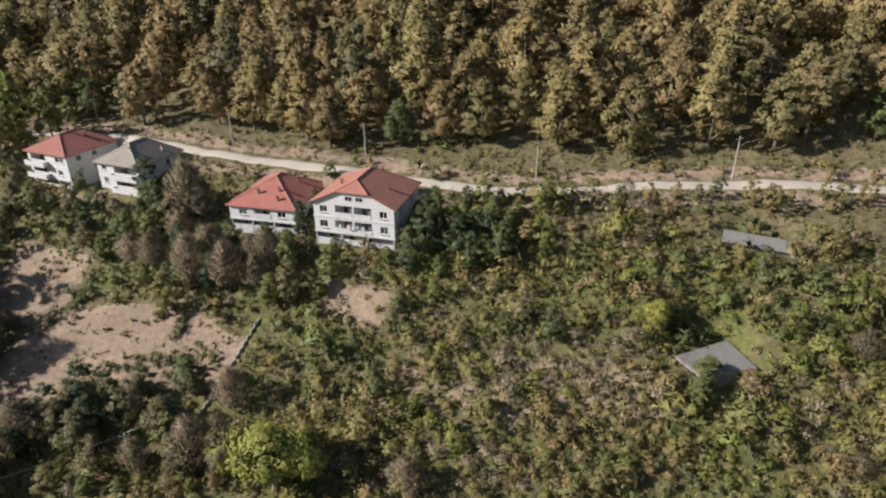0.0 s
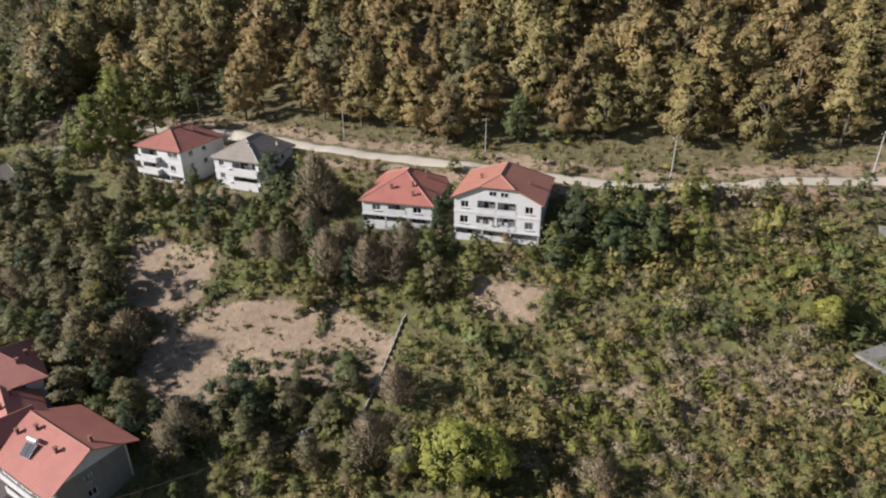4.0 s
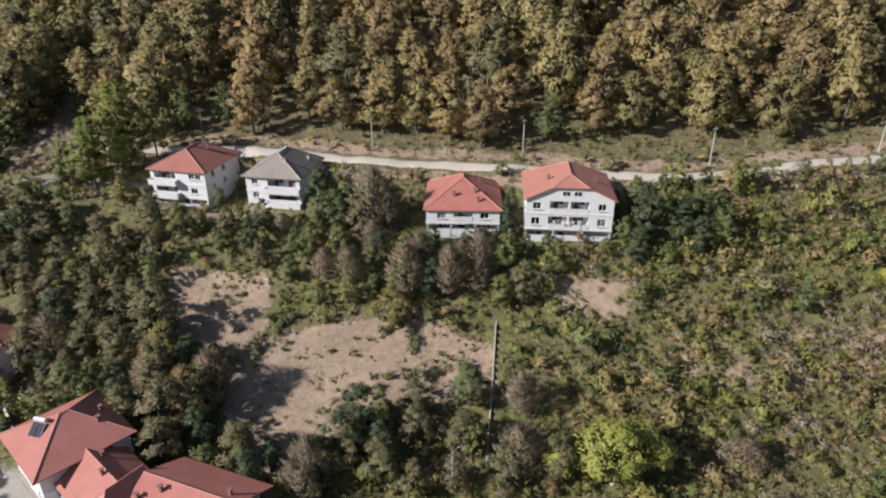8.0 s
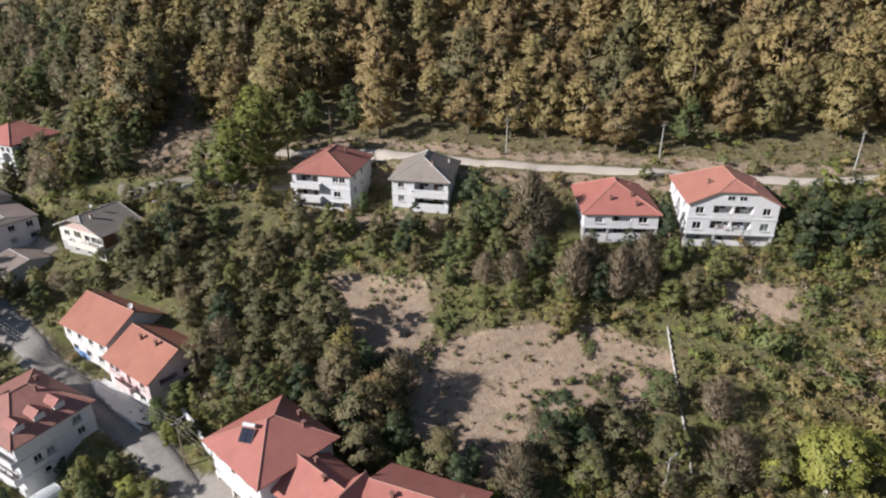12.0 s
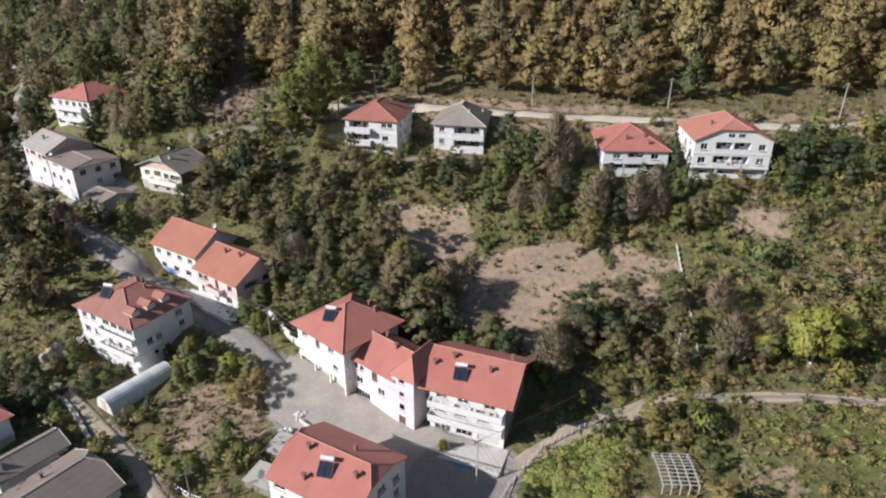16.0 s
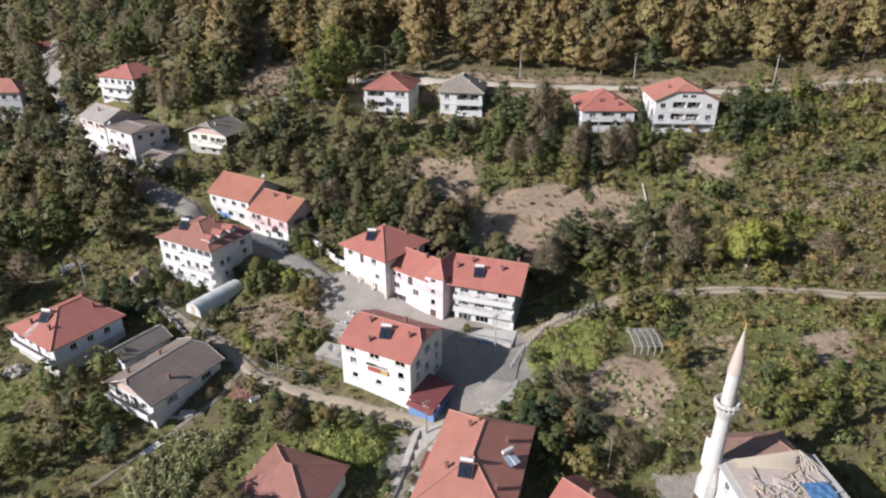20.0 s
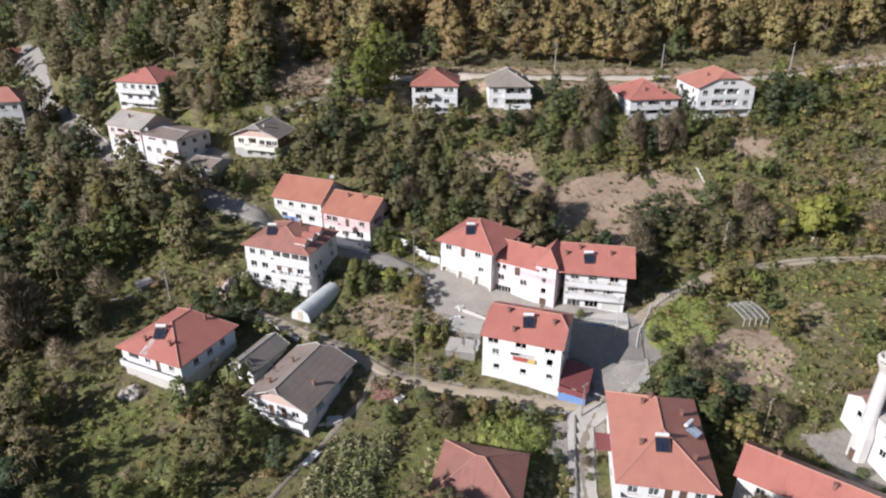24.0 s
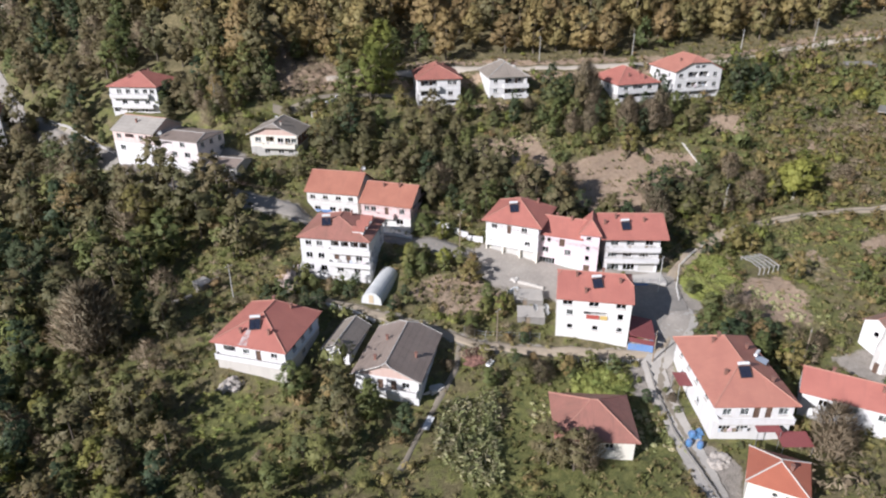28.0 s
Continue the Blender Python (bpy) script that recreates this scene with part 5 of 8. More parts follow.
for yy in (2.4, 5.2, 8.0):
    dormer(h9, 13.3, yy)
solar_heater(on_roof(h9, 5.3, 3.2), 17)
solar_heater(on_roof(h10a, 5.9, 3.4), 29)
solar_heater(on_roof(h10c, 5.3, 2.8), 8)
solar_heater(on_roof(h11, 7.0, 3.2), 16)
solar_heater(on_roof(h12, 6.1, 5.0), 4)
solar_heater(on_roof(h12, 11.0, 9.8), 50, 14, M_PANEL_SKY)
solar_heater(on_roof(h15, 6.6, 3.6), 22)
def roof_streak(h, x, y0, y1, w):
    """A pale lime streak that leaks have left on a front roof slope, as a thin film just above the tiles."""
    root, faces, H = h
    bm = bmesh.new()
    n, rows_ = 14, []
    for i in range(n + 1):
        y = y0 + (y1 - y0) * i / n
        k = w * (0.35 + 0.65 * i / n) * (1 + 0.3 * noise.noise(Vector((i * 0.7, x, 0))))
        rows_.append([bm.verts.new((x + o * k + 0.12 * noise.noise(Vector((i * 0.5, 4, o))), y, H + 0.112 + roof_height(faces, x, y) + 0.03)) for o in (-0.5, 0, 0.5)])
    for p, q in zip(rows_, rows_[1:]):
        for j in (0, 1):
            bm.faces.new([p[j], q[j], q[j + 1], p[j + 1]])
    bmesh.ops.recalc_face_normals(bm, faces=bm.faces)
    part("lime_streak", bm, M_STREAK, root, "pale lime streak on the tiles")


M_STREAK, _nt, _b = nodes_of("lime_film")
_b.inputs["Base Color"].default_value = (0.62, 0.55, 0.52, 1)
_b.inputs["Roughness"].default_value = 0.9
_co = _nt.nodes.new("ShaderNodeTexCoord").outputs["Object"]
_n = noise_node(_nt, _co, 1.6, 6, 0.7)
_r = ramp_node(_nt, [(0.35, (0.15,) * 3), (0.65, (0.75,) * 3)])
_nt.links.new(_n.outputs[0], _r.inputs[0])
_nt.links.new(_r.outputs[0], _b.inputs["Alpha"])
roof_streak(h15, 5.9, 3.2, 0.15, 1.6)
dish(on_roof(h8a, 12.4, 5.8), 0.5)
dish(on_roof(h6b, 1.5, 0.8), 0.5)
dish(on_roof(h5, 6.6, 4.0), 0.35)
for x, y, r in ((-101.5, 57.2, 0.7), (-103.4, 58.0, 0.65), (-102.2, 56.0, 0.55)):
    dish(pose(x, y, hz(x, y) + 2.4), r)


def lathe(bm, prof, sides=16):
    """A turned body from (radius, z) pairs."""
    rings = [[bm.verts.new((max(r, 0.001) * math.cos(2 * math.pi * k / sides), max(r, 0.001) * math.sin(2 * math.pi * k / sides), z)) for k in range(sides)] for r, z in prof]
    for a, b in zip(rings, rings[1:]):
        for k in range(sides):
            j = (k + 1) % sides
            bm.faces.new([a[k], a[j], b[j], b[k]])
    bm.faces.new(rings[0][::-1]), bm.faces.new(rings[-1])
    return bm


# minaret
mz = hz(-57.0, 20.0) - 0.3
minaret = tagged(new("minaret"), "slender white minaret with one balcony and a pointed cone", "minaret")
minaret.matrix_basis = pose(-57.0, 20.0, mz) @ Matrix.Diagonal((0.88, 0.88, 1, 1))
part("base", lathe(bmesh.new(), [(1.6, 0), (1.6, 4.6), (1.5, 4.9), (1.12, 6.6)], 8), M_MINARET, minaret)
part("shaft", lathe(bmesh.new(), [(1.08, 6.6), (1.1, 6.9), (1.02, 15.6)], 16), M_MINARET, minaret)
bal = part("balcony", lathe(bmesh.new(), [(1.02, 15.4), (1.15, 15.7), (1.2, 16.0), (1.4, 16.2), (1.45, 16.5), (1.68, 16.7), (1.7, 16.95)], 16), M_CONC, minaret, "corbelled stone balcony")
bm = bmesh.new()
for k in range(16):
    a = 2 * math.pi * k / 16
    box(bm, 1.55 * math.cos(a) - 0.09, 1.55 * math.cos(a) + 0.09, 1.55 * math.sin(a) - 0.09, 1.55 * math.sin(a) + 0.09, 16.95, 17.9)
    b = a + math.pi / 16
    rod(bm, (1.55 * math.cos(a), 1.55 * math.sin(a), 17.5), (1.55 * math.cos(a + math.pi / 8), 1.55 * math.sin(a + math.pi / 8), 17.5), 0.32, 0.32, 4)
part("balustrade", bm, M_CONC, bal)
part("upper_shaft", lathe(bmesh.new(), [(0.94, 16.95), (0.9, 22.0), (1.0, 22.2)], 16), M_MINARET, minaret)
part("cone", lathe(bmesh.new(), [(1.0, 22.2), (0.93, 23.0), (0.6, 25.4), (0.08, 28.2)], 16), surface("weathered_beige_cone", (0.5, 0.41, 0.35), (0.62, 0.53, 0.46), 0.5, 0.6, 5, 0.2), minaret, "weathered beige cone")
part("finial", lathe(bmesh.new(), [(0.05, 28.2), (0.14, 28.4), (0.04, 28.6), (0.1, 28.75), (0.02, 29.2)], 8), M_YELLOWCLOTH, minaret, "gilt finial")
part("minaret_door", boxes((-1.75, -1.5, -0.4, 0.4, 0.2, 2.2)), M_DARKFRAME, minaret)

# prayer house with its roof torn open
mq = tagged(new("prayer_house"), "white two-storey prayer house with its roof under repair", "mosque")
qx, qy, qyaw, qw, qd, qe = -58.2, 8.0, -9.5, 12.6, 12.0, 11.6
qb = min(hz(-58, 8), hz(-40, 5), hz(-55, 20)) - 0.5
mq.matrix_basis = pose(qx, qy, qb, 0, 0, qyaw)
FOOTPRINTS.append(([(-58.5, 7.5), (-45.4, 5.4), (-43.4, 18.2), (-56.4, 20.4)], (-51, 13), 9.4))
QH = qe - qb
for m, ln, spec in ((Matrix.Identity(4), qw, [(x, d) for x in (2.0, 4.8, 7.6, 10.6) for d in (1.6, 4.6)]), (Matrix.Translation((0, qd - 0.25, 0)) @ pose(0, 0, 0, 0, 0, -90), qd - 0.5, [(x, d) for x in (2.5, 6.0, 9.6) for d in (1.6, 4.6)]), (Matrix.Translation((qw, 0.25, 0)) @ pose(0, 0, 0, 0, 0, 90), qd - 0.5, []), (Matrix.Translation((qw, qd, 0)) @ pose(0, 0, 0, 0, 0, 180), qw, [])):
    holes = [(x - 0.55, x + 0.55, QH - d - 0.6, QH - d + 0.6) for x, d in spec]
    part("wall", wall_mesh(ln, 0, QH, holes), M_WHITE, mq, at=m)
    for a, b, c, d in holes:
        window(mq, m @ Matrix.Translation((a, 0, c)), 1.1, 1.2, 2)
part("roof_slab", boxes((-0.5, qw + 0.5, -0.5, qd + 0.2, QH, QH + 0.22)), M_CONC, mq, "dusty concrete roof slab", at=None)
part("roof_deck", boxes((0.4, qw - 0.4, 0.4, qd - 0.4, QH + 0.224, QH + 0.3)), M_DEBRIS, mq, "torn roof deck strewn with debris")
random.seed(5)
for i in range(64):
    x, y, a, ln = random.uniform(1.2, qw - 1.0), random.uniform(1.0, qd - 2.6), random.gauss(60, 45), random.uniform(0.9, 3.6)
    part("rafter", boxes((-ln / 2, ln / 2, -0.06, 0.06, 0, 0.11)), random.choice((M_PALEWOOD, M_PALEWOOD, M_OLDTIMBER, M_RUBBLE)), mq, at=pose(x, y, QH + 0.32 + random.uniform(0, 0.4), 0, random.uniform(-10, 10), a))
# what is left of the hipped roof frame at the back
corner_a, apex = Vector((1.3, 11.7, QH + 0.4)), Vector((10.2, 11.5, QH + 1.75))
corner_d, corner_c = Vector((2.2, 10.4, QH + 0.36)), Vector((9.0, 9.6, QH + 0.42))
for i in range(16):
    bm = bmesh.new()
    k = i / 15
    rod(bm, corner_a.lerp(corner_d, k) + Vector((random.uniform(-0.3, 0.3), 0, 0)), apex.lerp(corner_c, k) + Vector((random.uniform(-0.4, 0.2), 0, 0)), 0.075, sides=4)
    part("roof_batten", bm, (M_PALEWOOD, M_OLDTIMBER, M_PALEWOOD)[i % 3], mq)
for i in range(15):
    bm = bmesh.new()
    a = radians(-100 + i * 13)
    foot = Vector((min(apex.x + 3.4 * math.cos(a), qw - 0.2), min(apex.y + 2.6 * math.sin(a), qd - 0.1), QH + 0.36))
    rod(bm, apex, foot, 0.065, sides=4)
    part("hip_rafter", bm, M_OLDTIMBER if i % 2 else M_PALEWOOD, mq)
part("prop", boxes((apex.x - 0.08, apex.x + 0.08, apex.y - 0.08, apex.y + 0.08, QH + 0.3, apex.z)), M_WOOD, mq)
part("prop", boxes((5.9, 6.05, 11.0, 11.15, QH + 0.3, QH + 0.95)), M_WOOD, mq)
for i in range(11):
    bm = bmesh.new()
    bmesh.ops.create_icosphere(bm, subdivisions=3, radius=1.0)
    for v in bm.verts:
        v.co = Vector((v.co.x * random.uniform(0.95, 1.05), v.co.y, max(v.co.z, 0.0) * 0.35)) * (1 + 0.5 * noise.fractal(v.co * 2.1 + Vector((i * 3.0, 0, 0)), 1.0, 2.0, 4))
    part("debris", bm, M_DEBRIS, mq, "heap of roof debris", at=pose(random.uniform(2, qw - 2), random.uniform(1.6, qd - 3.0), QH + 0.3, 0, 0, random.uniform(0, 360)))
tarp = tagged(new("tarpaulin"), "crumpled blue tarpaulin on the open roof", "tarpaulin")
tarp.matrix_basis = mq.matrix_basis @ Matrix.Translation((9.6, 5.6, QH + 0.7))
bm = bmesh.new()
bmesh.ops.create_grid(bm, x_segments=12, y_segments=10, size=1.0)
for v in bm.verts:
    v.co = Vector((v.co.x * 1.7, v.co.y * 1.3, 0.16 * noise.noise(v.co * 2.3) + 0.1))
bmesh.ops.solidify(bm, geom=bm.faces[:], thickness=0.02)
part("sheet", bm, M_TARP, tarp)


# polytunnel
def tunnel(a, b, width, high):
    root = tagged(new("polytunnel"), "milky plastic polytunnel with rounded roof", "greenhouse")
    ax, ay = a
    ln = math.hypot(b[0] - ax, b[1] - ay)
    zz = (hz(*a) + hz(*b)) / 2 - 0.3
    root.matrix_basis = pose(ax, ay, zz, 0, 0, math.degrees(math.atan2(b[1] - ay, b[0] - ax)))
    bm = bmesh.new()
    prof = [(width / 2 * math.cos(math.pi * k / 12), high * math.sin(math.pi * k / 12) ** 0.8) for k in range(13)]
    rings = [[bm.verts.new((ln * i / 8, s, z + (0.05 if i % 2 else 0))) for s, z in prof] for i in range(9)]
    for p, q in zip(rings, rings[1:]):
        for k in range(12):
            bm.faces.new([p[k], q[k], q[k + 1], p[k + 1]])
    bm.faces.new(rings[0]), bm.faces.new(rings[-1][::-1])
    bmesh.ops.recalc_face_normals(bm, faces=bm.faces)
    part("film", bm, M_PLASTIC, root)
    for i in (0, 2, 4, 6, 8):
        bm = bmesh.new()
        for k in range(12):
            rod(bm, (ln * i / 8, *[c * 1.015 for c in prof[k]]), (ln * i / 8, *[c * 1.015 for c in prof[k + 1]]), 0.02, sides=5)
        part("hoop", bm, M_STEEL, root)
    part("end_door", boxes((-0.06, -0.01, -0.45, 0.45, 0.2, 1.9)), M_PALEWOOD, root)
    nx, ny = -(b[1] - ay) / ln * (width / 2 + 1), (b[0] - ax) / ln * (width / 2 + 1)
    FOOTPRINTS.append(([(ax + nx, ay + ny), (b[0] + nx, b[1] + ny), (b[0] - nx, b[1] - ny), (ax - nx, ay - ny)], ((ax + b[0]) / 2, (ay + b[1]) / 2), ln / 2 + width / 2 + 1))


tunnel((-127.2, 77.0), (-119.6, 84.6), 4.0, 2.5)

# bare greenhouse skeleton in the garden
sk = tagged(new("greenhouse_frame"), "abandoned pale timber greenhouse skeleton without cover", "greenhouse frame")
sk.matrix_basis = pose(-53.2, 47.4, hz(-50.5, 49.5) - 0.1, 0, 0, -14)
for i in range(5):
    x = i * 1.15
    for y in (0, 5.6):
        part("post", boxes((x, x + 0.12, y, y + 0.12, 0, 1.5)), M_OLDTIMBER, sk)
    part("rafter", boxes((x, x + 0.12, -0.1, 2.9, 0, 0.12)), M_OLDTIMBER, sk, at=Matrix.Translation((0, 0, 1.5)) @ pose(0, 0, 0, 6, 0, 0))
    part("rafter", boxes((x, x + 0.12, -2.9, 0.1, 0, 0.12)), M_OLDTIMBER, sk, at=Matrix.Translation((0, 5.7, 1.5)) @ pose(0, 0, 0, -6, 0, 0))
for j in range(10):
    y = 0.1 + j * 0.62
    part("batten", boxes((-0.2, 4.9, y, y + 0.1, 1.64 + 0.07 * min(j, 9 - j), 1.7 + 0.07 * min(j, 9 - j))), M_OLDTIMBER, sk)
FOOTPRINTS.append(([(-55, 46), (-49.5, 47.5), (-51, 53.5), (-56.5, 52)], (-52.8, 49.8), 4.2))

# terrace shelter beside the cream house
ts = tagged(new("terrace_shelter"), "blue-walled terrace with sloping dark red roof", "shelter")
ts.matrix_basis = h11[0].matrix_basis @ Matrix.Translation((13.05, -0.6, 0))
gz = hz(-90.5, 44.5) - h11[0].matrix_basis.translation.z
part("floor", boxes((0, 4.2, 0.2, 6.8, gz - 1.2, gz + 0.25)), M_CONC, ts)
for s in ((0, 4.2, 0.1, 0.2), (4.2, 4.3, 0.1, 6.8)):
    n = 6
    for i in range(n):
        if s[1] - s[0] > 1:
            part("panel", boxes((s[0] + (s[1] - s[0]) * i / n, s[0] + (s[1] - s[0]) * (i + 0.96) / n, s[2], s[3], gz - 1.0, gz + 1.3)), M_BLUE, ts)
        else:
            part("panel", boxes((s[0], s[1], s[2] + (s[3] - s[2]) * i / n, s[2] + (s[3] - s[2]) * (i + 0.96) / n, gz - 1.0, gz + 1.3)), M_BLUE, ts)
for x, y in ((0.2, 0.3), (4.1, 0.3), (4.1, 6.6), (4.1, 3.4)):
    part("post", boxes((x - 0.06, x + 0.06, y - 0.06, y + 0.06, gz + 0.25, gz + 2.5)), M_STEEL, ts)
part("roof", boxes((0, 4.6, 0, 6.9, -0.05, 0.05)), M_RUST, ts, "sloping dark red sheet roof", at=Matrix.Translation((0, 0, gz + 3.1)) @ pose(0, 0, 0, 0, 8, 0))
part("awning", boxes((0, 4.4, -1.0, 0, -0.03, 0.03)), M_RUST, ts, "dark red awning strip", at=Matrix.Translation((0, 0.1, gz + 2.7)) @ pose(0, 0, 0, 20, 8, 0))
FOOTPRINTS.append(([(-92, 43), (-86, 47), (-84, 53), (-88, 50)], (-88, 47), 4.5))


def cloth(h, x0, x1, down, mat, label, name="hanging_cloth"):
    """A cloth that hangs over a balcony wall."""
    root, faces, H = h
    ob = tagged(new(name), label, "cloth")
    ob.matrix_basis = root.matrix_basis @ Matrix.Translation((0, 0, H - down))
    bm = bmesh.new()
    n = 10
    for i in range(n):
        xa, xb = x0 + (x1 - x0) * i / n, x0 + (x1 - x0) * (i + 1) / n
        box(bm, xa, xb, 0.12 + 0.03 * math.sin(i * 1.9), 0.15 + 0.03 * math.sin(i * 1.9), -0.8, 0)
    part("fabric", bm, mat, ob)
    return ob


cloth(h11, 5.4, 7.6, 2.75, M_RED, "red cloth hung over a balcony wall")
cloth(h11, 7.8, 9.0, 2.8, M_YELLOWCLOTH, "yellow cloth hung over a balcony wall")


def flat_shed(x, y, yaw, w, d, hgt, label):
    root = tagged(new("shack"), label, "shack", "shacks in the yard")
    root.matrix_basis = pose(x, y, hz(x, y) - 0.4, 0, 0, yaw)
    ca, sa = math.cos(radians(yaw)), math.sin(radians(yaw))
    FOOTPRINTS.append(([(x + ca * a - sa * b, y + sa * a + ca * b) for a, b in ((0, 0), (w, 0), (w, d), (0, d))], (x + ca * w / 2 - sa * d / 2, y + sa * w / 2 + ca * d / 2), math.hypot(w, d) / 2))
    part("wall", boxes((0, w, 0, 0.12, 0, hgt), (0, 0.12, 0.12, d, 0, hgt), (w - 0.12, w, 0.12, d, 0, hgt), (0.12, w - 0.12, d - 0.12, d, 0, hgt)), M_OLDCONC, root)
    n = int(w / 0.8)
    for i in range(n):
        part("roof_sheet", boxes((w * i / n - 0.1, w * (i + 1) / n - 0.1, -0.3, d + 0.3, 0, 0.05)), M_DUSTY, root, at=Matrix.Translation((0.05, 0, hgt + 0.02 + 0.012 * (i % 2))) @ pose(0, 0, 0, 3, 0, 0))
    part("door", boxes((w * 0.3, w * 0.3 + 0.8, -0.05, -0.003, 0.1, 1.9)), M_WOOD, root)
    return root


flat_shed(-106.0, 59.5, -35, 5.0, 3.2, 1.8, "low patched shack with dusty concrete roof in the yard")
flat_shed(-103.5, 64.0, -35, 5.5, 3.4, 1.7, "low shack with dusty concrete roof in the yard")
flat_shed(-176.5, 145.0, -35, 3.6, 3.0, 2.6, "small pale hut among trees")
flat_shed(-154.0, 96.8, 25, 2.8, 2.2, 1.8, "small hut with pale sheet roof")
canopy_spots = ((6.4, -1.6, 3.6, 2.2, 4.2), (9.6, -3.2, 4.6, 2.8, 5.6))
for x, y, w, d, down in canopy_spots:
    cn = tagged(new("canopy"), "dark red sheet canopy on posts in front of a house", "canopy", "canopies")
    H = h12[2]
    cn.matrix_basis = h12[0].matrix_basis @ Matrix.Translation((x, y, 0))
    part("roof", boxes((0, w, 0, d, 0, 0.06)), M_RUST, cn, at=Matrix.Translation((0, 0, H - down + 0.9)) @ pose(0, 0, 0, 10, 0, 0))
    for px in (0.1, w - 0.15):
        part("post", boxes((px, px + 0.08, 0.1, 0.18, 0, H - down + 0.9)), M_STEEL, cn)
sd = tagged(new("side_porch"), "small red sheet porch roof on a house wall", "porch")
sd.matrix_basis = h12[0].matrix_basis @ Matrix.Translation((-1.6, 9.0, 0))
part("roof", boxes((0, 2.2, 0, 3.6, h12[2] - 3.0, h12[2] - 2.92)), M_RUST, sd)
for py in (0.1, 3.4):
    part("post", boxes((0.1, 0.2, py, py + 0.1, 0, h12[2] - 3.0)), M_STEEL, sd)


def low_wall(name, label, pts, hgt, thick, mat, step=1.4, gap=0.0, lift=0.0, loose=1.5):
    """A garden wall in short lengths that step with the land."""
    root = tagged(new(name), label, "wall")
    root.matrix_basis = pose(pts[0][0], pts[0][1], hz(*pts[0]))
    inv = root.matrix_basis.inverted()
    for (ax, ay), (bx, by) in zip(pts, pts[1:]):
        ln = math.hypot(bx - ax, by - ay)
        n = max(1, int(ln / step))
        yaw = math.degrees(math.atan2(by - ay, bx - ax))
        for i in range(n):
            if random.random() < gap:
                continue
            t = (i + 0.5) / n
            cx, cy = ax + (bx - ax) * t, ay + (by - ay) * t
            s = ln / n / 2 + 0.02
            hh = hgt * random.uniform(0.88, 1.08)
            bm = boxes((-s, s, -thick / 2, thick / 2, -0.6, hh), bevel=0.03)
            part("section", bm, mat, root, at=inv @ pose(cx, cy, hz(cx, cy) + lift, 0, random.uniform(-loose, loose), yaw + random.uniform(-loose, loose)))
    return root


def fence(label, pts, hgt, mat, step=1.6):
    root = tagged(new("fence"), label, "fence", "fences")
    root.matrix_basis = pose(pts[0][0], pts[0][1], hz(*pts[0]))
    inv = root.matrix_basis.inverted()
    tops = []
    for (ax, ay), (bx, by) in zip(pts, pts[1:]):
        n = max(1, int(math.hypot(bx - ax, by - ay) / step))
        for i in range(n):
            t = i / n
            x, y = ax + (bx - ax) * t, ay + (by - ay) * t
            tops.append(Vector((x, y, hz(x, y))))
    for i, p in enumerate(tops):
        part("post", boxes((-0.06, 0.06, -0.06, 0.06, -0.4, hgt)), mat, root, at=inv @ pose(*p, random.uniform(-4, 4), random.uniform(-4, 4), 0))
        if i:
            for k in (0.4, 0.85):
                bm = bmesh.new()
                rod(bm, inv @ (tops[i - 1] + Vector((0, 0, hgt * k))), inv @ (p + Vector((0, 0, hgt * k))), 0.03, sides=5)
                part("rail", bm, mat, root)
    return root


random.seed(11)
low_wall("garden_wall", "low pale stone wall running down the slope", [(-29.7, 90.5), (-30.4, 88.5), (-33.3, 79.2), (-37.0, 68.0)], 0.45, 0.18, M_CONC, 1.1, 0.03, 0.0, 0.4)
low_wall("street_wall", "stained whitewashed wall along the street", [(-104.6, 93.5), (-100.0, 85.6), (-97.8, 83.2)], 1.3, 0.3, M_WHITE, 2.0)
low_wall("forecourt_wall", "curved white forecourt wall before the row house", [(-119.5, 104.0), (-118.4, 100.8), (-114.5, 96.5), (-110.2, 92.2)], 0.8, 0.25, M_OFFWHITE, 1.2)
low_wall("alley_wall", "low concrete wall beside the alley", [(-91.8, 41.0), (-95.3, 35.0), (-99.6, 27.5), (-103.5, 18), (-107.5, 8)], 0.55, 0.22, M_OLDCONC, 1.6)
low_wall("terrace_wall", "tumbled rubble terrace wall in the scrub", [(-169, 97.2), (-163, 98), (-157, 96.2), (-150, 99)], 0.55, 0.6, M_RUBBLE, 1.1, 0.35)
low_wall("path_edging", "pale concrete edging beside the sheds", [(-134.5, 81.5), (-131.5, 77.5), (-128.6, 72.6)], 0.5, 0.6, M_CONC, 1.3)
fence("wire fence on grey posts beside the lane", [(-116.0, 62.0), (-113.2, 59.4), (-109.8, 57.0), (-106.5, 55.0), (-103.6, 53.2)], 1.4, M_STEEL)
fence("pale wooden fence along the lane", [(-102.5, 46.6), (-97.0, 43.4), (-92.2, 40.8)], 1.0, M_CURTAIN, 1.2)
fence("pale weathered fence of the corner garden", [(-74.6, 49.5), (-72.0, 52.5), (-66.0, 57.2), (-60, 59), (-54, 60.2)], 1.1, M_CURTAIN, 1.0)
apron = tagged(new("forecourt_slab"), "pale concrete forecourt before the shops", "forecourt")
apron.matrix_basis = h10c[0].matrix_basis @ Matrix.Translation((0, 0, 0))
az = hz(-78, 58) - h10c[0].matrix_basis.translation.z
part("slab", boxes((0.2, 13.2, -3.6, 1.2, az - 1.5, az + 0.5), bevel=0.04), M_CONC, apron)
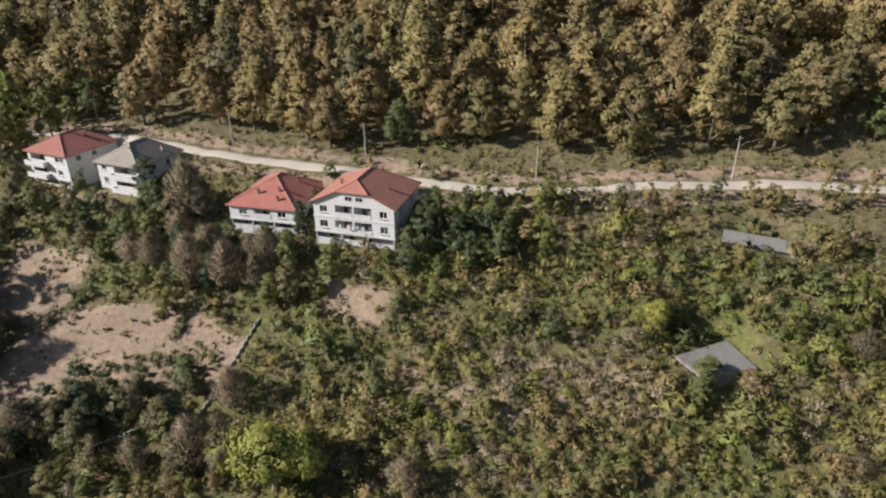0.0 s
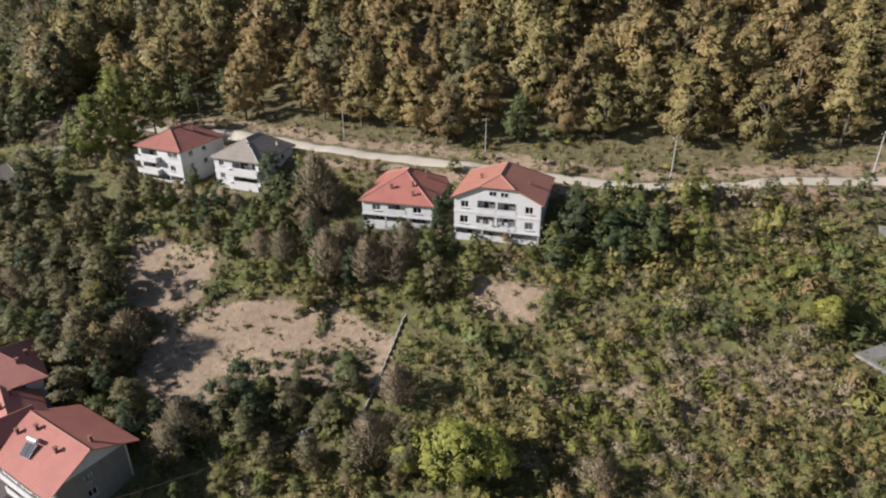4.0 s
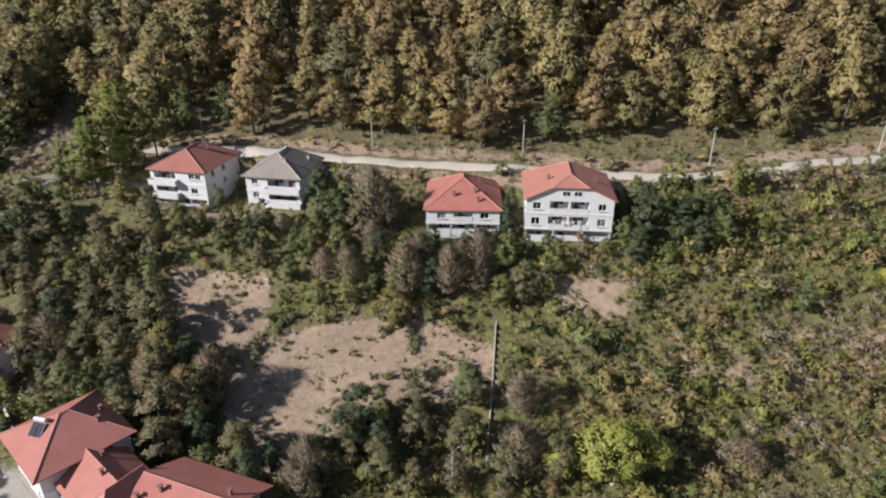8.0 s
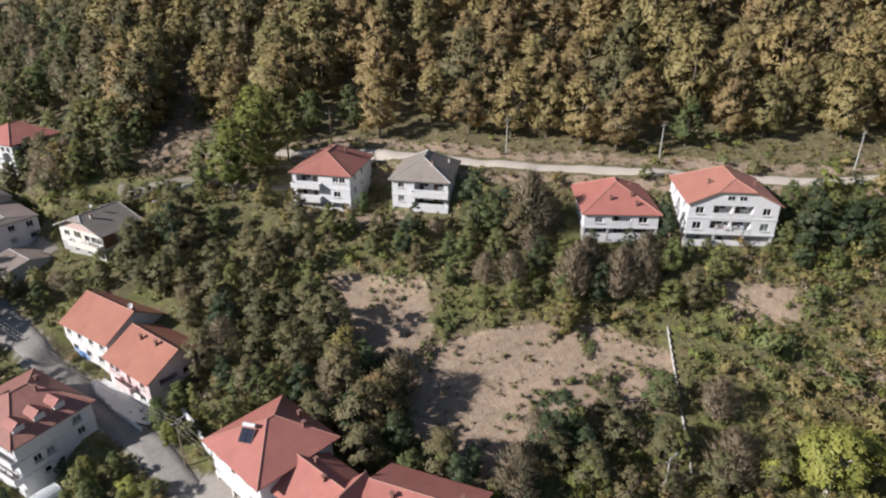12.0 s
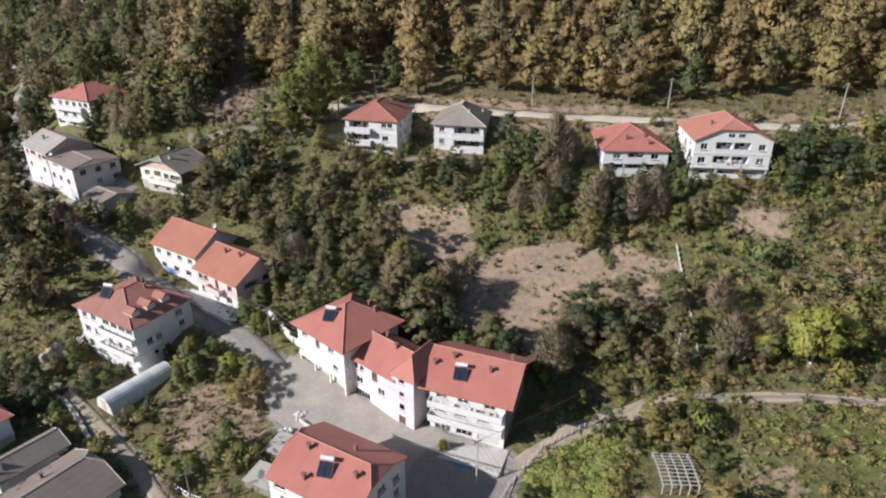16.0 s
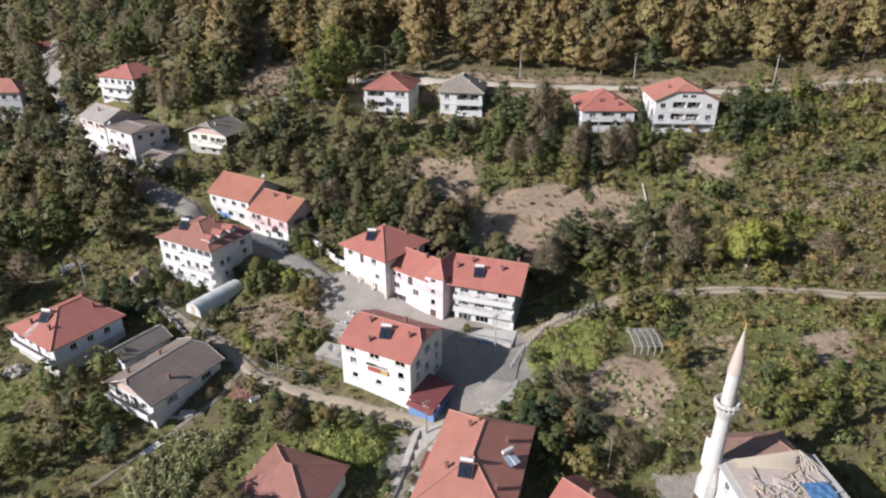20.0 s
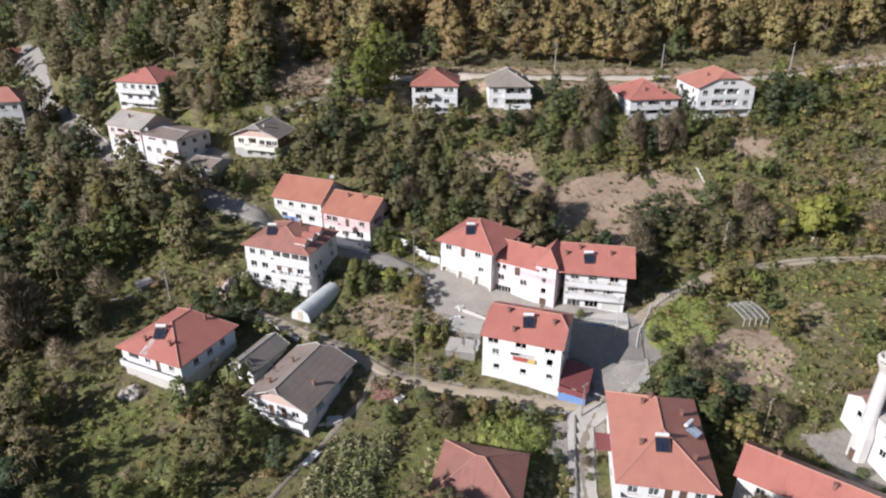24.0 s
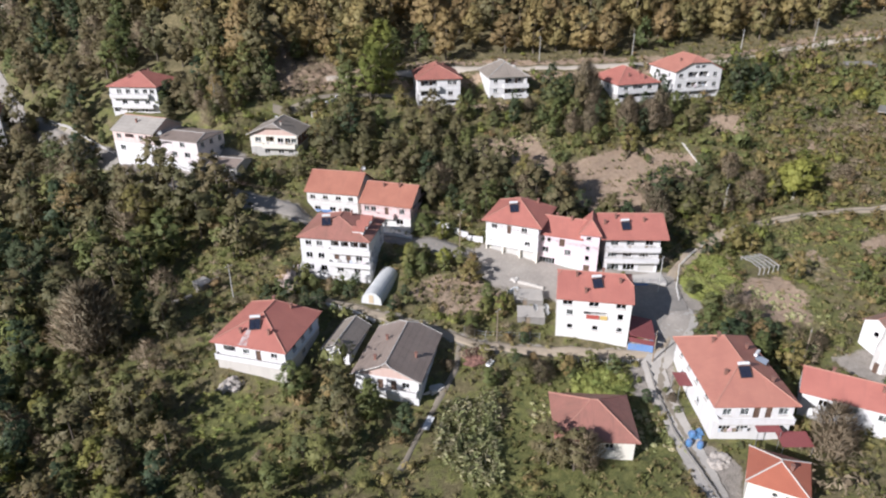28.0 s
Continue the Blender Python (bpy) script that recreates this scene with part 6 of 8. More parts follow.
for i in range(9):
    part("rail_post", boxes((0.3 + i * 1.58, 0.36 + i * 1.58, -3.55, -3.49, az + 0.5, az + 1.4)), M_STEEL, apron)
part("front_panel", boxes((0.25, 9.5, -3.66, -3.603, az - 1.2, az + 0.42)), M_BLUE, apron, "blue-painted front face")
part("hand_rail", boxes((0.25, 13.1, -3.56, -3.48, az + 1.4, az + 1.46)), M_STEEL, apron)

# concrete works on the slope
tk = tagged(new("water_tank"), "half-buried grey concrete water tank on the slope", "water tank")
FOOTPRINTS.append(([(43, 92), (53, 86.5), (55, 89.5), (45, 95.5)], (49, 91), 6.5))
tk.matrix_basis = pose(44.2, 93.0, 33.0, 0, 0, -26)
part("roof_slab", boxes((0, 10.6, -0.3, 3.2, 2.9, 3.15), bevel=0.05), M_OLDCONC, tk, at=pose(0, 0, 0, 9, 0, 0))
part("front_wall", boxes((8.4, 10.4, -0.1, 0.2, -3.0, 2.85)), M_OLDCONC, tk)
part("side_wall", boxes((10.1, 10.4, 0.2, 3.6, -3.0, 3.1), (0.2, 8.4, 0, 0.25, -2, 2.85)), M_OLDCONC, tk)
bm = bmesh.new()
rings = [[bm.verts.new((x_, y_, z_)) for y_, z_ in ((0.0, -4.5), (0.0, 2.85), (-8.6, -3.4), (-8.6, -5.5))] for x_ in (10.0, 10.45)]
bm.faces.new(rings[0]), bm.faces.new(rings[1][::-1])
for i in range(4):
    bm.faces.new([rings[0][i], rings[1][i], rings[1][(i + 1) % 4], rings[0][(i + 1) % 4]])
bmesh.ops.recalc_face_normals(bm, faces=bm.faces)
part("wing_wall", bm, M_OLDCONC, tk, "sloping concrete wing wall")
pd = tagged(new("concrete_platform"), "old concrete platform sunk in the bushes", "platform")
FOOTPRINTS.append(([(33, 72), (36.5, 69), (43, 68.5), (43.5, 73), (41, 79), (33, 76)], (38, 74), 7))
pd.matrix_basis = pose(33.0, 75.2, 24.0, 0, 0, -10)
bm = bmesh.new()
outline = [Vector(p) for p in ((-0.6, -1.2), (7.2, 4.2), (9.9, -2.2), (2.0, -5.2))]
rings = [[bm.verts.new((p.x, p.y, z)) for p in outline] for z in (2.6, 3.0)]
bm.faces.new(rings[1]), bm.faces.new(rings[0][::-1])
for i in range(4):
    bm.faces.new([rings[0][i], rings[0][(i + 1) % 4], rings[1][(i + 1) % 4], rings[1][i]])
bmesh.ops.recalc_face_normals(bm, faces=bm.faces)
part("slab", bm, M_OLDCONC, pd)
part("wall", boxes((2.2, 9.4, -4.6, -4.3, -2.0, 2.6)), M_OLDCONC, pd, at=pose(0, 0, 0, 0, 0, 20) @ pose(-1.2, -0.9, 0))
part("step", boxes((8.6, 10.0, -5.4, -3.0, -0.6, 2.3), bevel=0.05), M_GREYWALL, pd)


def heap(label, x, y, w, d, hgt, mat, seed, name="rubble_heap"):
    root = tagged(new(name), label, "heap")
    root.matrix_basis = pose(x, y, hz(x, y) - 0.3)
    bm = bmesh.new()
    bmesh.ops.create_icosphere(bm, subdivisions=4, radius=1.0)
    for v in bm.verts:
        n = noise.fractal(v.co * 1.7 + Vector((seed, 0, 0)), 1.0, 2.0, 4)
        v.co = Vector((v.co.x * w / 2, v.co.y * d / 2, max(v.co.z, -0.2) * hgt)) * (1 + 0.42 * n)
    part("mound", bm, mat, root)
    return root


heap("heap of pale stone and boards beside a house", -138.6, 91.2, 4.2, 5.6, 2.4, surface("pinkish_rubble", (0.4, 0.3, 0.26), (0.56, 0.46, 0.4), 1.4, 0.95, 4, 0.8, stain=(0.2, 0.16, 0.13), stain_amt=0.7), 3)
for i in range(5):
    bd = tagged(new("plank"), "pale weathered plank leaning on a house wall", "plank", "planks beside the white house")
    bd.matrix_basis = pose(-136.9 + i * 0.25, 93.2 - i * 0.35, hz(-136.5, 92) - 0.1, -58 + random.uniform(-8, 8), random.uniform(5, 20), -41 + random.uniform(-25, 25))
    part("board", boxes((-0.14, 0.14, -0.03, 0.03, 0, random.uniform(2.4, 4.2)), bevel=0.01), random.choice((M_OLDTIMBER, M_PALEWOOD, M_PINKISH)), bd)
heap("rubble at the foot of a house", -155.6, 70.2, 4.0, 3.0, 1.4, M_RUBBLE, 8)
heap("pile of pale rubble beside the barn", -126.6, 53.4, 4.6, 1.8, 0.8, M_CONC, 13)
heap("pile of dark bricks and boards by the lane", -117.6, 55.4, 4.4, 2.6, 0.8, M_FLUE, 31)
heap("sand and rubble pile in the yard", -98.6, 70.4, 2.6, 2.2, 0.8, M_CONC, 21)
pn = tagged(new("white_sheet"), "white board lying in the garden", "board")
pn.matrix_basis = pose(-131.4, 48.1, hz(-131.4, 48.1) + 0.3, 4, -3, 40)
part("board", boxes((-1.5, 1.5, -0.55, 0.55, 0, 0.08), bevel=0.02), M_FRAME, pn)
for bx, by in ((-98.9, 23.4), (-99.9, 24.6), (-98.2, 25.4)):
    ba = tagged(new("barrel"), "blue plastic barrel beside a house", "barrel", "blue barrels")
    ba.matrix_basis = pose(bx, by, hz(bx, by))
    part("drum", lathe(bmesh.new(), [(0.4, 0), (0.46, 0.3), (0.48, 0.6), (0.46, 0.9), (0.4, 1.1)], 14), M_TARP, ba)
    part("lid", lathe(bmesh.new(), [(0.37, 1.1), (0.37, 1.16), (0.1, 1.18)], 14), M_BLUE, ba)

# poles and wires
POLE_TOPS = {}


def utility_pole(key, x, y, hgt, concrete=True, lamp=False):
    root = tagged(new("utility_pole"), ("pale concrete" if concrete else "weathered timber") + " power pole with crossarm", "pole", "power poles")
    root.matrix_basis = pose(x, y, hz(x, y) - 0.5, 0, 0, 20)
    bm = bmesh.new()
    rod(bm, (0, 0, 0), (0, 0, hgt + 0.5), 0.13, 0.08, 8)
    part("shaft", bm, M_GREYWALL if concrete else M_WOOD, root)
    if lamp:
        bm = bmesh.new()
        rod(bm, (0, 0, hgt + 0.3), (0.9, 0, hgt + 0.7), 0.04, 0.03, 6)
        part("lamp_arm", bm, M_STEEL, root)
        part("lamp_head", boxes((0.8, 1.4, -0.12, 0.12, hgt + 0.62, hgt + 0.76), bevel=0.04), M_STEEL, root)
    part("crossarm", boxes((-0.7, 0.7, -0.05, 0.05, hgt, hgt + 0.1)), M_STEEL, root)
    for k in (-0.6, 0, 0.6):
        part("insulator", lathe(bmesh.new(), [(0.04, hgt + 0.1), (0.06, hgt + 0.16), (0.03, hgt + 0.24)], 6), M_FRAME, root, at=Matrix.Translation((k, 0, 0)))
    POLE_TOPS[key] = [root.matrix_basis @ Vector((k, 0, hgt + 0.2)) for k in (-0.6, 0, 0.6)]


for key, x, y, hgt, conc, lamp in (("a", 51.1, 108.6, 7.5, True, False), ("b", 16.8, 111.0, 8.0, True, False), ("c", -15.5, 125.0, 7.0, True, False), ("d", -44.6, 133.5, 7.5, True, False), ("e", -79, 146.5, 7.0, False, False), ("f", -135, 150, 7.5, True, False), ("g", -42, 66, 6.5, True, True), ("h", -149, 92.5, 7.0, True, False), ("i", -112.2, 57.2, 7.0, False, False), ("j", -103.0, 84.2, 8.0, False, True), ("k", -76.2, 53.4, 8.0, True, False), ("l", -67.5, 27.5, 7.5, False, False), ("m", -91.0, 40.4, 6.5, False, False), ("n", -141.5, 117.5, 7.5, False, False), ("o", -155, 139, 7.5, True, False)):
    utility_pole(key, x, y, hgt, conc, lamp)


def wires(a, b):
    root = tagged(new("power_line"), "three thin sagging power wires between poles", "wires", "power lines")
    mid = (POLE_TOPS[a][1] + POLE_TOPS[b][1]) / 2
    root.matrix_basis = Matrix.Translation(mid)
    for p, q in zip(POLE_TOPS[a], POLE_TOPS[b]):
        bm = bmesh.new()
        pts = [p.lerp(q, i / 8) - mid - Vector((0, 0, (p - q).length * 0.03 * 4 * (i / 8) * (1 - i / 8))) for i in range(9)]
        tube(bm, pts, 0.02)
        part("wire", bm, M_DARKFRAME, root)


for a, b in ("no", "nj", "jk", "kl", "gk"):
    wires(a, b)
# blue-painted sheets at the foot of the row house
bp = tagged(new("blue_gate"), "blue sheet-metal gate at the foot of a row house", "gate")
bp.matrix_basis = h8a[0].matrix_basis @ Matrix.Translation((2.2, 0.1, 0))
gz = hz(-124.5, 109.5) - h8a[0].matrix_basis.translation.z
for i in range(4):
    part("panel", boxes((i * 1.0, i * 1.0 + 0.96, 0.3, 0.34, gz - 0.3, gz + 1.3)), M_BLUE, bp)


def laundry(h, x0, x1, y, down, seed):
    """A washing line with small cloths along a balcony."""
    root, faces, H = h
    rr = random.Random(seed)
    ob = tagged(new("washing_line"), "washing line with small coloured cloths on a balcony", "laundry", "washing lines")
    ob.matrix_basis = root.matrix_basis @ Matrix.Translation((0, y, H - down))
    bm = bmesh.new()
    rod(bm, (x0, 0, 0), (x1, 0, 0), 0.012, sides=5)
    part("line", bm, M_STEEL, ob)
    x = x0 + 0.1
    while x < x1 - 0.5:
        w, hh = rr.uniform(0.3, 0.7), rr.uniform(0.45, 0.9)
        part("cloth", boxes((x, x + w, -0.02, 0.02, -hh, 0.01), bevel=0.01), rr.choice((M_FRAME, M_PINK, M_BLUEGREY, M_CURTAIN, M_WOOD, M_OLDTIMBER)), ob)
        x += w + rr.uniform(0.05, 0.5)


laundry(h10c, 2.0, 11.5, 0.35, 1.45, 1)
laundry(h9, 7.5, 14.0, -0.3, 4.0, 2)
laundry(h12, 1.0, 6.0, -0.3, 3.6, 3)
laundry(h1, 5.0, 10.0, 0.2, 3.6, 4)
laundry(h5, 5.0, 10.5, -0.2, 1.4, 5)

# odds and ends in the yards
heap("crumpled blue tarpaulin over a pile", -97.3, 25.4, 2.6, 2.0, 1.1, M_TARP, 41, "covered_pile")
heap("pale sheet thrown over a pile in the yard", -100.8, 67.7, 2.8, 2.0, 1.0, M_PLASTIC, 47, "covered_pile")
heap("heap of grey gravel between houses", -98.6, 20.4, 4.2, 3.2, 0.9, M_RUBBLE, 53)
heap("scattered dark bricks beside the lane", -117.5, 57.4, 4.6, 3.0, 0.5, M_FLUE, 59)
low_wall("low_yard_wall", "low pale block wall in the yard", [(-98.8, 69.2), (-95.5, 65.2)], 0.8, 0.25, M_CONC, 1.2)
wb = tagged(new("white_tub"), "white enamel tub standing beside the dirt lane", "tub")
wb.matrix_basis = pose(-116.2, 53.4, hz(-116.2, 53.4), 0, 0, 25)
part("tub", boxes((-0.8, 0.8, -0.4, 0.4, 0, 0.08), (-0.8, 0.8, -0.4, -0.32, 0.08, 0.5), (-0.8, 0.8, 0.32, 0.4, 0.08, 0.5), (-0.8, -0.72, -0.32, 0.32, 0.08, 0.5), (0.72, 0.8, -0.32, 0.32, 0.08, 0.5)), M_FRAME, wb)
# Grey material carries the tree shade that dims this roadside wall.
low_wall("roadside_wall", "low grey concrete wall along the village street", [(-172.5, 190.0), (-168.5, 181.0), (-161.5, 161.0), (-154.5, 144.5)], 0.6, 0.25, M_GREYWALL, 2.0)
low_wall("track_wall", "low whitewashed wall beside the gravel track", [(-114.3, 137.9), (-110.0, 138.4), (-105.3, 139.9)], 0.9, 0.3, M_WHITE, 1.6, 0.1)

# ---- plants ----
rng = np.random.default_rng(7)


def leaf_cloud(lobes, n, leaf, flat=1.2):
    """Leaf sprays as single triangles round the lobes (x, y, z, radius, squash, tint). Returns vertices, triangles, tint and soft normals."""
    L = np.array(lobes, float)
    mid = np.average(L[:, :3], axis=0, weights=L[:, 3]) - (0, 0, 0.25 * L[:, 2].std())
    pick = rng.choice(len(L), n, p=L[:, 3] ** 2 / (L[:, 3] ** 2).sum())
    d = rng.normal(size=(n, 3))
    d[:, 2] = np.abs(d[:, 2]) * 0.8 + d[:, 2] * 0.4
    d /= np.linalg.norm(d, axis=1)[:, None]
    rad = L[pick, 3] * (rng.uniform(0.35, 1.15, n) + 0.55 * rng.random(n) ** 4)
    c = L[pick, :3] + d * rad[:, None] * np.stack([np.ones(n), np.ones(n), L[pick, 4]], 1)
    out = c - mid
    out /= np.linalg.norm(out, axis=1)[:, None] + 1e-6
    soft = out * 0.85 + d * 0.3 + rng.normal(size=(n, 3)) * 0.22 + (0, 0, 0.3)
    soft /= np.linalg.norm(soft, axis=1)[:, None]
    nrm = soft * flat + rng.normal(size=(n, 3)) * 0.5 + (0, 0, 0.35)
    nrm /= np.linalg.norm(nrm, axis=1)[:, None]
    a = np.cross(nrm, rng.normal(size=(n, 3)))
    a /= np.linalg.norm(a, axis=1)[:, None]
    b = np.cross(nrm, a)
    s = leaf * rng.uniform(0.5, 1.45, n)[:, None]
    droop = np.array((0, 0, -0.2)) * s
    v = np.stack([c - a * s * 0.8, c + a * s * 0.85 - b * s * 0.2 + droop, c + b * s * 0.42], 1).reshape(-1, 3)
    return v, np.arange(len(v)).reshape(-1, 3), np.repeat(L[pick, 5] + rng.normal(size=n) * 0.02, 3), np.repeat(soft, 3, axis=0)


def twig_cloud(w, h, n):
    """Thin bare twigs that fan upward and outward from the limbs: long narrow slivers."""
    t = rng.random(n) ** 0.8
    a = rng.uniform(0, 2 * math.pi, n)
    wide = w * 0.5 * np.sin(np.pi * (0.16 + 0.8 * t)) * (1 + 0.18 * np.sin(3 * a + 1.0))
    r = wide * rng.uniform(0.1, 1.0, n) ** 0.6
    c = np.stack([r * np.cos(a), r * np.sin(a), h * (0.12 + 0.8 * t)], 1)
    d = np.stack([np.cos(a) * 0.6, np.sin(a) * 0.6, np.full(n, 0.9)], 1) + rng.normal(size=(n, 3)) * 0.3
    d /= np.linalg.norm(d, axis=1)[:, None]
    b = np.cross(d, rng.normal(size=(n, 3)))
    b /= np.linalg.norm(b, axis=1)[:, None]
    ln = rng.uniform(0.5, 1.35, n)[:, None]
    v = np.stack([c - b * 0.05, c + b * 0.05, c + d * ln], 1).reshape(-1, 3)
    nr = np.stack([np.cos(a), np.sin(a), np.full(n, 0.7)], 1) + rng.normal(size=(n, 3)) * 0.35
    nr /= np.linalg.norm(nr, axis=1)[:, None]
    return v, np.arange(len(v)).reshape(-1, 3), np.repeat(rng.normal(size=n) * 0.04, 3), np.repeat(nr, 3, axis=0)


def twiggy(w, h, twigs, lobes, n, leaf):
    """A nearly bare crown: a haze of twigs with a few withered leaves."""
    A, B = twig_cloud(w, h, twigs), leaf_cloud(lobes, n, leaf)
    return np.concatenate([A[0], B[0]]), np.concatenate([A[1], B[1] + len(A[0])]), np.concatenate([A[2], B[2]]), np.concatenate([A[3], B[3]])


OCT_V = np.array([(1, 0, 0), (0, 1, 0), (-1, 0, 0), (0, -1, 0), (0, 0, 1), (0, 0, -1)], float)
OCT_F = np.array([(0, 1, 4), (1, 2, 4), (2, 3, 4), (3, 0, 4), (1, 0, 5), (2, 1, 5), (3, 2, 5), (0, 3, 5)])


def crown(lobes, n, leaf, core=0.8):
    """A crown: leaves round lobes, and a rough inner mass of close foliage in each lobe."""
    v, f, t, nr = leaf_cloud(lobes, n, leaf)
    vs, fs, ts, ns = [v], [f], [t], [nr]
    at = len(v)
    if core:
        L = np.array(lobes, float)
        mid = np.average(L[:, :3], axis=0, weights=L[:, 3])
        for x, y, z, r, q, tt in lobes:
            a = rng.uniform(0, 1.57)
            o = OCT_V * rng.uniform(0.8, 1.2, (6, 1))
            o = np.stack([o[:, 0] * math.cos(a) - o[:, 1] * math.sin(a), o[:, 0] * math.sin(a) + o[:, 1] * math.cos(a), o[:, 2]], 1)
            w = o * (r * core) * (1, 1, q) + (x, y, z)
            k = (w - mid) / (np.linalg.norm(w - mid, axis=1)[:, None] + 1e-6) * 0.8 + OCT_V * 0.4 + (0, 0, 0.2)
            vs.append(w), fs.append(OCT_F + at), ts.append(np.full(6, tt)), ns.append(k / np.linalg.norm(k, axis=1)[:, None])
            at += 6
    return np.concatenate(vs), np.concatenate(fs), np.concatenate(ts), np.concatenate(ns)


def lobes_for(w, h, n, trunk=0.25, spire=0.0):
    """Lobes of an uneven, upright crown about w wide and h high whose foliage starts at trunk*h."""
    out = []
    sx, sy = rng.uniform(0.85, 1.15), rng.uniform(0.85, 1.15)
    lean = rng.normal(size=2) * w * 0.07
    wave, amp = rng.uniform(0, 6.3), rng.uniform(0.08, 0.22)
    for i in range(n):
        t = (i + rng.uniform(0.1, 0.9)) / n
        z = h * (trunk + (1 - trunk) * (0.05 + 0.88 * t))
        wide = (0.62 + 0.9 * t if t < 0.36 else 0.945 * (1 - ((t - 0.36) / 0.7) ** 1.7) + 0.05) * (1 - spire * t * 0.6)
        a = i * 2.4 + rng.uniform(-0.8, 0.8)
        r = w * 0.5 * wide * (1 + amp * math.sin(2 * a + wave) + 0.1 * math.sin(9 * t + wave)) * rng.uniform(0.35, 0.9) ** 0.7
        out.append((r * math.cos(a) * sx + lean[0] * t, r * math.sin(a) * sy + lean[1] * t, z, w * rng.uniform(0.09, 0.165) * (1.1 - 0.35 * t), rng.uniform(0.75, 1.2), rng.uniform(-0.05, 0.05)))
    return out


def trunk_mesh(h, r, limbs, lean=0.0, spread_=0.3, mat=None):
    """A tapered trunk that bends a little, with limbs."""
    bm = bmesh.new()
    p, pts = Vector((0, 0, -0.6)), []
    for i in range(5):
        pts.append(p.copy())
        p = p + Vector((rng.uniform(-0.12, 0.12) * h / 5 + lean * h / 5, rng.uniform(-0.12, 0.12) * h / 5, h / 4.4))
    for i in range(4):
        rod(bm, pts[i], pts[i + 1], r * (1 - i * 0.2), r * (1 - (i + 1) * 0.2), 7)
    for i in range(limbs):
        k = 1 + i % 3
        a = i * 2.3 + rng.uniform(-0.4, 0.4)
        e = pts[k] + Vector((math.cos(a), math.sin(a), rng.uniform(0.6, 1.2))) * h * spread_ * rng.uniform(0.7, 1.1)
        mid = (pts[k] + e) / 2 + Vector((0, 0, h * 0.03))
        rod(bm, pts[k], mid, r * 0.42, r * 0.28, 5), rod(bm, mid, e, r * 0.28, r * 0.08, 5)
    me = bpy.data.meshes.new("trunk")
    bm.to_mesh(me)
    bm.free()
    me.materials.append(mat or M_BARK)
    return me


def crown_mesh(lobes, n, leaf, mat, core=0.72):
    v, f, t, nr = crown(lobes, n, leaf, core)
    return tint_mesh("crown", v, f, t, [mat], normals=nr)


# each kind: crown meshes and trunk meshes of a nominal size (width 1 -> real metres given here)
KINDS = {
    "oak": dict(mat=M_AUTUMN, w=9.6, h=14.5, n=46, leaves=2500, leaf=0.46, var=6, label="autumn oak with yellow-brown crown at the wood's edge", cat="tree"),
    "broad": dict(mat=M_OLIVE, w=5.8, h=8.6, n=32, leaves=1800, leaf=0.3, var=4, label="broad olive-green tree among scrub", cat="tree"),
    "woodland": dict(mat=M_WOODY, w=6.2, h=8.8, n=32, leaves=1900, leaf=0.3, var=4, label="grey-olive broadleaf tree in dense woodland", cat="tree"),
    "green": dict(mat=M_GREEN, w=5.0, h=7.2, n=30, leaves=1650, leaf=0.28, var=4, label="leafy green garden tree", cat="tree"),
    "dark": dict(mat=M_DARK, w=5.2, h=8.5, n=30, leaves=1700, leaf=0.28, var=3, label="dense dark green tree", cat="tree"),
    "yellow": dict(mat=M_YELLOW, w=8.5, h=8.5, n=38, leaves=2700, leaf=0.33, var=1, label="yellow-green tree with a pale leaning trunk", cat="tree"),
    "poplar": dict(mat=M_GREEN, w=3.8, h=12.0, n=26, leaves=1600, leaf=0.31, var=2, label="tall narrow green tree", cat="tree"),
    "lime": dict(mat=M_LIME, w=7.0, h=11.5, n=36, leaves=2300, leaf=0.35, var=1, label="tall light yellow-green leafy tree", cat="tree"),
    "bare": dict(mat=M_BRUSH, w=5.2, h=7.4, n=22, leaves=1400, leaf=0.22, var=2, label="half-bare grey-brown tree with thin twigs", cat="tree"),
}
for k, d in KINDS.items():
    if k == "bare":
        clouds = [twiggy(d["w"], d["h"], 1500, lobes_for(d["w"] * 0.9, d["h"] * 0.9, d["n"], 0.12, 0.15), 520, 0.2) for i in range(d["var"])]
        d["crowns"] = [tint_mesh("crown", v, f, t, [d["mat"]], normals=nr) for v, f, t, nr in clouds]
    else:
        d["crowns"] = [crown_mesh(lobes_for(d["w"], d["h"], d["n"] + i % 2, {"yellow": 0.28, "oak": 0.12}.get(k, 0.1), 0.45 if k == "poplar" else 0.15), d["leaves"], d["leaf"], d["mat"], core=0.7) for i in range(d["var"])]
    d["trunks"] = [trunk_mesh(d["h"] * 0.75, d["w"] * 0.035, 6 if k != "bare" else 14, 0.25 if k == "yellow" else 0.0, 0.3, M_PALEBARK if k == "yellow" else M_BARK) for i in range(2)]


def tree(kind, x, y, scale=1.0, stretch=1.0, group="", label=""):
    """One tree: an Empty at its foot with trunk and crown."""
    d = KINDS[kind]
    root = tagged(new("tree"), label or d["label"], d["cat"], group)
    root.matrix_basis = pose(x, y, hz(x, y) - 0.1, 0, 0, float(rng.uniform(0, 360))) @ Matrix.Diagonal((scale, scale, scale * stretch, 1))
    part("trunk", d["trunks"][int(rng.integers(len(d["trunks"])))], None, root)
    part("crown", d["crowns"][int(rng.integers(len(d["crowns"])))], None, root)
    return root


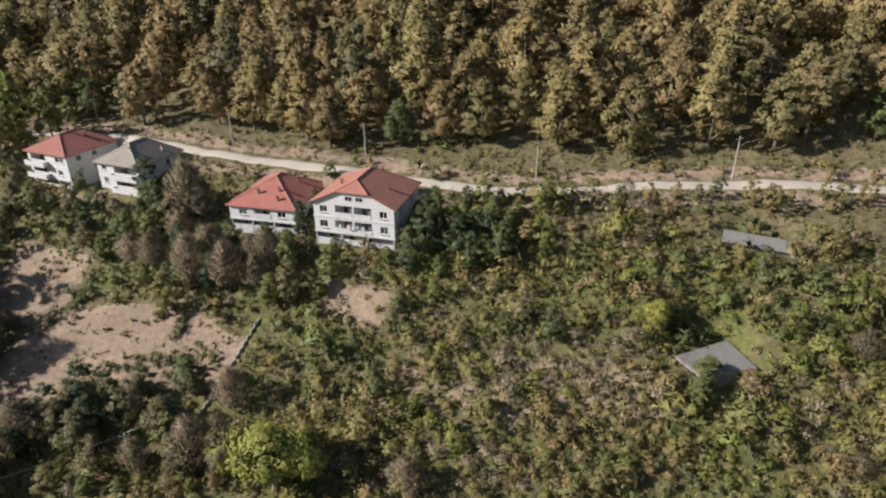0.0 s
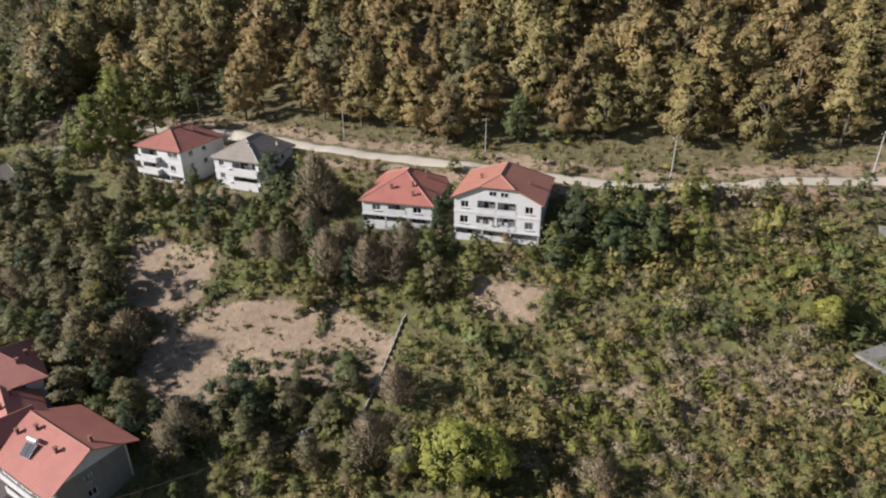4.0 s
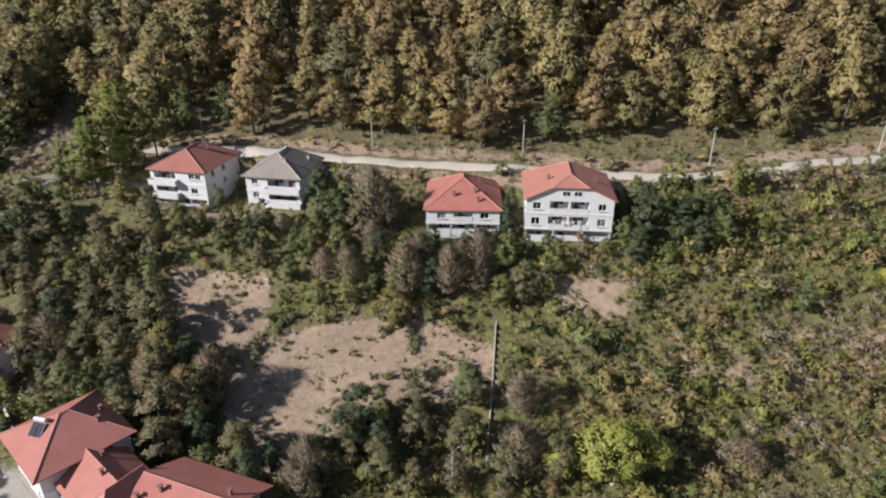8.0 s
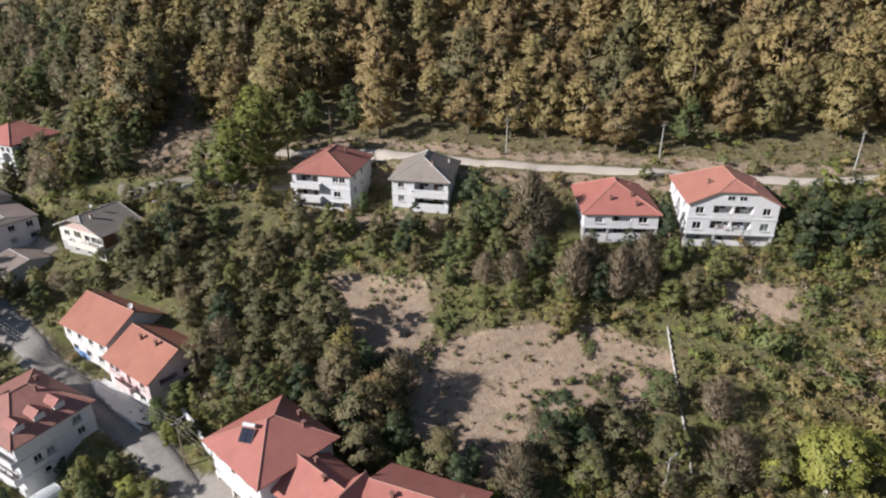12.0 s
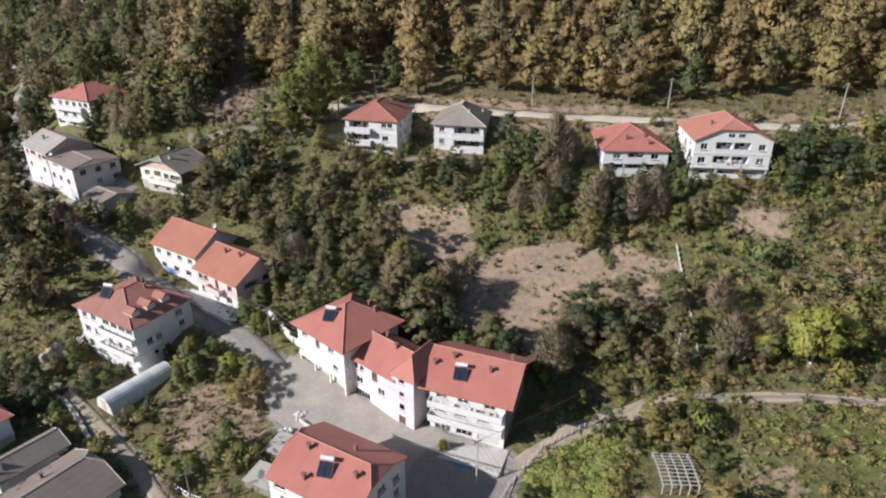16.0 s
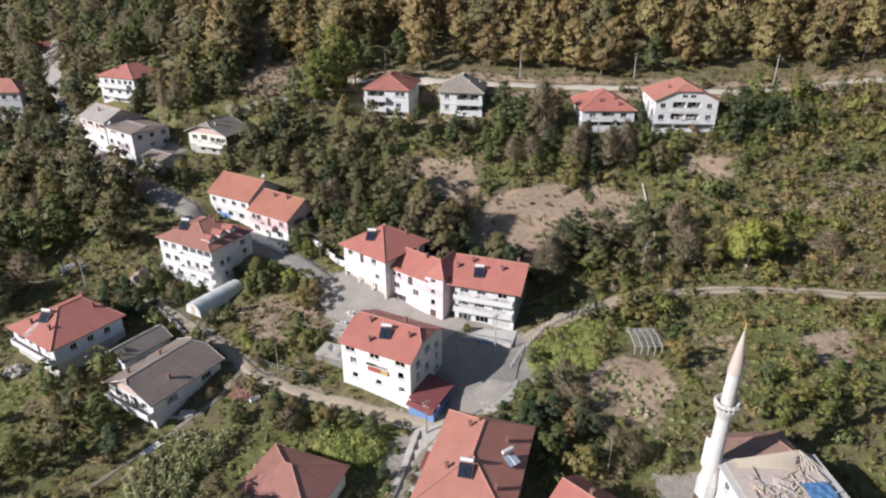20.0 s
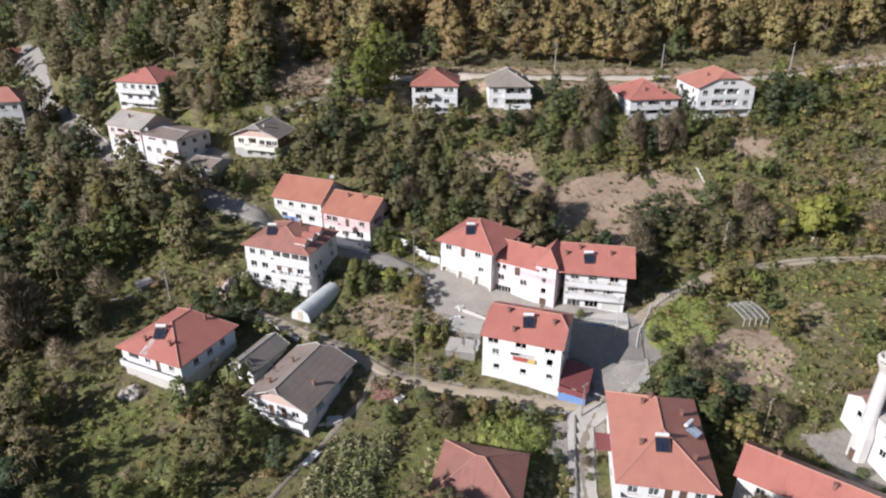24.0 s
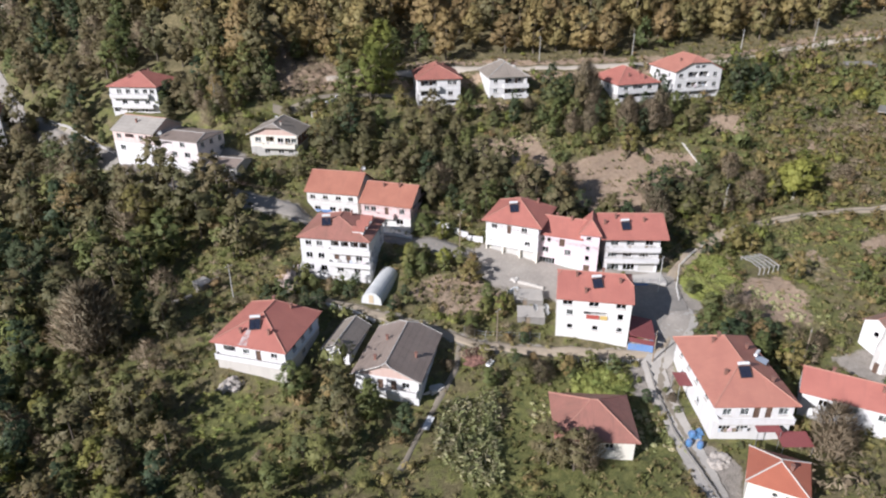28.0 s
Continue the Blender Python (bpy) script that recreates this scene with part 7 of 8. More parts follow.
ROAD_LINES = [(UPPER_ROAD, 1.8), (STREET[:6], 3.6), (STREET[5:7], 1.6), (STREET[6:], 2.6), (LOWER_LANE, 1.2), (SIDE_LANE, 0.9), (ALLEY, 1.6), (SIDE_TRACK, 0.8), (BARN_PATH, 1.0), ([(-29.7, 90.5), (-33.3, 79.2), (-36.0, 71.0)], 1.3)]


OPEN = [DRY[0], [(-64, 47), (-50, 46), (-46, 36), (-54, 30), (-62, 34)], [(-121, 28), (-113, 43), (-101, 43), (-97, 36), (-101, 26), (-110, 18), (-123, 20)], [(-134, 136), (-122, 127), (-126, 121.5), (-138, 130)], [(-163, 151), (-150, 137), (-154, 131), (-169, 145)], [(-141, 119), (-128, 106), (-134, 99), (-147, 108)], DRY[5], [(-104, 132.5), (-96, 132.5), (-89, 127), (-90, 122), (-100, 126)], [(-117.2, 49), (-110.5, 45.2), (-117, 36.8), (-126, 34.8)], [(-166, 71), (-160, 79), (-156, 74), (-151, 66), (-153, 57), (-164, 59)], [(-35.5, 57.3), (-18, 52.4), (-20.5, 48.4), (-37, 53.4)]]  # gardens kept open
PLOT = [(-129.5, 47.8), (-122.5, 53.5), (-118, 48.8), (-126.4, 35.8), (-130, 31), (-139, 37.5)]  # the maize


def is_clear(x, y, r=1.0, fields=True):
    """Which points stand clear of houses, roads, yards and open fields."""
    ok = np.ones(len(x), bool)
    for corner, (cx, cy), rad in FOOTPRINTS:
        near = np.hypot(x - cx, y - cy) < rad + r
        if near.any():
            ins = inside(x, y, corner) | (near_line(x, y, corner + corner[:1]) < r)
            ok &= ~(near & ins)
    for pts, w in ROAD_LINES:
        ok &= near_line(x, y, pts) > w + r * 0.6
    for p in YARDS + [PLOT] + (FIELDS + OPEN if fields else []):
        ok &= ~inside(x, y, p)
    return ok


def scatter(n, x0, x1, y0, y1):
    return rng.uniform(x0, x1, n), rng.uniform(y0, y1, n)


def thin_out(x, y, gap):
    """Keeps points that stand at least gap apart."""
    keep, grid = [], {}
    for i in range(len(x)):
        g = (int(x[i] // gap), int(y[i] // gap))
        if all((x[i] - x[j]) ** 2 + (y[i] - y[j]) ** 2 >= gap * gap for a in (-1, 0, 1) for b in (-1, 0, 1) for j in grid.get((g[0] + a, g[1] + b), ())):
            keep.append(i)
            grid.setdefault(g, []).append(i)
    return np.array(keep, int)


def wood_edge(u):
    return np.interp(u, (-150, -135, -111, -77, -53, -30, -8, 12, 32, 120), (116, 114, 118, 116, 118, 122, 125, 129, 134, 144))


def stuff(name, label, templates, x, y, scale, stretch, tints, mats, category, sink=0.1):
    """Many plants as one mesh: templates are (vertices, triangles, tint, face material)."""
    V, F, T, FM, N, at = [], [], [], [], [], 0
    z = height(x, y) - sink
    ang = rng.uniform(0, 2 * math.pi, len(x))
    which = rng.integers(len(templates), size=len(x))
    for i in range(len(x)):
        v, f, t, fm, nr = templates[which[i]]
        c, s = math.cos(ang[i]), math.sin(ang[i])
        w = np.empty_like(v)
        w[:, 0], w[:, 1], w[:, 2] = (v[:, 0] * c - v[:, 1] * s) * scale[i] + x[i], (v[:, 0] * s + v[:, 1] * c) * scale[i] + y[i], v[:, 2] * scale[i] * stretch[i] + z[i]
        V.append(w), F.append(f + at), T.append(t + tints[i]), FM.append(fm)
        N.append(np.stack([nr[:, 0] * c - nr[:, 1] * s, nr[:, 0] * s + nr[:, 1] * c, nr[:, 2]], 1))
        at += len(v)
    me = tint_mesh(name, np.concatenate(V), np.concatenate(F), np.concatenate(T), mats, np.concatenate(FM), np.concatenate(N))
    return tagged(new(name, me), label, category, kind="stuff")


def template(lobes, n, leaf, core=0.72, stem=None):
    v, f, t, nr = crown(lobes, n, leaf, core)
    fm = np.zeros(len(f), int)
    if stem:
        h, r = stem
        a = np.arange(5) * 1.2566
        sv = np.concatenate([np.stack([r * np.cos(a), r * np.sin(a), np.full(5, -0.6)], 1), np.stack([r * 0.5 * np.cos(a), r * 0.5 * np.sin(a), np.full(5, h)], 1)])
        sf = np.array([q for i in range(5) for q in ((i, (i + 1) % 5, i + 5), ((i + 1) % 5, (i + 1) % 5 + 5, i + 5))]) + len(v)
        v, f, t, fm = np.concatenate([v, sv]), np.concatenate([f, sf]), np.concatenate([t, np.zeros(10)]), np.concatenate([fm, np.ones(len(sf), int)])
        ring = np.stack([np.cos(a), np.sin(a), np.zeros(5)], 1)
        nr = np.concatenate([nr, ring, ring])
    return v, f, t, fm, nr


# the oak wood on the slope: the edge trees one by one, the rest as one mass
x, y = scatter(16000, -300, 170, 60, 330)
u, v = along(x, y), upslope(x, y)
ok = (v > wood_edge(u) - 4) & (v < 195) & (u > -300)
ok &= ~((u < -185) & (v < 135)) & ~inside(x, y, DRY[1]) & ~inside(x, y, DRY[2])
x, y = x[ok], y[ok]
k = thin_out(x, y, 6.6)
x, y = x[k], y[k]
ok = is_clear(x, y, 3)
x, y = x[ok], y[ok]
u, v = along(x, y), upslope(x, y)
front = np.flatnonzero((v - wood_edge(u) < 5) & (u > -150) & (u < 70))[:110]
for i in front:
    green = rng.random() < 0.1
    tree("green" if green else "oak", x[i], y[i], float(rng.uniform(0.75, 1.1)) * (1.3 if green else 1), float(rng.uniform(0.9, 1.15)), "trees at the edge of the wood")
rest = np.ones(len(x), bool)
rest[front] = False
n = int(rest.sum())
lean_left = np.clip((-150 - along(x[rest], y[rest])) / 60, 0, 1)
is_green = rng.random(n) < 0.05 + 0.8 * lean_left
OAK = [template(lobes_for(rng.uniform(9.2, 11.2), rng.uniform(13.5, 16), 42, 0.12, 0.1), 1700, 0.56, core=0.72, stem=(10, 0.28)) for _ in range(10)]
xr, yr = x[rest], y[rest]
for sel, mat, nm, lab in ((~is_green, M_AUTUMN, "oak_wood", "dense autumn oak wood in browns and yellows on the slope"), (is_green, M_WOODY, "mixed_wood", "olive-green trees mixed into the wooded slope")):
    n = int(sel.sum())
    stuff(nm, lab, OAK, xr[sel], yr[sel], rng.uniform(0.75, 1.25, n), rng.uniform(0.9, 1.2, n), rng.random(n), [mat, M_BARK], "wood")

# trees of the valley side and the village, zone by zone
MASS = {k: [] for k in KINDS}
singles = 0


def grove(poly, gap, share, size, many):
    """Trees at least gap apart inside an outline: one by one, or kept for a joined stand."""
    global singles
    lo, hi = size
    xs, ys = [p[0] for p in poly], [p[1] for p in poly]
    x, y = scatter(int((max(xs) - min(xs)) * (max(ys) - min(ys)) / gap ** 2 * 5) + 60, min(xs), max(xs), min(ys), max(ys))
    ok = inside(x, y, poly) & is_clear(x, y, 1.4)
    for p in LUSH + DRY[:4]:
        ok &= ~inside(x, y, p)
    x, y = x[ok], y[ok]
    k = thin_out(x, y, gap)
    if sum(xs) / len(xs) < -122:
        share = {("woodland" if k == "broad" else k): v for k, v in share.items()}
        share["bare"] = share.get("bare", 0) + 0.12
    kinds = rng.choice(list(share), len(k), p=np.array(list(share.values())) / sum(share.values()))
    for kind, i in zip(kinds, k):
        if many or singles >= 118:
            MASS[kind].append((x[i], y[i], rng.uniform(lo, hi)))
        else:
            singles += 1
            tree(kind, x[i], y[i], float(rng.uniform(lo, hi)), float(rng.uniform(0.85, 1.15)), "trees among the gardens")


grove([(-121, 132), (-85, 124), (-81, 114), (-84, 99), (-79, 92), (-86, 87), (-104, 99), (-111, 113)], 3.7, dict(woodland=0.66, bare=0.08, green=0.22, dark=0.04), (0.75, 1.15), False)
# Extra dark-leaved trees stand in for shadow on the field's left edge.
grove([(-88, 91), (-78, 96), (-73, 86), (-66, 75), (-66, 71), (-84, 79)], 3.6, dict(woodland=0.5, bare=0.12, dark=0.28, green=0.1), (0.8, 1.1), False)
grove([(-86, 123), (-69, 117), (-40, 107), (-26, 100), (-16, 99), (-19, 94), (-25, 89), (-36, 95), (-46, 97), (-61, 101), (-63, 108), (-78, 115)], 3.3, dict(green=0.46, woodland=0.27, dark=0.1, bare=0.17), (0.6, 1.0), False)
grove([(-58, 82), (-48, 82), (-36, 77), (-39, 66), (-64, 69)], 5.2, dict(green=0.25, bare=0.3, dark=0.25, woodland=0.2), (0.6, 0.95), False)
grove([(-5, 104), (5, 106), (12, 97), (8, 90), (-8, 92)], 3.4, dict(dark=0.5, green=0.5), (0.6, 1.0), False)
grove([(-56, 75), (-40, 82), (-30, 76), (-28, 63), (-49, 65), (-62, 65)], 4.8, dict(bare=0.36, woodland=0.34, green=0.3), (0.7, 1.05), False)
grove([(-72, 44), (-68, 43), (-66, 34), (-68, 28), (-74, 27), (-74, 38)], 4.2, dict(broad=0.4, bare=0.3, green=0.3), (0.6, 0.95), False)
grove([(-48, 44), (-22, 44), (-30, 26), (-48, 30)], 7.5, dict(green=0.5, broad=0.4, bare=0.1), (0.45, 0.8), False)
grove([(-118, 57), (-104, 47.5), (-95, 39), (-101, 37), (-114, 50), (-119, 53)], 3.2, dict(green=0.6, broad=0.4), (0.4, 0.65), False)
grove([(-111, 93), (-95, 94), (-88, 84), (-97, 84), (-104, 90)], 3.4, dict(green=0.5, broad=0.3, poplar=0.2), (0.6, 0.9), False)
grove([(-122, 84), (-113, 86), (-106, 78), (-112, 68), (-118, 72)], 4.2, dict(green=0.7, broad=0.3), (0.45, 0.75), False)
grove([(-180, 106), (-162, 92), (-160, 82), (-154, 68), (-141, 58), (-134, 50), (-139, 42), (-176, 56), (-200, 90)], 5.4, dict(broad=0.4, green=0.45, bare=0.1, dark=0.05), (0.7, 1.2), False)
grove([(-193, 232), (-164, 169), (-156, 146), (-146, 128), (-132, 111), (-142, 100), (-160, 95), (-185, 103), (-225, 190)], 6.3, dict(broad=0.45, green=0.3, dark=0.25), (1.1, 1.8), True)
grove([(-215, 330), (-150, 250), (-140, 200), (-160, 186), (-166, 172), (-192, 232), (-210, 262)], 6.4, dict(broad=0.4, green=0.4, dark=0.2), (1.2, 1.9), True)
grove([(-280, 420), (-215, 330), (-198, 255), (-192, 232), (-225, 190), (-330, 260), (-380, 420)], 8.5, dict(broad=0.5, green=0.5), (1.4, 2.0), True)
grove([(-139, 168), (-111, 171), (-92, 160), (-84, 146), (-90, 137), (-113, 141), (-137, 150)], 4.8, dict(broad=0.4, green=0.5, dark=0.1), (0.8, 1.5), True)
grove([(-160, 205), (-120, 182), (-111, 171), (-139, 168), (-158, 182)], 6.0, dict(broad=0.45, green=0.45, dark=0.1), (1.2, 1.8), True)
grove([(-151, 128), (-159, 145), (-168, 165), (-183, 203), (-190, 203), (-176, 160), (-160, 126)], 5.2, dict(broad=0.6, green=0.4), (0.8, 1.3), True)
grove([(-113, 137), (-91, 130), (-86, 124), (-121, 132)], 3.6, dict(green=0.6, broad=0.4), (0.5, 0.8), False)
grove([(5, 108), (30, 104.3), (60, 101), (95, 94), (95, 90), (60, 96.5), (30, 100.5), (8, 103)], 2.9, dict(green=0.45, broad=0.3, lime=0.12, bare=0.13), (0.35, 0.7), False)
grove([(-8, 88), (10, 94), (28, 88), (24, 74), (0, 78)], 5.2, dict(green=0.55, broad=0.33, lime=0.12), (0.4, 0.8), False)
grove([(0, 74), (30, 74), (60, 64), (80, 50), (30, 40), (0, 52)], 7.5, dict(green=0.3, broad=0.4, lime=0.2, bare=0.1), (0.35, 0.62), False)
grove([(44, 86), (62, 92), (90, 84), (85, 68), (62, 68), (48, 74)], 5.6, dict(green=0.4, broad=0.35, lime=0.15, bare=0.1), (0.4, 0.8), False)
grove([(-143, 165), (-120, 162), (-114, 150), (-122, 144), (-138, 146)], 3.6, dict(broad=0.5, green=0.4, bare=0.1), (0.7, 1.1), True)
grove([(-142, 128), (-121, 131), (-112, 119), (-116, 113), (-127, 119), (-138, 122)], 3.2, dict(broad=0.4, green=0.5, bare=0.1), (0.5, 0.8), True)
grove([(-146, 90), (-136, 92), (-127, 83), (-134, 76), (-146, 80)], 2.5, dict(dark=0.4, green=0.6), (0.4, 0.62), True)
grove([(-176, 150), (-163, 142), (-150, 122), (-137, 116), (-128, 103), (-140, 98), (-160, 106), (-176, 126)], 7.4, dict(broad=0.75, green=0.25), (1.3, 1.9), True)
grove([(-74, 46), (-69, 40), (-66, 34), (-60, 28), (-64, 26), (-76, 32), (-80, 40)], 3.8, dict(dark=0.25, green=0.4, bare=0.35), (0.45, 0.7), True)
grove([(-64, 60), (-52, 59), (-44, 57), (-46, 53), (-54, 54), (-58, 55)], 2.4, dict(green=0.6, dark=0.25, broad=0.15), (0.45, 0.75), True)
grove([(-40, 58), (-10, 51), (20, 42), (20, 36), (-10, 44), (-42, 51)], 5.5, dict(green=0.5, broad=0.3, lime=0.2), (0.3, 0.55), True)
grove([(-190, 84), (-168, 62), (-152, 47), (-158, 38), (-195, 58)], 6.8, dict(broad=0.45, green=0.4, dark=0.15), (0.7, 1.15), True)
grove([(-52, 63), (-30, 61), (0, 50.5), (20, 44), (20, 46.5), (0, 53), (-28, 63.5), (-50, 66)], 2.8, dict(green=0.5, broad=0.3, bare=0.2), (0.25, 0.45), True)
grove([(-194, 104), (-176, 92), (-170, 78), (-166, 66), (-162, 56), (-158, 44), (-185, 46), (-205, 74)], 4.8, dict(green=0.55, dark=0.12, broad=0.23, lime=0.1), (0.45, 0.85), True)
grove([(-41, 34), (-26, 42), (-20, 36), (-26, 26), (-38, 26)], 3.6, dict(green=0.5, lime=0.3, broad=0.2), (0.35, 0.6), True)
grove([(-133, 80), (-126, 86.5), (-118, 80), (-123, 70)], 2.6, dict(dark=0.5, green=0.5), (0.3, 0.5), True)
grove([(-230, 100), (-200, 90), (-176, 56), (-150, 30), (-170, 10), (-240, 40)], 6.5, dict(broad=0.4, green=0.42, dark=0.18), (0.6, 1.0), True)
grove([(-140, 160), (-128, 150), (-131, 145), (-140, 148), (-148, 156)], 3.4, dict(green=0.6, broad=0.4), (0.5, 0.8), True)
for kind, pts in MASS.items():
    if pts:
        d = KINDS[kind]
        p = np.array(pts)
        if kind == "bare":
            T = [(*c[:3], np.zeros(len(c[1]), int), c[3]) for c in (twiggy(d["w"], d["h"], 620, lobes_for(d["w"] * 0.9, d["h"] * 0.9, 14, 0.12, 0.15), 240, 0.3) for _ in range(4))]
        else:
            T = [template(lobes_for(d["w"], d["h"], 24, 0.12, 0.15), 760, d["leaf"] * 1.42, core=0.72, stem=(d["h"] * 0.7, 0.16)) for _ in range(5)]
        stuff(kind + "_trees", "thick stand of " + d["label"].replace("a ", "").replace(" tree", " trees"), T, p[:, 0], p[:, 1], p[:, 2], rng.uniform(0.85, 1.15, len(p)), rng.random(len(p)), [d["mat"], M_BARK], "trees")

# scrub on the slope
x, y = scatter(46000, -205, 100, -8, 150)
u, v = along(x, y), upslope(x, y)
dens = np.where((v > 42) & (v < 107) & (u > -80), 0.95, np.where(v > 107, 0.05, 0.55))
dens = np.where(v < 30, 0.4, dens)
open_spot = np.sin(x * 0.23 + 0.7 * np.sin(y * 0.31)) * np.sin(y * 0.29 + 0.4 * np.sin(x * 0.19))
dens = dens * np.where(open_spot > 0.5, 0.35, 1.0)
dens = np.where(inside(x, y, [(-46, 57), (0, 45), (10, 20), (-40, 18), (-48, 36)]), 0.26, dens)
rows = inside(x, y, DRY[3])
dens = np.where(rows, np.where(np.abs((v / 3.3) % 1 - 0.5) < 0.2, 1.0, 0.06), dens)
for p in DRY[:3]:
    dens = np.where(inside(x, y, p), 0.12, dens)
ok = (rng.random(len(x)) < dens) & is_clear(x, y, 1.2) & (v < wood_edge(u)) & (v > -40)
for p in LUSH:
    ok &= ~(inside(x, y, p) & (rng.random(len(x)) < 0.6))
x, y = x[ok], y[ok]
near = (along(x, y) > -45) & (upslope(x, y) > 50) & (upslope(x, y) < 108)
x1, y1 = scatter(26000, -25, 95, 45, 108)
v1 = upslope(x1, y1)
gaps = np.sin(x1 * 0.31 + 1.1 * np.sin(y1 * 0.27)) * np.sin(y1 * 0.35 + 0.5 * np.sin(x1 * 0.21))
d1 = np.where(inside(x1, y1, DRY[3]), np.where(np.abs((v1 / 3.3) % 1 - 0.5) < 0.27, 1.0, 0.45), np.where(gaps > 0.45, 0.25, 1.0))
ok = (along(x1, y1) > -45) & (v1 > 50) & (v1 < 106) & is_clear(x1, y1, 0.8) & (rng.random(len(x1)) < d1)
x1, y1 = x1[ok], y1[ok]
k1, k2 = thin_out(x1, y1, 1.25)[:3600], thin_out(x[~near], y[~near], 1.9)[:4300]
x, y = np.concatenate([x1[k1], x[~near][k2]]), np.concatenate([y1[k1], y[~near][k2]])
n = len(x)
patch = np.sin(x * 0.11 + 1.7 * np.sin(y * 0.08)) * np.sin(y * 0.13 + 0.6) + rng.normal(size=n) * 0.5
lime = np.sin(x * 0.17 + 2.1) * np.sin(y * 0.21 + x * 0.05) + rng.normal(size=n) * 0.35
kind = np.where(patch > 0.62, 1, np.where(patch < -0.62, 2, np.where(lime > 0.42, 3, 0)))
SHRUB = [template([(*(rng.normal(size=2) * 0.5), rng.uniform(0.3, 1.3), rng.uniform(0.4, 0.8), rng.uniform(0.8, 1.3), rng.uniform(-0.06, 0.06)) for _ in range(4)], 100, 0.25, core=0.5) for _ in range(10)]
TWIG = [template([(*(rng.normal(size=2) * 0.5), rng.uniform(0.4, 1.3), rng.uniform(0.4, 0.8), rng.uniform(0.9, 1.4), rng.uniform(-0.06, 0.06)) for _ in range(4)], 130, 0.2, core=0.3) for _ in range(6)]
size = np.exp(rng.normal(size=n) * 0.42) * 0.8
for j, (mat, nm, lab) in enumerate(((M_OLIVE, "olive_scrub", "dense olive and russet scrub on the slope"), (M_GREEN, "green_scrub", "dense green bushes among the scrub"), (M_BRUSH, "dry_scrub", "dry grey-brown bushes among the scrub"), (M_LIME, "light_scrub", "light yellow-green bushes among the scrub"))):
    q = kind == j
    stuff(nm, lab, TWIG if j == 2 else SHRUB, x[q], y[q], size[q], rng.uniform(0.65, 1.5, q.sum()), rng.random(q.sum()), [mat], "bushes")
# low sprawling bramble mats between the bushes
x, y = scatter(5200, -60, 95, 20, 106)
v = upslope(x, y)
mat_spot = np.sin(x * 0.19 + 1.3 * np.sin(y * 0.16 + 2.0)) * np.sin(y * 0.24 + 1.1)
ok = (v > 20) & (v < 102) & is_clear(x, y, 0.8) & (mat_spot > 0.3) & ((along(x, y) > -45) | (v < 50))
x, y = x[ok], y[ok]
k = thin_out(x, y, 1.5)[:560]
x, y = x[k], y[k]
tone = np.sin(x * 0.13 + 0.7) + np.sin(y * 0.17) + rng.normal(size=len(x)) * 0.4
for sel, mat, nm, lab in ((tone > 0.2, M_LIME, "light_brambles", "low mats of yellow-green brambles on the slope"), (tone <= 0.2, M_OLIVE, "brown_brambles", "low mats of browning brambles on the slope")):
    stuff(nm, lab, SHRUB, x[sel], y[sel], rng.uniform(0.9, 1.7, sel.sum()), rng.uniform(0.3, 0.55, sel.sum()), rng.random(sel.sum()), [mat], "brambles", 0.2)
# withered brush in the gully, leafy greens in the garden below the lane
for polys, n_, gap_, mat, nm, lab, lo, hi, st in ((DRY[1:3], 1500, 1.9, M_BRUSH, "gully_brush", "grey-brown withered brush in the gully", 0.6, 1.3, 1.0), ([[(-37, 57), (-17, 51.3), (-13, 46), (-28, 46), (-36, 51)], [(-39, 41), (-25, 41), (-24, 31), (-38, 30)], [(-112, 43), (-101, 43), (-97, 37), (-104, 36)], [(-164, 66), (-160, 71), (-153, 69), (-152, 62), (-161, 60)]], 2600, 1.15, M_CREEPER, "garden_greens", "lush low greens in the gardens", 0.4, 0.8, 0.45)):
    px = [p for q in polys for p in q]
    x, y = scatter(n_ * 4, min(p[0] for p in px), max(p[0] for p in px), min(p[1] for p in px), max(p[1] for p in px))
    ok = np.zeros(len(x), bool)
    for q in polys:
        ok |= inside(x, y, q)
    ok &= is_clear(x, y, 0.4, False)
    x, y = x[ok], y[ok]
    k = thin_out(x, y, gap_)[:n_ // 2]
    x, y = x[k], y[k]
    stuff(nm, lab, TWIG if mat is M_BRUSH else SHRUB, x, y, rng.uniform(lo, hi, len(x)), st * rng.uniform(0.7, 1.3, len(x)), rng.random(len(x)), [mat], "brush" if mat is M_BRUSH else "greens", 0.15)
# bushes and a bean hedge inside the dry fields
x, y = [], []
for cx, cy, sx, sy, m in ((-43.2, 90.3, 0.9, 1.9, 26), (-63.6, 97.2, 0.7, 1.6, 22), (-67.6, 94.4, 0.5, 1.4, 14), (-63.4, 101.6, 0.5, 1.3, 12), (-48.5, 84.0, 3.4, 0.9, 20), (-39.0, 83.0, 2.8, 1.2, 18), (-47.5, 92.6, 1.6, 0.8, 9), (-72.0, 105.5, 2.6, 1.6, 16), (-54.5, 81.5, 1.6, 1.5, 14), (-13.0, 89.0, 3.0, 1.0, 8)):
    x.append(cx + rng.normal(size=m) * sx), y.append(cy + rng.normal(size=m) * sy)
x, y = np.concatenate(x), np.concatenate(y)
q = rng.random(len(x)) < 0.7
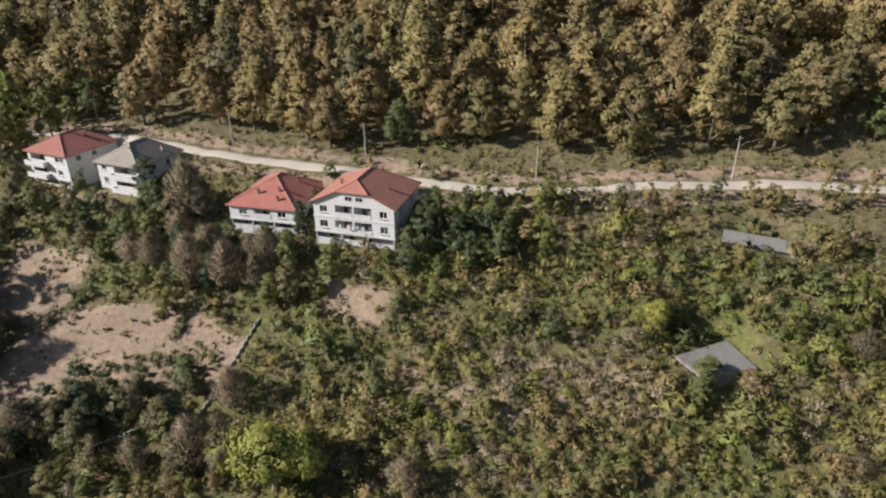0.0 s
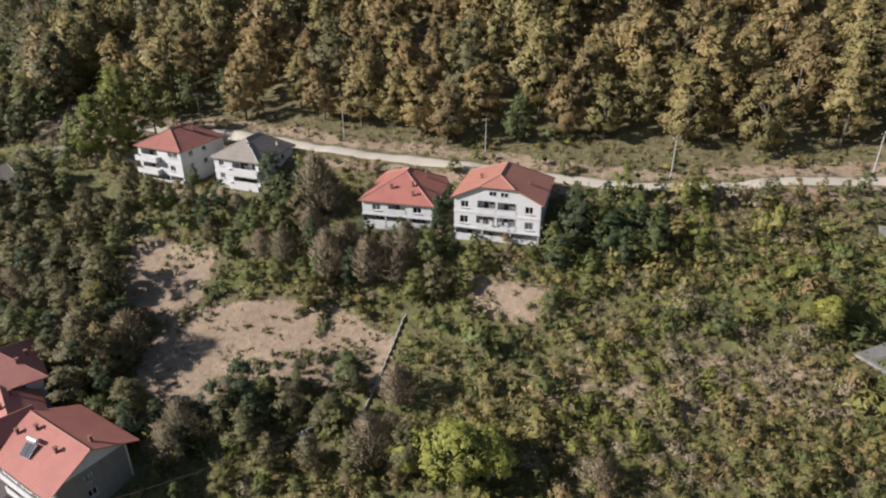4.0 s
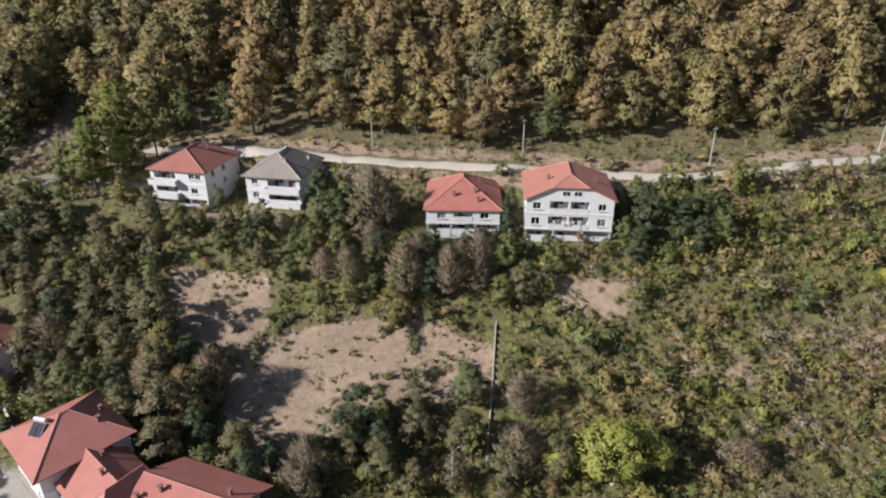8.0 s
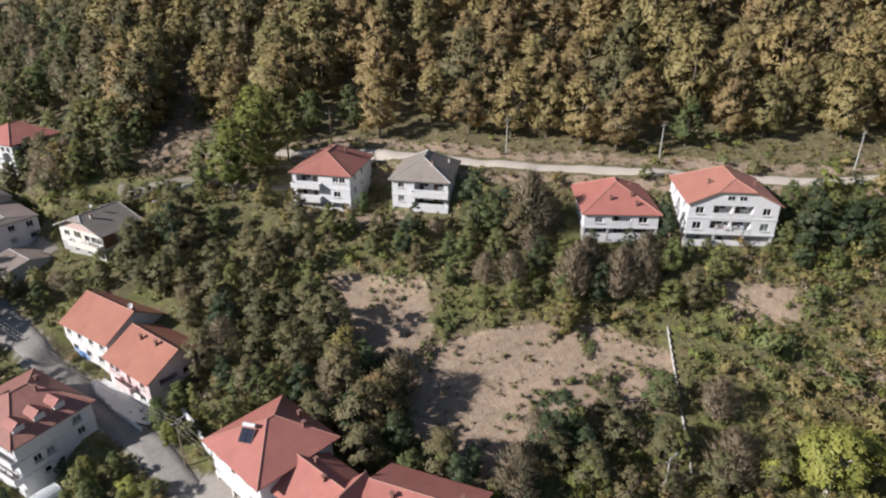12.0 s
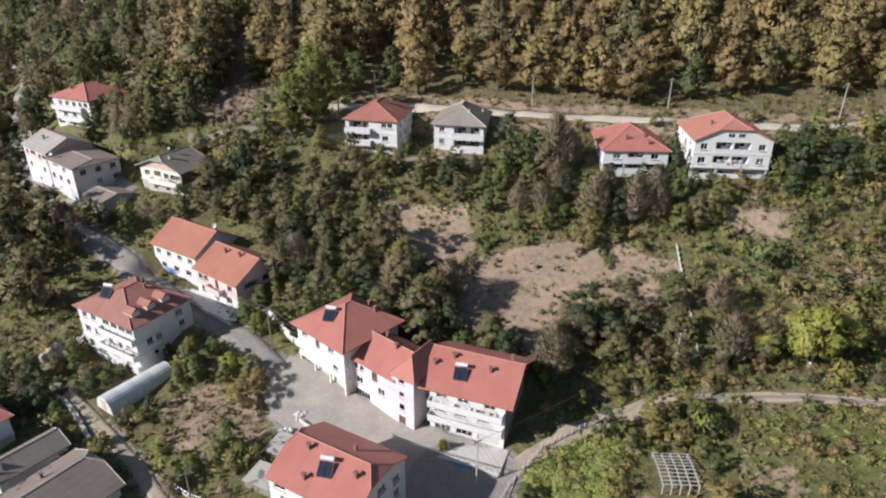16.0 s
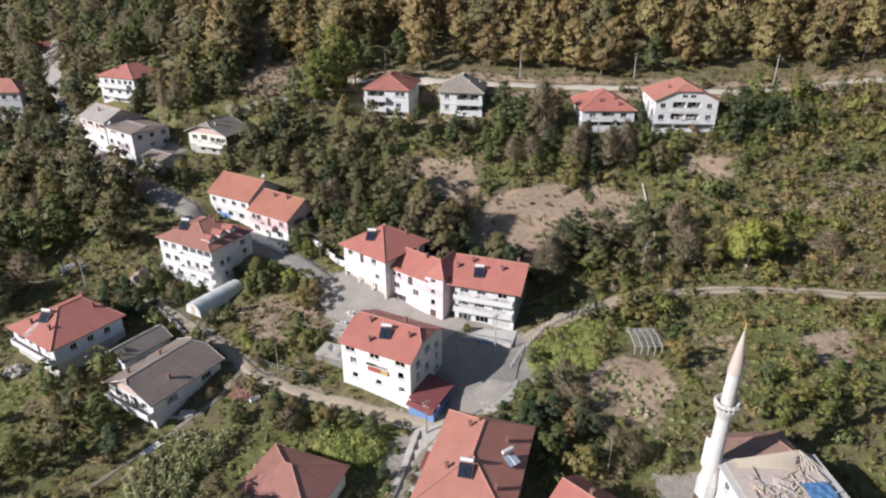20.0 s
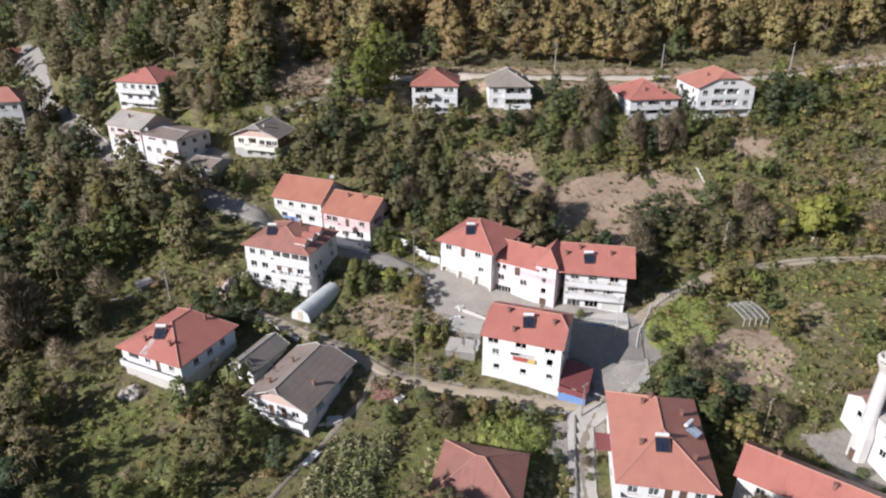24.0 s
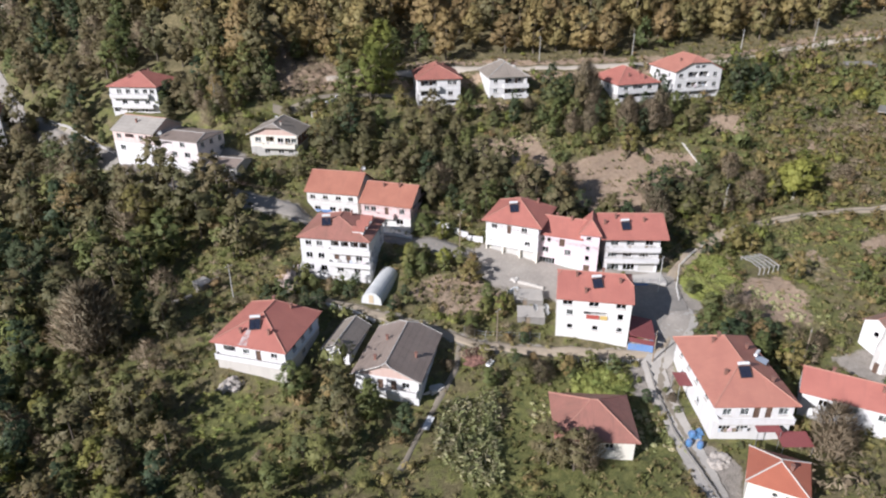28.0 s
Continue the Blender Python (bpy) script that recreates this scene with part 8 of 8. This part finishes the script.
for sel, mat, nm, lab in ((q, M_GREEN, "field_bushes", "small green bushes in the dry field"), (~q, M_BRUSH, "field_brush", "small dry brown bushes in the dry field")):
    stuff(nm, lab, SHRUB, x[sel], y[sel], rng.uniform(0.35, 0.75, sel.sum()), rng.uniform(0.8, 1.7, sel.sum()), rng.random(sel.sum()), [mat], "bushes", 0.1)
# creeper over the corner garden
x, y = scatter(1150, -72, -53, 44, 59)
ok = inside(x, y, LUSH[0]) & is_clear(x, y, 0.3, False)
x, y = x[ok], y[ok]
stuff("creeper", "bright yellow-green creeper over the corner garden", SHRUB, x, y, rng.uniform(0.7, 1.15, len(x)), rng.uniform(0.3, 0.55, len(x)), rng.random(len(x)), [M_CREEPER], "creeper", 0.2)
# leafy bright mass behind the cottage
x, y = scatter(420, -108, -97, 36, 44)
ok = inside(x, y, [(-107.5, 42.2), (-101, 43.2), (-97.4, 39), (-103, 37.8)])
x, y = x[ok], y[ok]
stuff("vines", "bright green vines heaped over the cottage garden", SHRUB, x, y, rng.uniform(0.7, 1.2, len(x)), rng.uniform(0.7, 1.1, len(x)), rng.random(len(x)), [M_CREEPER], "vines", 0.1)
# maize rows below the barn
def maize_plant():
    """A stalk with long narrow arching leaves."""
    vs, fs, ns = [], [], []
    for k in range(11):
        a, z = k * 2.4 + rng.uniform(-0.4, 0.4), 0.25 + 0.16 * k
        ln, dx, dy = rng.uniform(0.55, 0.95), math.cos(a), math.sin(a)
        at = len(vs)
        vs += [(-dy * 0.06, dx * 0.06, z), (dy * 0.06, -dx * 0.06, z), (dx * ln * 0.6 - dy * 0.07, dy * ln * 0.6 + dx * 0.07, z + 0.4), (dx * ln, dy * ln, z + rng.uniform(0.0, 0.35))]
        fs += [(at, at + 1, at + 2), (at + 2, at + 1, at + 3)]
        n = np.array((dx * 0.3, dy * 0.3, 1.0)) + rng.normal(size=3) * 0.25
        ns += [tuple(n / np.linalg.norm(n))] * 4
    return np.array(vs), np.array(fs), np.zeros(len(vs)), np.zeros(len(fs), int), np.array(ns)


x, y = [], []
for r in range(27):
    for k in range(48):
        a, b = r / 26, k / 47
        x.append(-136 + 24 * a + 4 * b + rng.normal() * 0.16), y.append(52 - 7 * a - 18 * b + rng.normal() * 0.2)
x, y = np.array(x), np.array(y)
gap_row = np.sin(x * 0.9 + y * 0.45) * np.sin(y * 0.38 - x * 0.2)
ok = (rng.random(len(x)) < np.where(gap_row > 0.35, 0.3, 0.8)) & inside(x, y, PLOT)
x, y = x[ok], y[ok]
MAIZE = [maize_plant() for _ in range(6)]
stuff("maize", "rows of tall maize turning pale green", MAIZE, x, y, rng.uniform(0.7, 1.2, len(x)), rng.uniform(0.7, 1.25, len(x)), rng.random(len(x)), [M_MAIZE], "maize")

# low leafy rows in the kitchen gardens
x, y = [], []
for cx, cy, yaw, n, m, gap in ((-64, 40.5, -50, 8, 11, 1.0), (-60.5, 35.5, -40, 7, 4, 1.1), (-107, 28, -35, 6, 10, 1.1), (-117.5, 39.0, -36, 5, 7, 1.1), (-75.0, 109.0, -22, 8, 4, 1.15)):
    for i in range(n):
        for k in range(m):
            a, b = i * gap * 1.2, k * gap * 0.8
            x.append(cx + a * math.cos(radians(yaw)) - b * math.sin(radians(yaw)) + rng.normal() * 0.2), y.append(cy + a * math.sin(radians(yaw)) + b * math.cos(radians(yaw)) + rng.normal() * 0.2)
x, y = np.array(x), np.array(y)
ok = rng.random(len(x)) < 0.7
LEAFY = [template([(0, 0, 0.18, 0.36, 0.7, 0.0)], 30, 0.26, core=0.7) for _ in range(4)]
stuff("garden_rows", "low leafy vegetable rows in the gardens", LEAFY, x[ok], y[ok], rng.uniform(0.6, 1.4, ok.sum()), rng.uniform(0.7, 1.2, ok.sum()), rng.random(ok.sum()), [M_MAIZE], "vegetables", 0.05)

# weeds and tall grass
x, y = scatter(70000, -215, 95, -5, 150)
u, v = along(x, y), upslope(x, y)
dens = np.where((v > 40) & (v < 101) & (u > -85), 0.9, np.where(v > 101, 0.3, 0.5))
ok = (rng.random(len(x)) < dens) & is_clear(x, y, 0.3, False) & (v < wood_edge(u) + 3) & (v > -35)
for p in FIELDS:
    ok &= ~(inside(x, y, p) & (rng.random(len(x)) < 0.8))
x, y = x[ok][:21000], y[ok][:21000]
n = len(x)
WEED = [template([(*(rng.normal(size=2) * 0.4), 0.15, 0.3, 0.8, 0.0) for _ in range(2)], 10, 0.34, core=0) for _ in range(8)]
stuff("weeds", "tall grass and weeds over the valley side", WEED, x, y, rng.uniform(0.5, 1.6, n), rng.uniform(0.6, 1.6, n), rng.random(n), [M_HERB], "grass", 0.02)
# single trees that stand out
# the west side of the valley
for kind, x, y, s, st in (('bare', -173.3, 89.5, 2.0, 1.0), ('bare', -172.0, 90.6, 1.7, 1.1), ('bare', -174.8, 89.2, 1.6, 1.15), ('green', -146.5, 68.4, 0.5, 0.7), ('green', -150.5, 51.5, 0.8, 0.8), ('broad', -146.5, 112.5, 0.8, 0.9), ('broad', -160.6, 120.6, 1.3, 1.1), ('broad', -170.5, 132.8, 1.5, 1.1), ('green', -144.9, 65.0, 0.7, 0.7), ('dark', -138.5, 80.5, 0.7, 0.7), ('dark', -186.0, 124.0, 1.7, 1.1), ('dark', -182.2, 112.0, 1.6, 1.1), ('dark', -187.0, 104.0, 1.6, 1.1), ('dark', -183.5, 94.0, 1.3, 1.0), ('dark', -188.0, 86.0, 1.4, 1.0), ('dark', -186.0, 74.0, 1.2, 1.0), ('dark', -178.5, 118.0, 1.3, 1.0), ('woodland', -176.0, 104.0, 1.3, 1.0),):
    tree(kind, x, y, s, st)
# round the houses up the street
for kind, x, y, s, st in (('green', -145.5, 162.5, 0.85, 1.0), ('woodland', -142.5, 168, 0.9, 1.0), ('green', -161.5, 163.5, 0.6, 0.9), ('woodland', -164.5, 171.5, 0.95, 1.0), ('woodland', -167, 179, 1.1, 1.0), ('green', -164.5, 148.5, 0.6, 0.8), ('woodland', -146, 155.5, 0.8, 0.9), ('woodland', -139.5, 158, 1.0, 1.0), ('green', -151.5, 158.5, 0.5, 0.7), ('woodland', -193, 180.5, 1.6, 0.9), ('woodland', -187, 179, 1.6, 0.9), ('woodland', -199, 182, 1.6, 0.9), ('green', -190, 183, 0.9, 0.9),):
    tree(kind, x, y, s, st)
for kind, x, y, s, st in (('woodland', -178, 190, 0.95, 0.85), ('woodland', -173.5, 193, 0.9, 0.9), ('green', -121.6, 107.5, 0.35, 0.5), ('broad', -124, 110, 0.35, 0.5), ('green', -154.5, 160.5, 0.6, 0.8), ('green', -147.6, 167.0, 0.75, 0.8), ('dark', -144.6, 164.2, 1.0, 1.0), ('dark', -166.5, 166.0, 1.0, 1.0), ('dark', -164.0, 158.6, 0.6, 0.8), ('green', -118.5, 137.6, 0.5, 0.8), ('woodland', -115.4, 139.8, 0.7, 0.8), ('green', -112.6, 139.4, 0.55, 0.8), ('woodland', -140.5, 163.0, 1.1, 1.0), ('green', -128.0, 141.5, 0.6, 0.8), ('green', -124.0, 140.8, 0.6, 0.8), ('woodland', -119.5, 141.5, 0.8, 0.8),):
    tree(kind, x, y, s, st)
# round the houses up the street
for kind, x, y, s, st in (('green', -147.0, 147.8, 0.5, 0.7),):
    tree(kind, x, y, s, st)
# behind the dormered house and its gardens
for kind, x, y, s, st in (('bare', -116.9, 28.6, 1.0, 1.0), ('woodland', -118.0, 29.6, 0.95, 0.95), ('dark', -123, 63.8, 0.45, 0.7), ('lime', -115.2, 84.2, 0.52, 0.9), ('green', -112.6, 85.8, 0.5, 0.9), ('green', -114.5, 61.8, 0.55, 0.8), ('woodland', -120.4, 32.4, 1.0, 0.95), ('dark', -113.0, 50.4, 0.6, 0.7), ('green', -131.2, 84.5, 0.6, 0.75), ('poplar', -115.2, 82.6, 0.62, 0.9), ('green', -114.0, 80.4, 0.75, 1.0), ('green', -117.2, 80.6, 0.6, 0.9), ('dark', -122.2, 89.4, 0.45, 0.7), ('dark', -125.8, 87.6, 0.45, 0.6), ('dark', -119.3, 86.6, 0.5, 0.7), ('green', -126.1, 71.1, 0.5, 0.7), ('dark', -124.1, 74.2, 0.5, 0.6), ('green', -113.2, 63.9, 0.55, 0.7), ('bare', -115.4, 61.0, 0.5, 0.6), ('green', -118.7, 49.6, 0.75, 0.7), ('green', -113.4, 47.6, 0.8, 0.7), ('bare', -122.8, 56.0, 0.45, 0.5), ('dark', -134.8, 82.6, 0.55, 0.7),):
    tree(kind, x, y, s, st)
# beside the alley, the lane and the far street
for kind, x, y, s, st in (('woodland', -113.0, 48.0, 0.72, 0.75), ('broad', -105.8, 45.8, 0.62, 0.75), ('woodland', -109.8, 47.0, 0.6, 0.75), ('green', -59.6, 17.0, 0.4, 0.7), ('broad', -104.6, 76.4, 0.7, 0.75), ('bare', -94.8, 32.6, 0.36, 0.7), ('green', -95.8, 30.4, 0.26, 0.7), ('green', -93.8, 34.8, 0.24, 0.7), ('green', -198.0, 213.0, 1.0, 0.8), ('woodland', -193.0, 207.0, 1.0, 0.85), ('green', -188.0, 206.5, 0.9, 0.8), ('woodland', -184.5, 211.0, 0.8, 0.8), ('woodland', -175.0, 216.0, 1.2, 0.9), ('green', -178.5, 228.0, 1.2, 0.9), ('woodland', -182.5, 244.0, 1.3, 0.9)):
    tree(kind, x, y, s, st)
# round the yards of the street
for kind, x, y, s, st in (('yellow', -109, 80.5, 0.45, 1.1), ('bare', -84.5, 11.5, 1.0, 1.0), ('lime', -105.2, 88.0, 0.5, 0.8), ('green', -97, 81.5, 0.75, 0.9), ('green', -108, 66, 0.8, 1.0), ('green', -106.2, 79.6, 0.8, 0.75), ('green', -110, 64.6, 0.75, 0.75), ('broad', -107.4, 62.6, 0.6, 0.7), ('dark', -98.6, 34.6, 0.5, 0.7), ('green', -96.0, 38.6, 0.3, 0.6), ('green', -98.4, 32.4, 0.3, 0.6), ('lime', -99.2, 30.4, 0.16, 0.6), ('green', -109.3, 47.6, 0.62, 0.7), ('lime', -100.8, 40.4, 0.38, 0.55), ('lime', -103.4, 41.4, 0.36, 0.5), ('lime', -91.6, 19.2, 0.2, 0.6), ('green', -93.6, 20.4, 0.28, 0.6), ('green', -107.5, 92.0, 0.9, 0.9), ('green', -105.2, 95.5, 0.8, 0.9), ('green', -102.5, 88.5, 0.55, 0.8), ('broad', -107.3, 73.9, 0.85, 0.75), ('dark', -108.1, 54.8, 0.5, 0.6), ('bare', -110.7, 46.6, 0.85, 0.7), ('green', -105.9, 44.6, 0.6, 0.6),):
    tree(kind, x, y, s, st)
# the gully and the fields
for kind, x, y, s, st in (('lime', -93.5, 138.5, 1.55, 1.05), ('lime', -98.5, 135.5, 1.3, 1.0), ('green', -104, 138, 1.3, 1.1), ('dark', -67, 34, 0.6, 0.7), ('green', -70.5, 50, 0.6, 0.8), ('dark', -82, 85, 0.8, 0.9), ('broad', -76, 84, 1.1, 1.1), ('bare', -72.9, 86.4, 1.15, 1.1), ('broad', -80.5, 92, 1.1, 1.1), ('bare', -83.2, 13.4, 1.25, 1.0), ('dark', -76, 37, 0.8, 0.9), ('green', -75.5, 31.6, 0.9, 0.9), ('lime', -79.4, 60.0, 0.26, 0.7), ('green', -76.6, 38.4, 0.8, 0.8), ('dark', -72.4, 37.8, 0.8, 0.8), ('green', -68.0, 37.7, 0.7, 0.8), ('dark', -67.0, 43.8, 0.6, 0.6), ('green', -70.7, 45.3, 0.75, 0.7), ('woodland', -82.0, 99.0, 1.2, 1.15), ('woodland', -80.6, 88.0, 1.2, 1.1), ('woodland', -78.6, 81.6, 1.2, 1.1), ('bare', -73.6, 93.4, 0.7, 0.7), ('green', -68.8, 76.2, 0.95, 0.9), ('dark', -64.8, 74.4, 0.8, 0.8),):
    tree(kind, x, y, s, st)
# the gully and the fields
for kind, x, y, s, st in (('green', -74.6, 125.4, 0.7, 0.9), ('lime', -69.1, 114.4, 0.42, 0.7), ('green', -78.3, 118.9, 0.6, 0.8), ('green', -65.1, 115.9, 0.6, 0.8),):
    tree(kind, x, y, s, st)
# below the upper houses
for kind, x, y, s, st in (('dark', -52.9, 76.0, 1.15, 1.0), ('dark', -50.5, 72.5, 0.9, 0.9), ('bare', -62.5, 28.5, 0.7, 0.8), ('broad', -46, 93, 1.0, 1.0), ('bare', -43, 98, 1.2, 1.2), ('dark', -56, 72.4, 1.1, 1.0), ('dark', -59.5, 69, 0.8, 0.9), ('green', -58.0, 26.5, 0.6, 0.8), ('green', -58.5, 62.8, 0.6, 0.8), ('broad', -52.5, 64.2, 0.7, 0.8), ('green', -47.5, 63.2, 0.55, 0.8), ('green', -45.5, 51.5, 0.6, 0.9), ('green', -47.5, 55.5, 0.6, 0.8), ('green', -42.2, 54.4, 0.6, 0.8), ('green', -44.9, 49.1, 0.5, 1.0), ('poplar', -47.8, 42.4, 0.35, 0.7), ('green', -43.0, 56.9, 0.7, 0.8), ('broad', -48.0, 56.4, 0.8, 0.7), ('broad', -44.1, 58.3, 0.65, 0.7), ('bare', -59.6, 70.6, 1.15, 1.0), ('woodland', -39.8, 70.4, 0.9, 0.9), ('green', -55.2, 113.6, 1.15, 1.0), ('dark', -50.7, 113.0, 1.05, 1.0), ('woodland', -47.1, 112.2, 1.0, 1.0),):
    tree(kind, x, y, s, st)
# below the upper houses
for kind, x, y, s, st in (('bare', -43.7, 110.7, 1.0, 1.1), ('dark', -55.6, 114.4, 1.35, 1.05), ('green', -53.0, 112.6, 1.2, 1.0), ('bare', -46.6, 111.2, 1.35, 1.2), ('bare', -40.2, 100.6, 1.1, 1.1),):
    tree(kind, x, y, s, st)
# the east slope
for kind, x, y, s, st in (('lime', 28.5, 80.2, 0.42, 0.5), ('lime', 38.8, 81.6, 0.42, 0.5), ('broad', 43.8, 78.3, 0.5, 0.55), ('green', 33.2, 76.2, 0.35, 0.6), ('green', 41.2, 87.2, 0.5, 0.6), ('dark', -2.5, 96.5, 1.35, 1.0), ('dark', 2.5, 94.5, 1.1, 0.9), ('yellow', -22.2, 61.8, 1.25, 1.0), ('yellow', -18.4, 62.6, 1.0, 1.0), ('yellow', -27.5, 65.0, 0.8, 0.9), ('dark', -24.5, 103.5, 0.8, 1.1), ('green', 34, 68, 0.75, 0.9), ('yellow', 31, 79.5, 0.6, 0.8), ('bare', 56, 71, 0.8, 0.8), ('bare', -36, 96, 1.1, 1.2),):
    tree(kind, x, y, s, st)
for kind, x, y, s, st in (('lime', 30.5, 78.6, 0.75, 0.5), ('lime', 34.5, 80.2, 0.6, 0.5), ('green', 35.4, 70.6, 1.1, 0.7), ('broad', 40.5, 69.5, 0.7, 0.6), ('lime', 46.5, 86.2, 0.4, 0.45), ('bare', -4.4, 60.2, 0.9, 0.8), ('bare', -33.2, 65.4, 1.25, 1.0), ('dark', -22.9, 107.6, 0.55, 1.2), ('green', 6.6, 92.5, 0.95, 0.9), ('green', -1.6, 115.0, 0.55, 0.8), ('green', -21.7, 118.4, 0.6, 0.8), ('dark', 4.8, 97.0, 1.0, 0.8), ('green', -9.3, 96.6, 0.5, 0.7), ('green', -18.5, 100.4, 0.5, 0.7), ('green', 9.6, 94.4, 0.8, 0.8),):
    tree(kind, x, y, s, st)
# the east slope
for kind, x, y, s, st in (('broad', 14.0, 95.9, 0.7, 0.8), ('dark', -31.2, 103.4, 0.7, 0.8), ('green', -27.4, 102.0, 0.7, 0.8),):
    tree(kind, x, y, s, st)
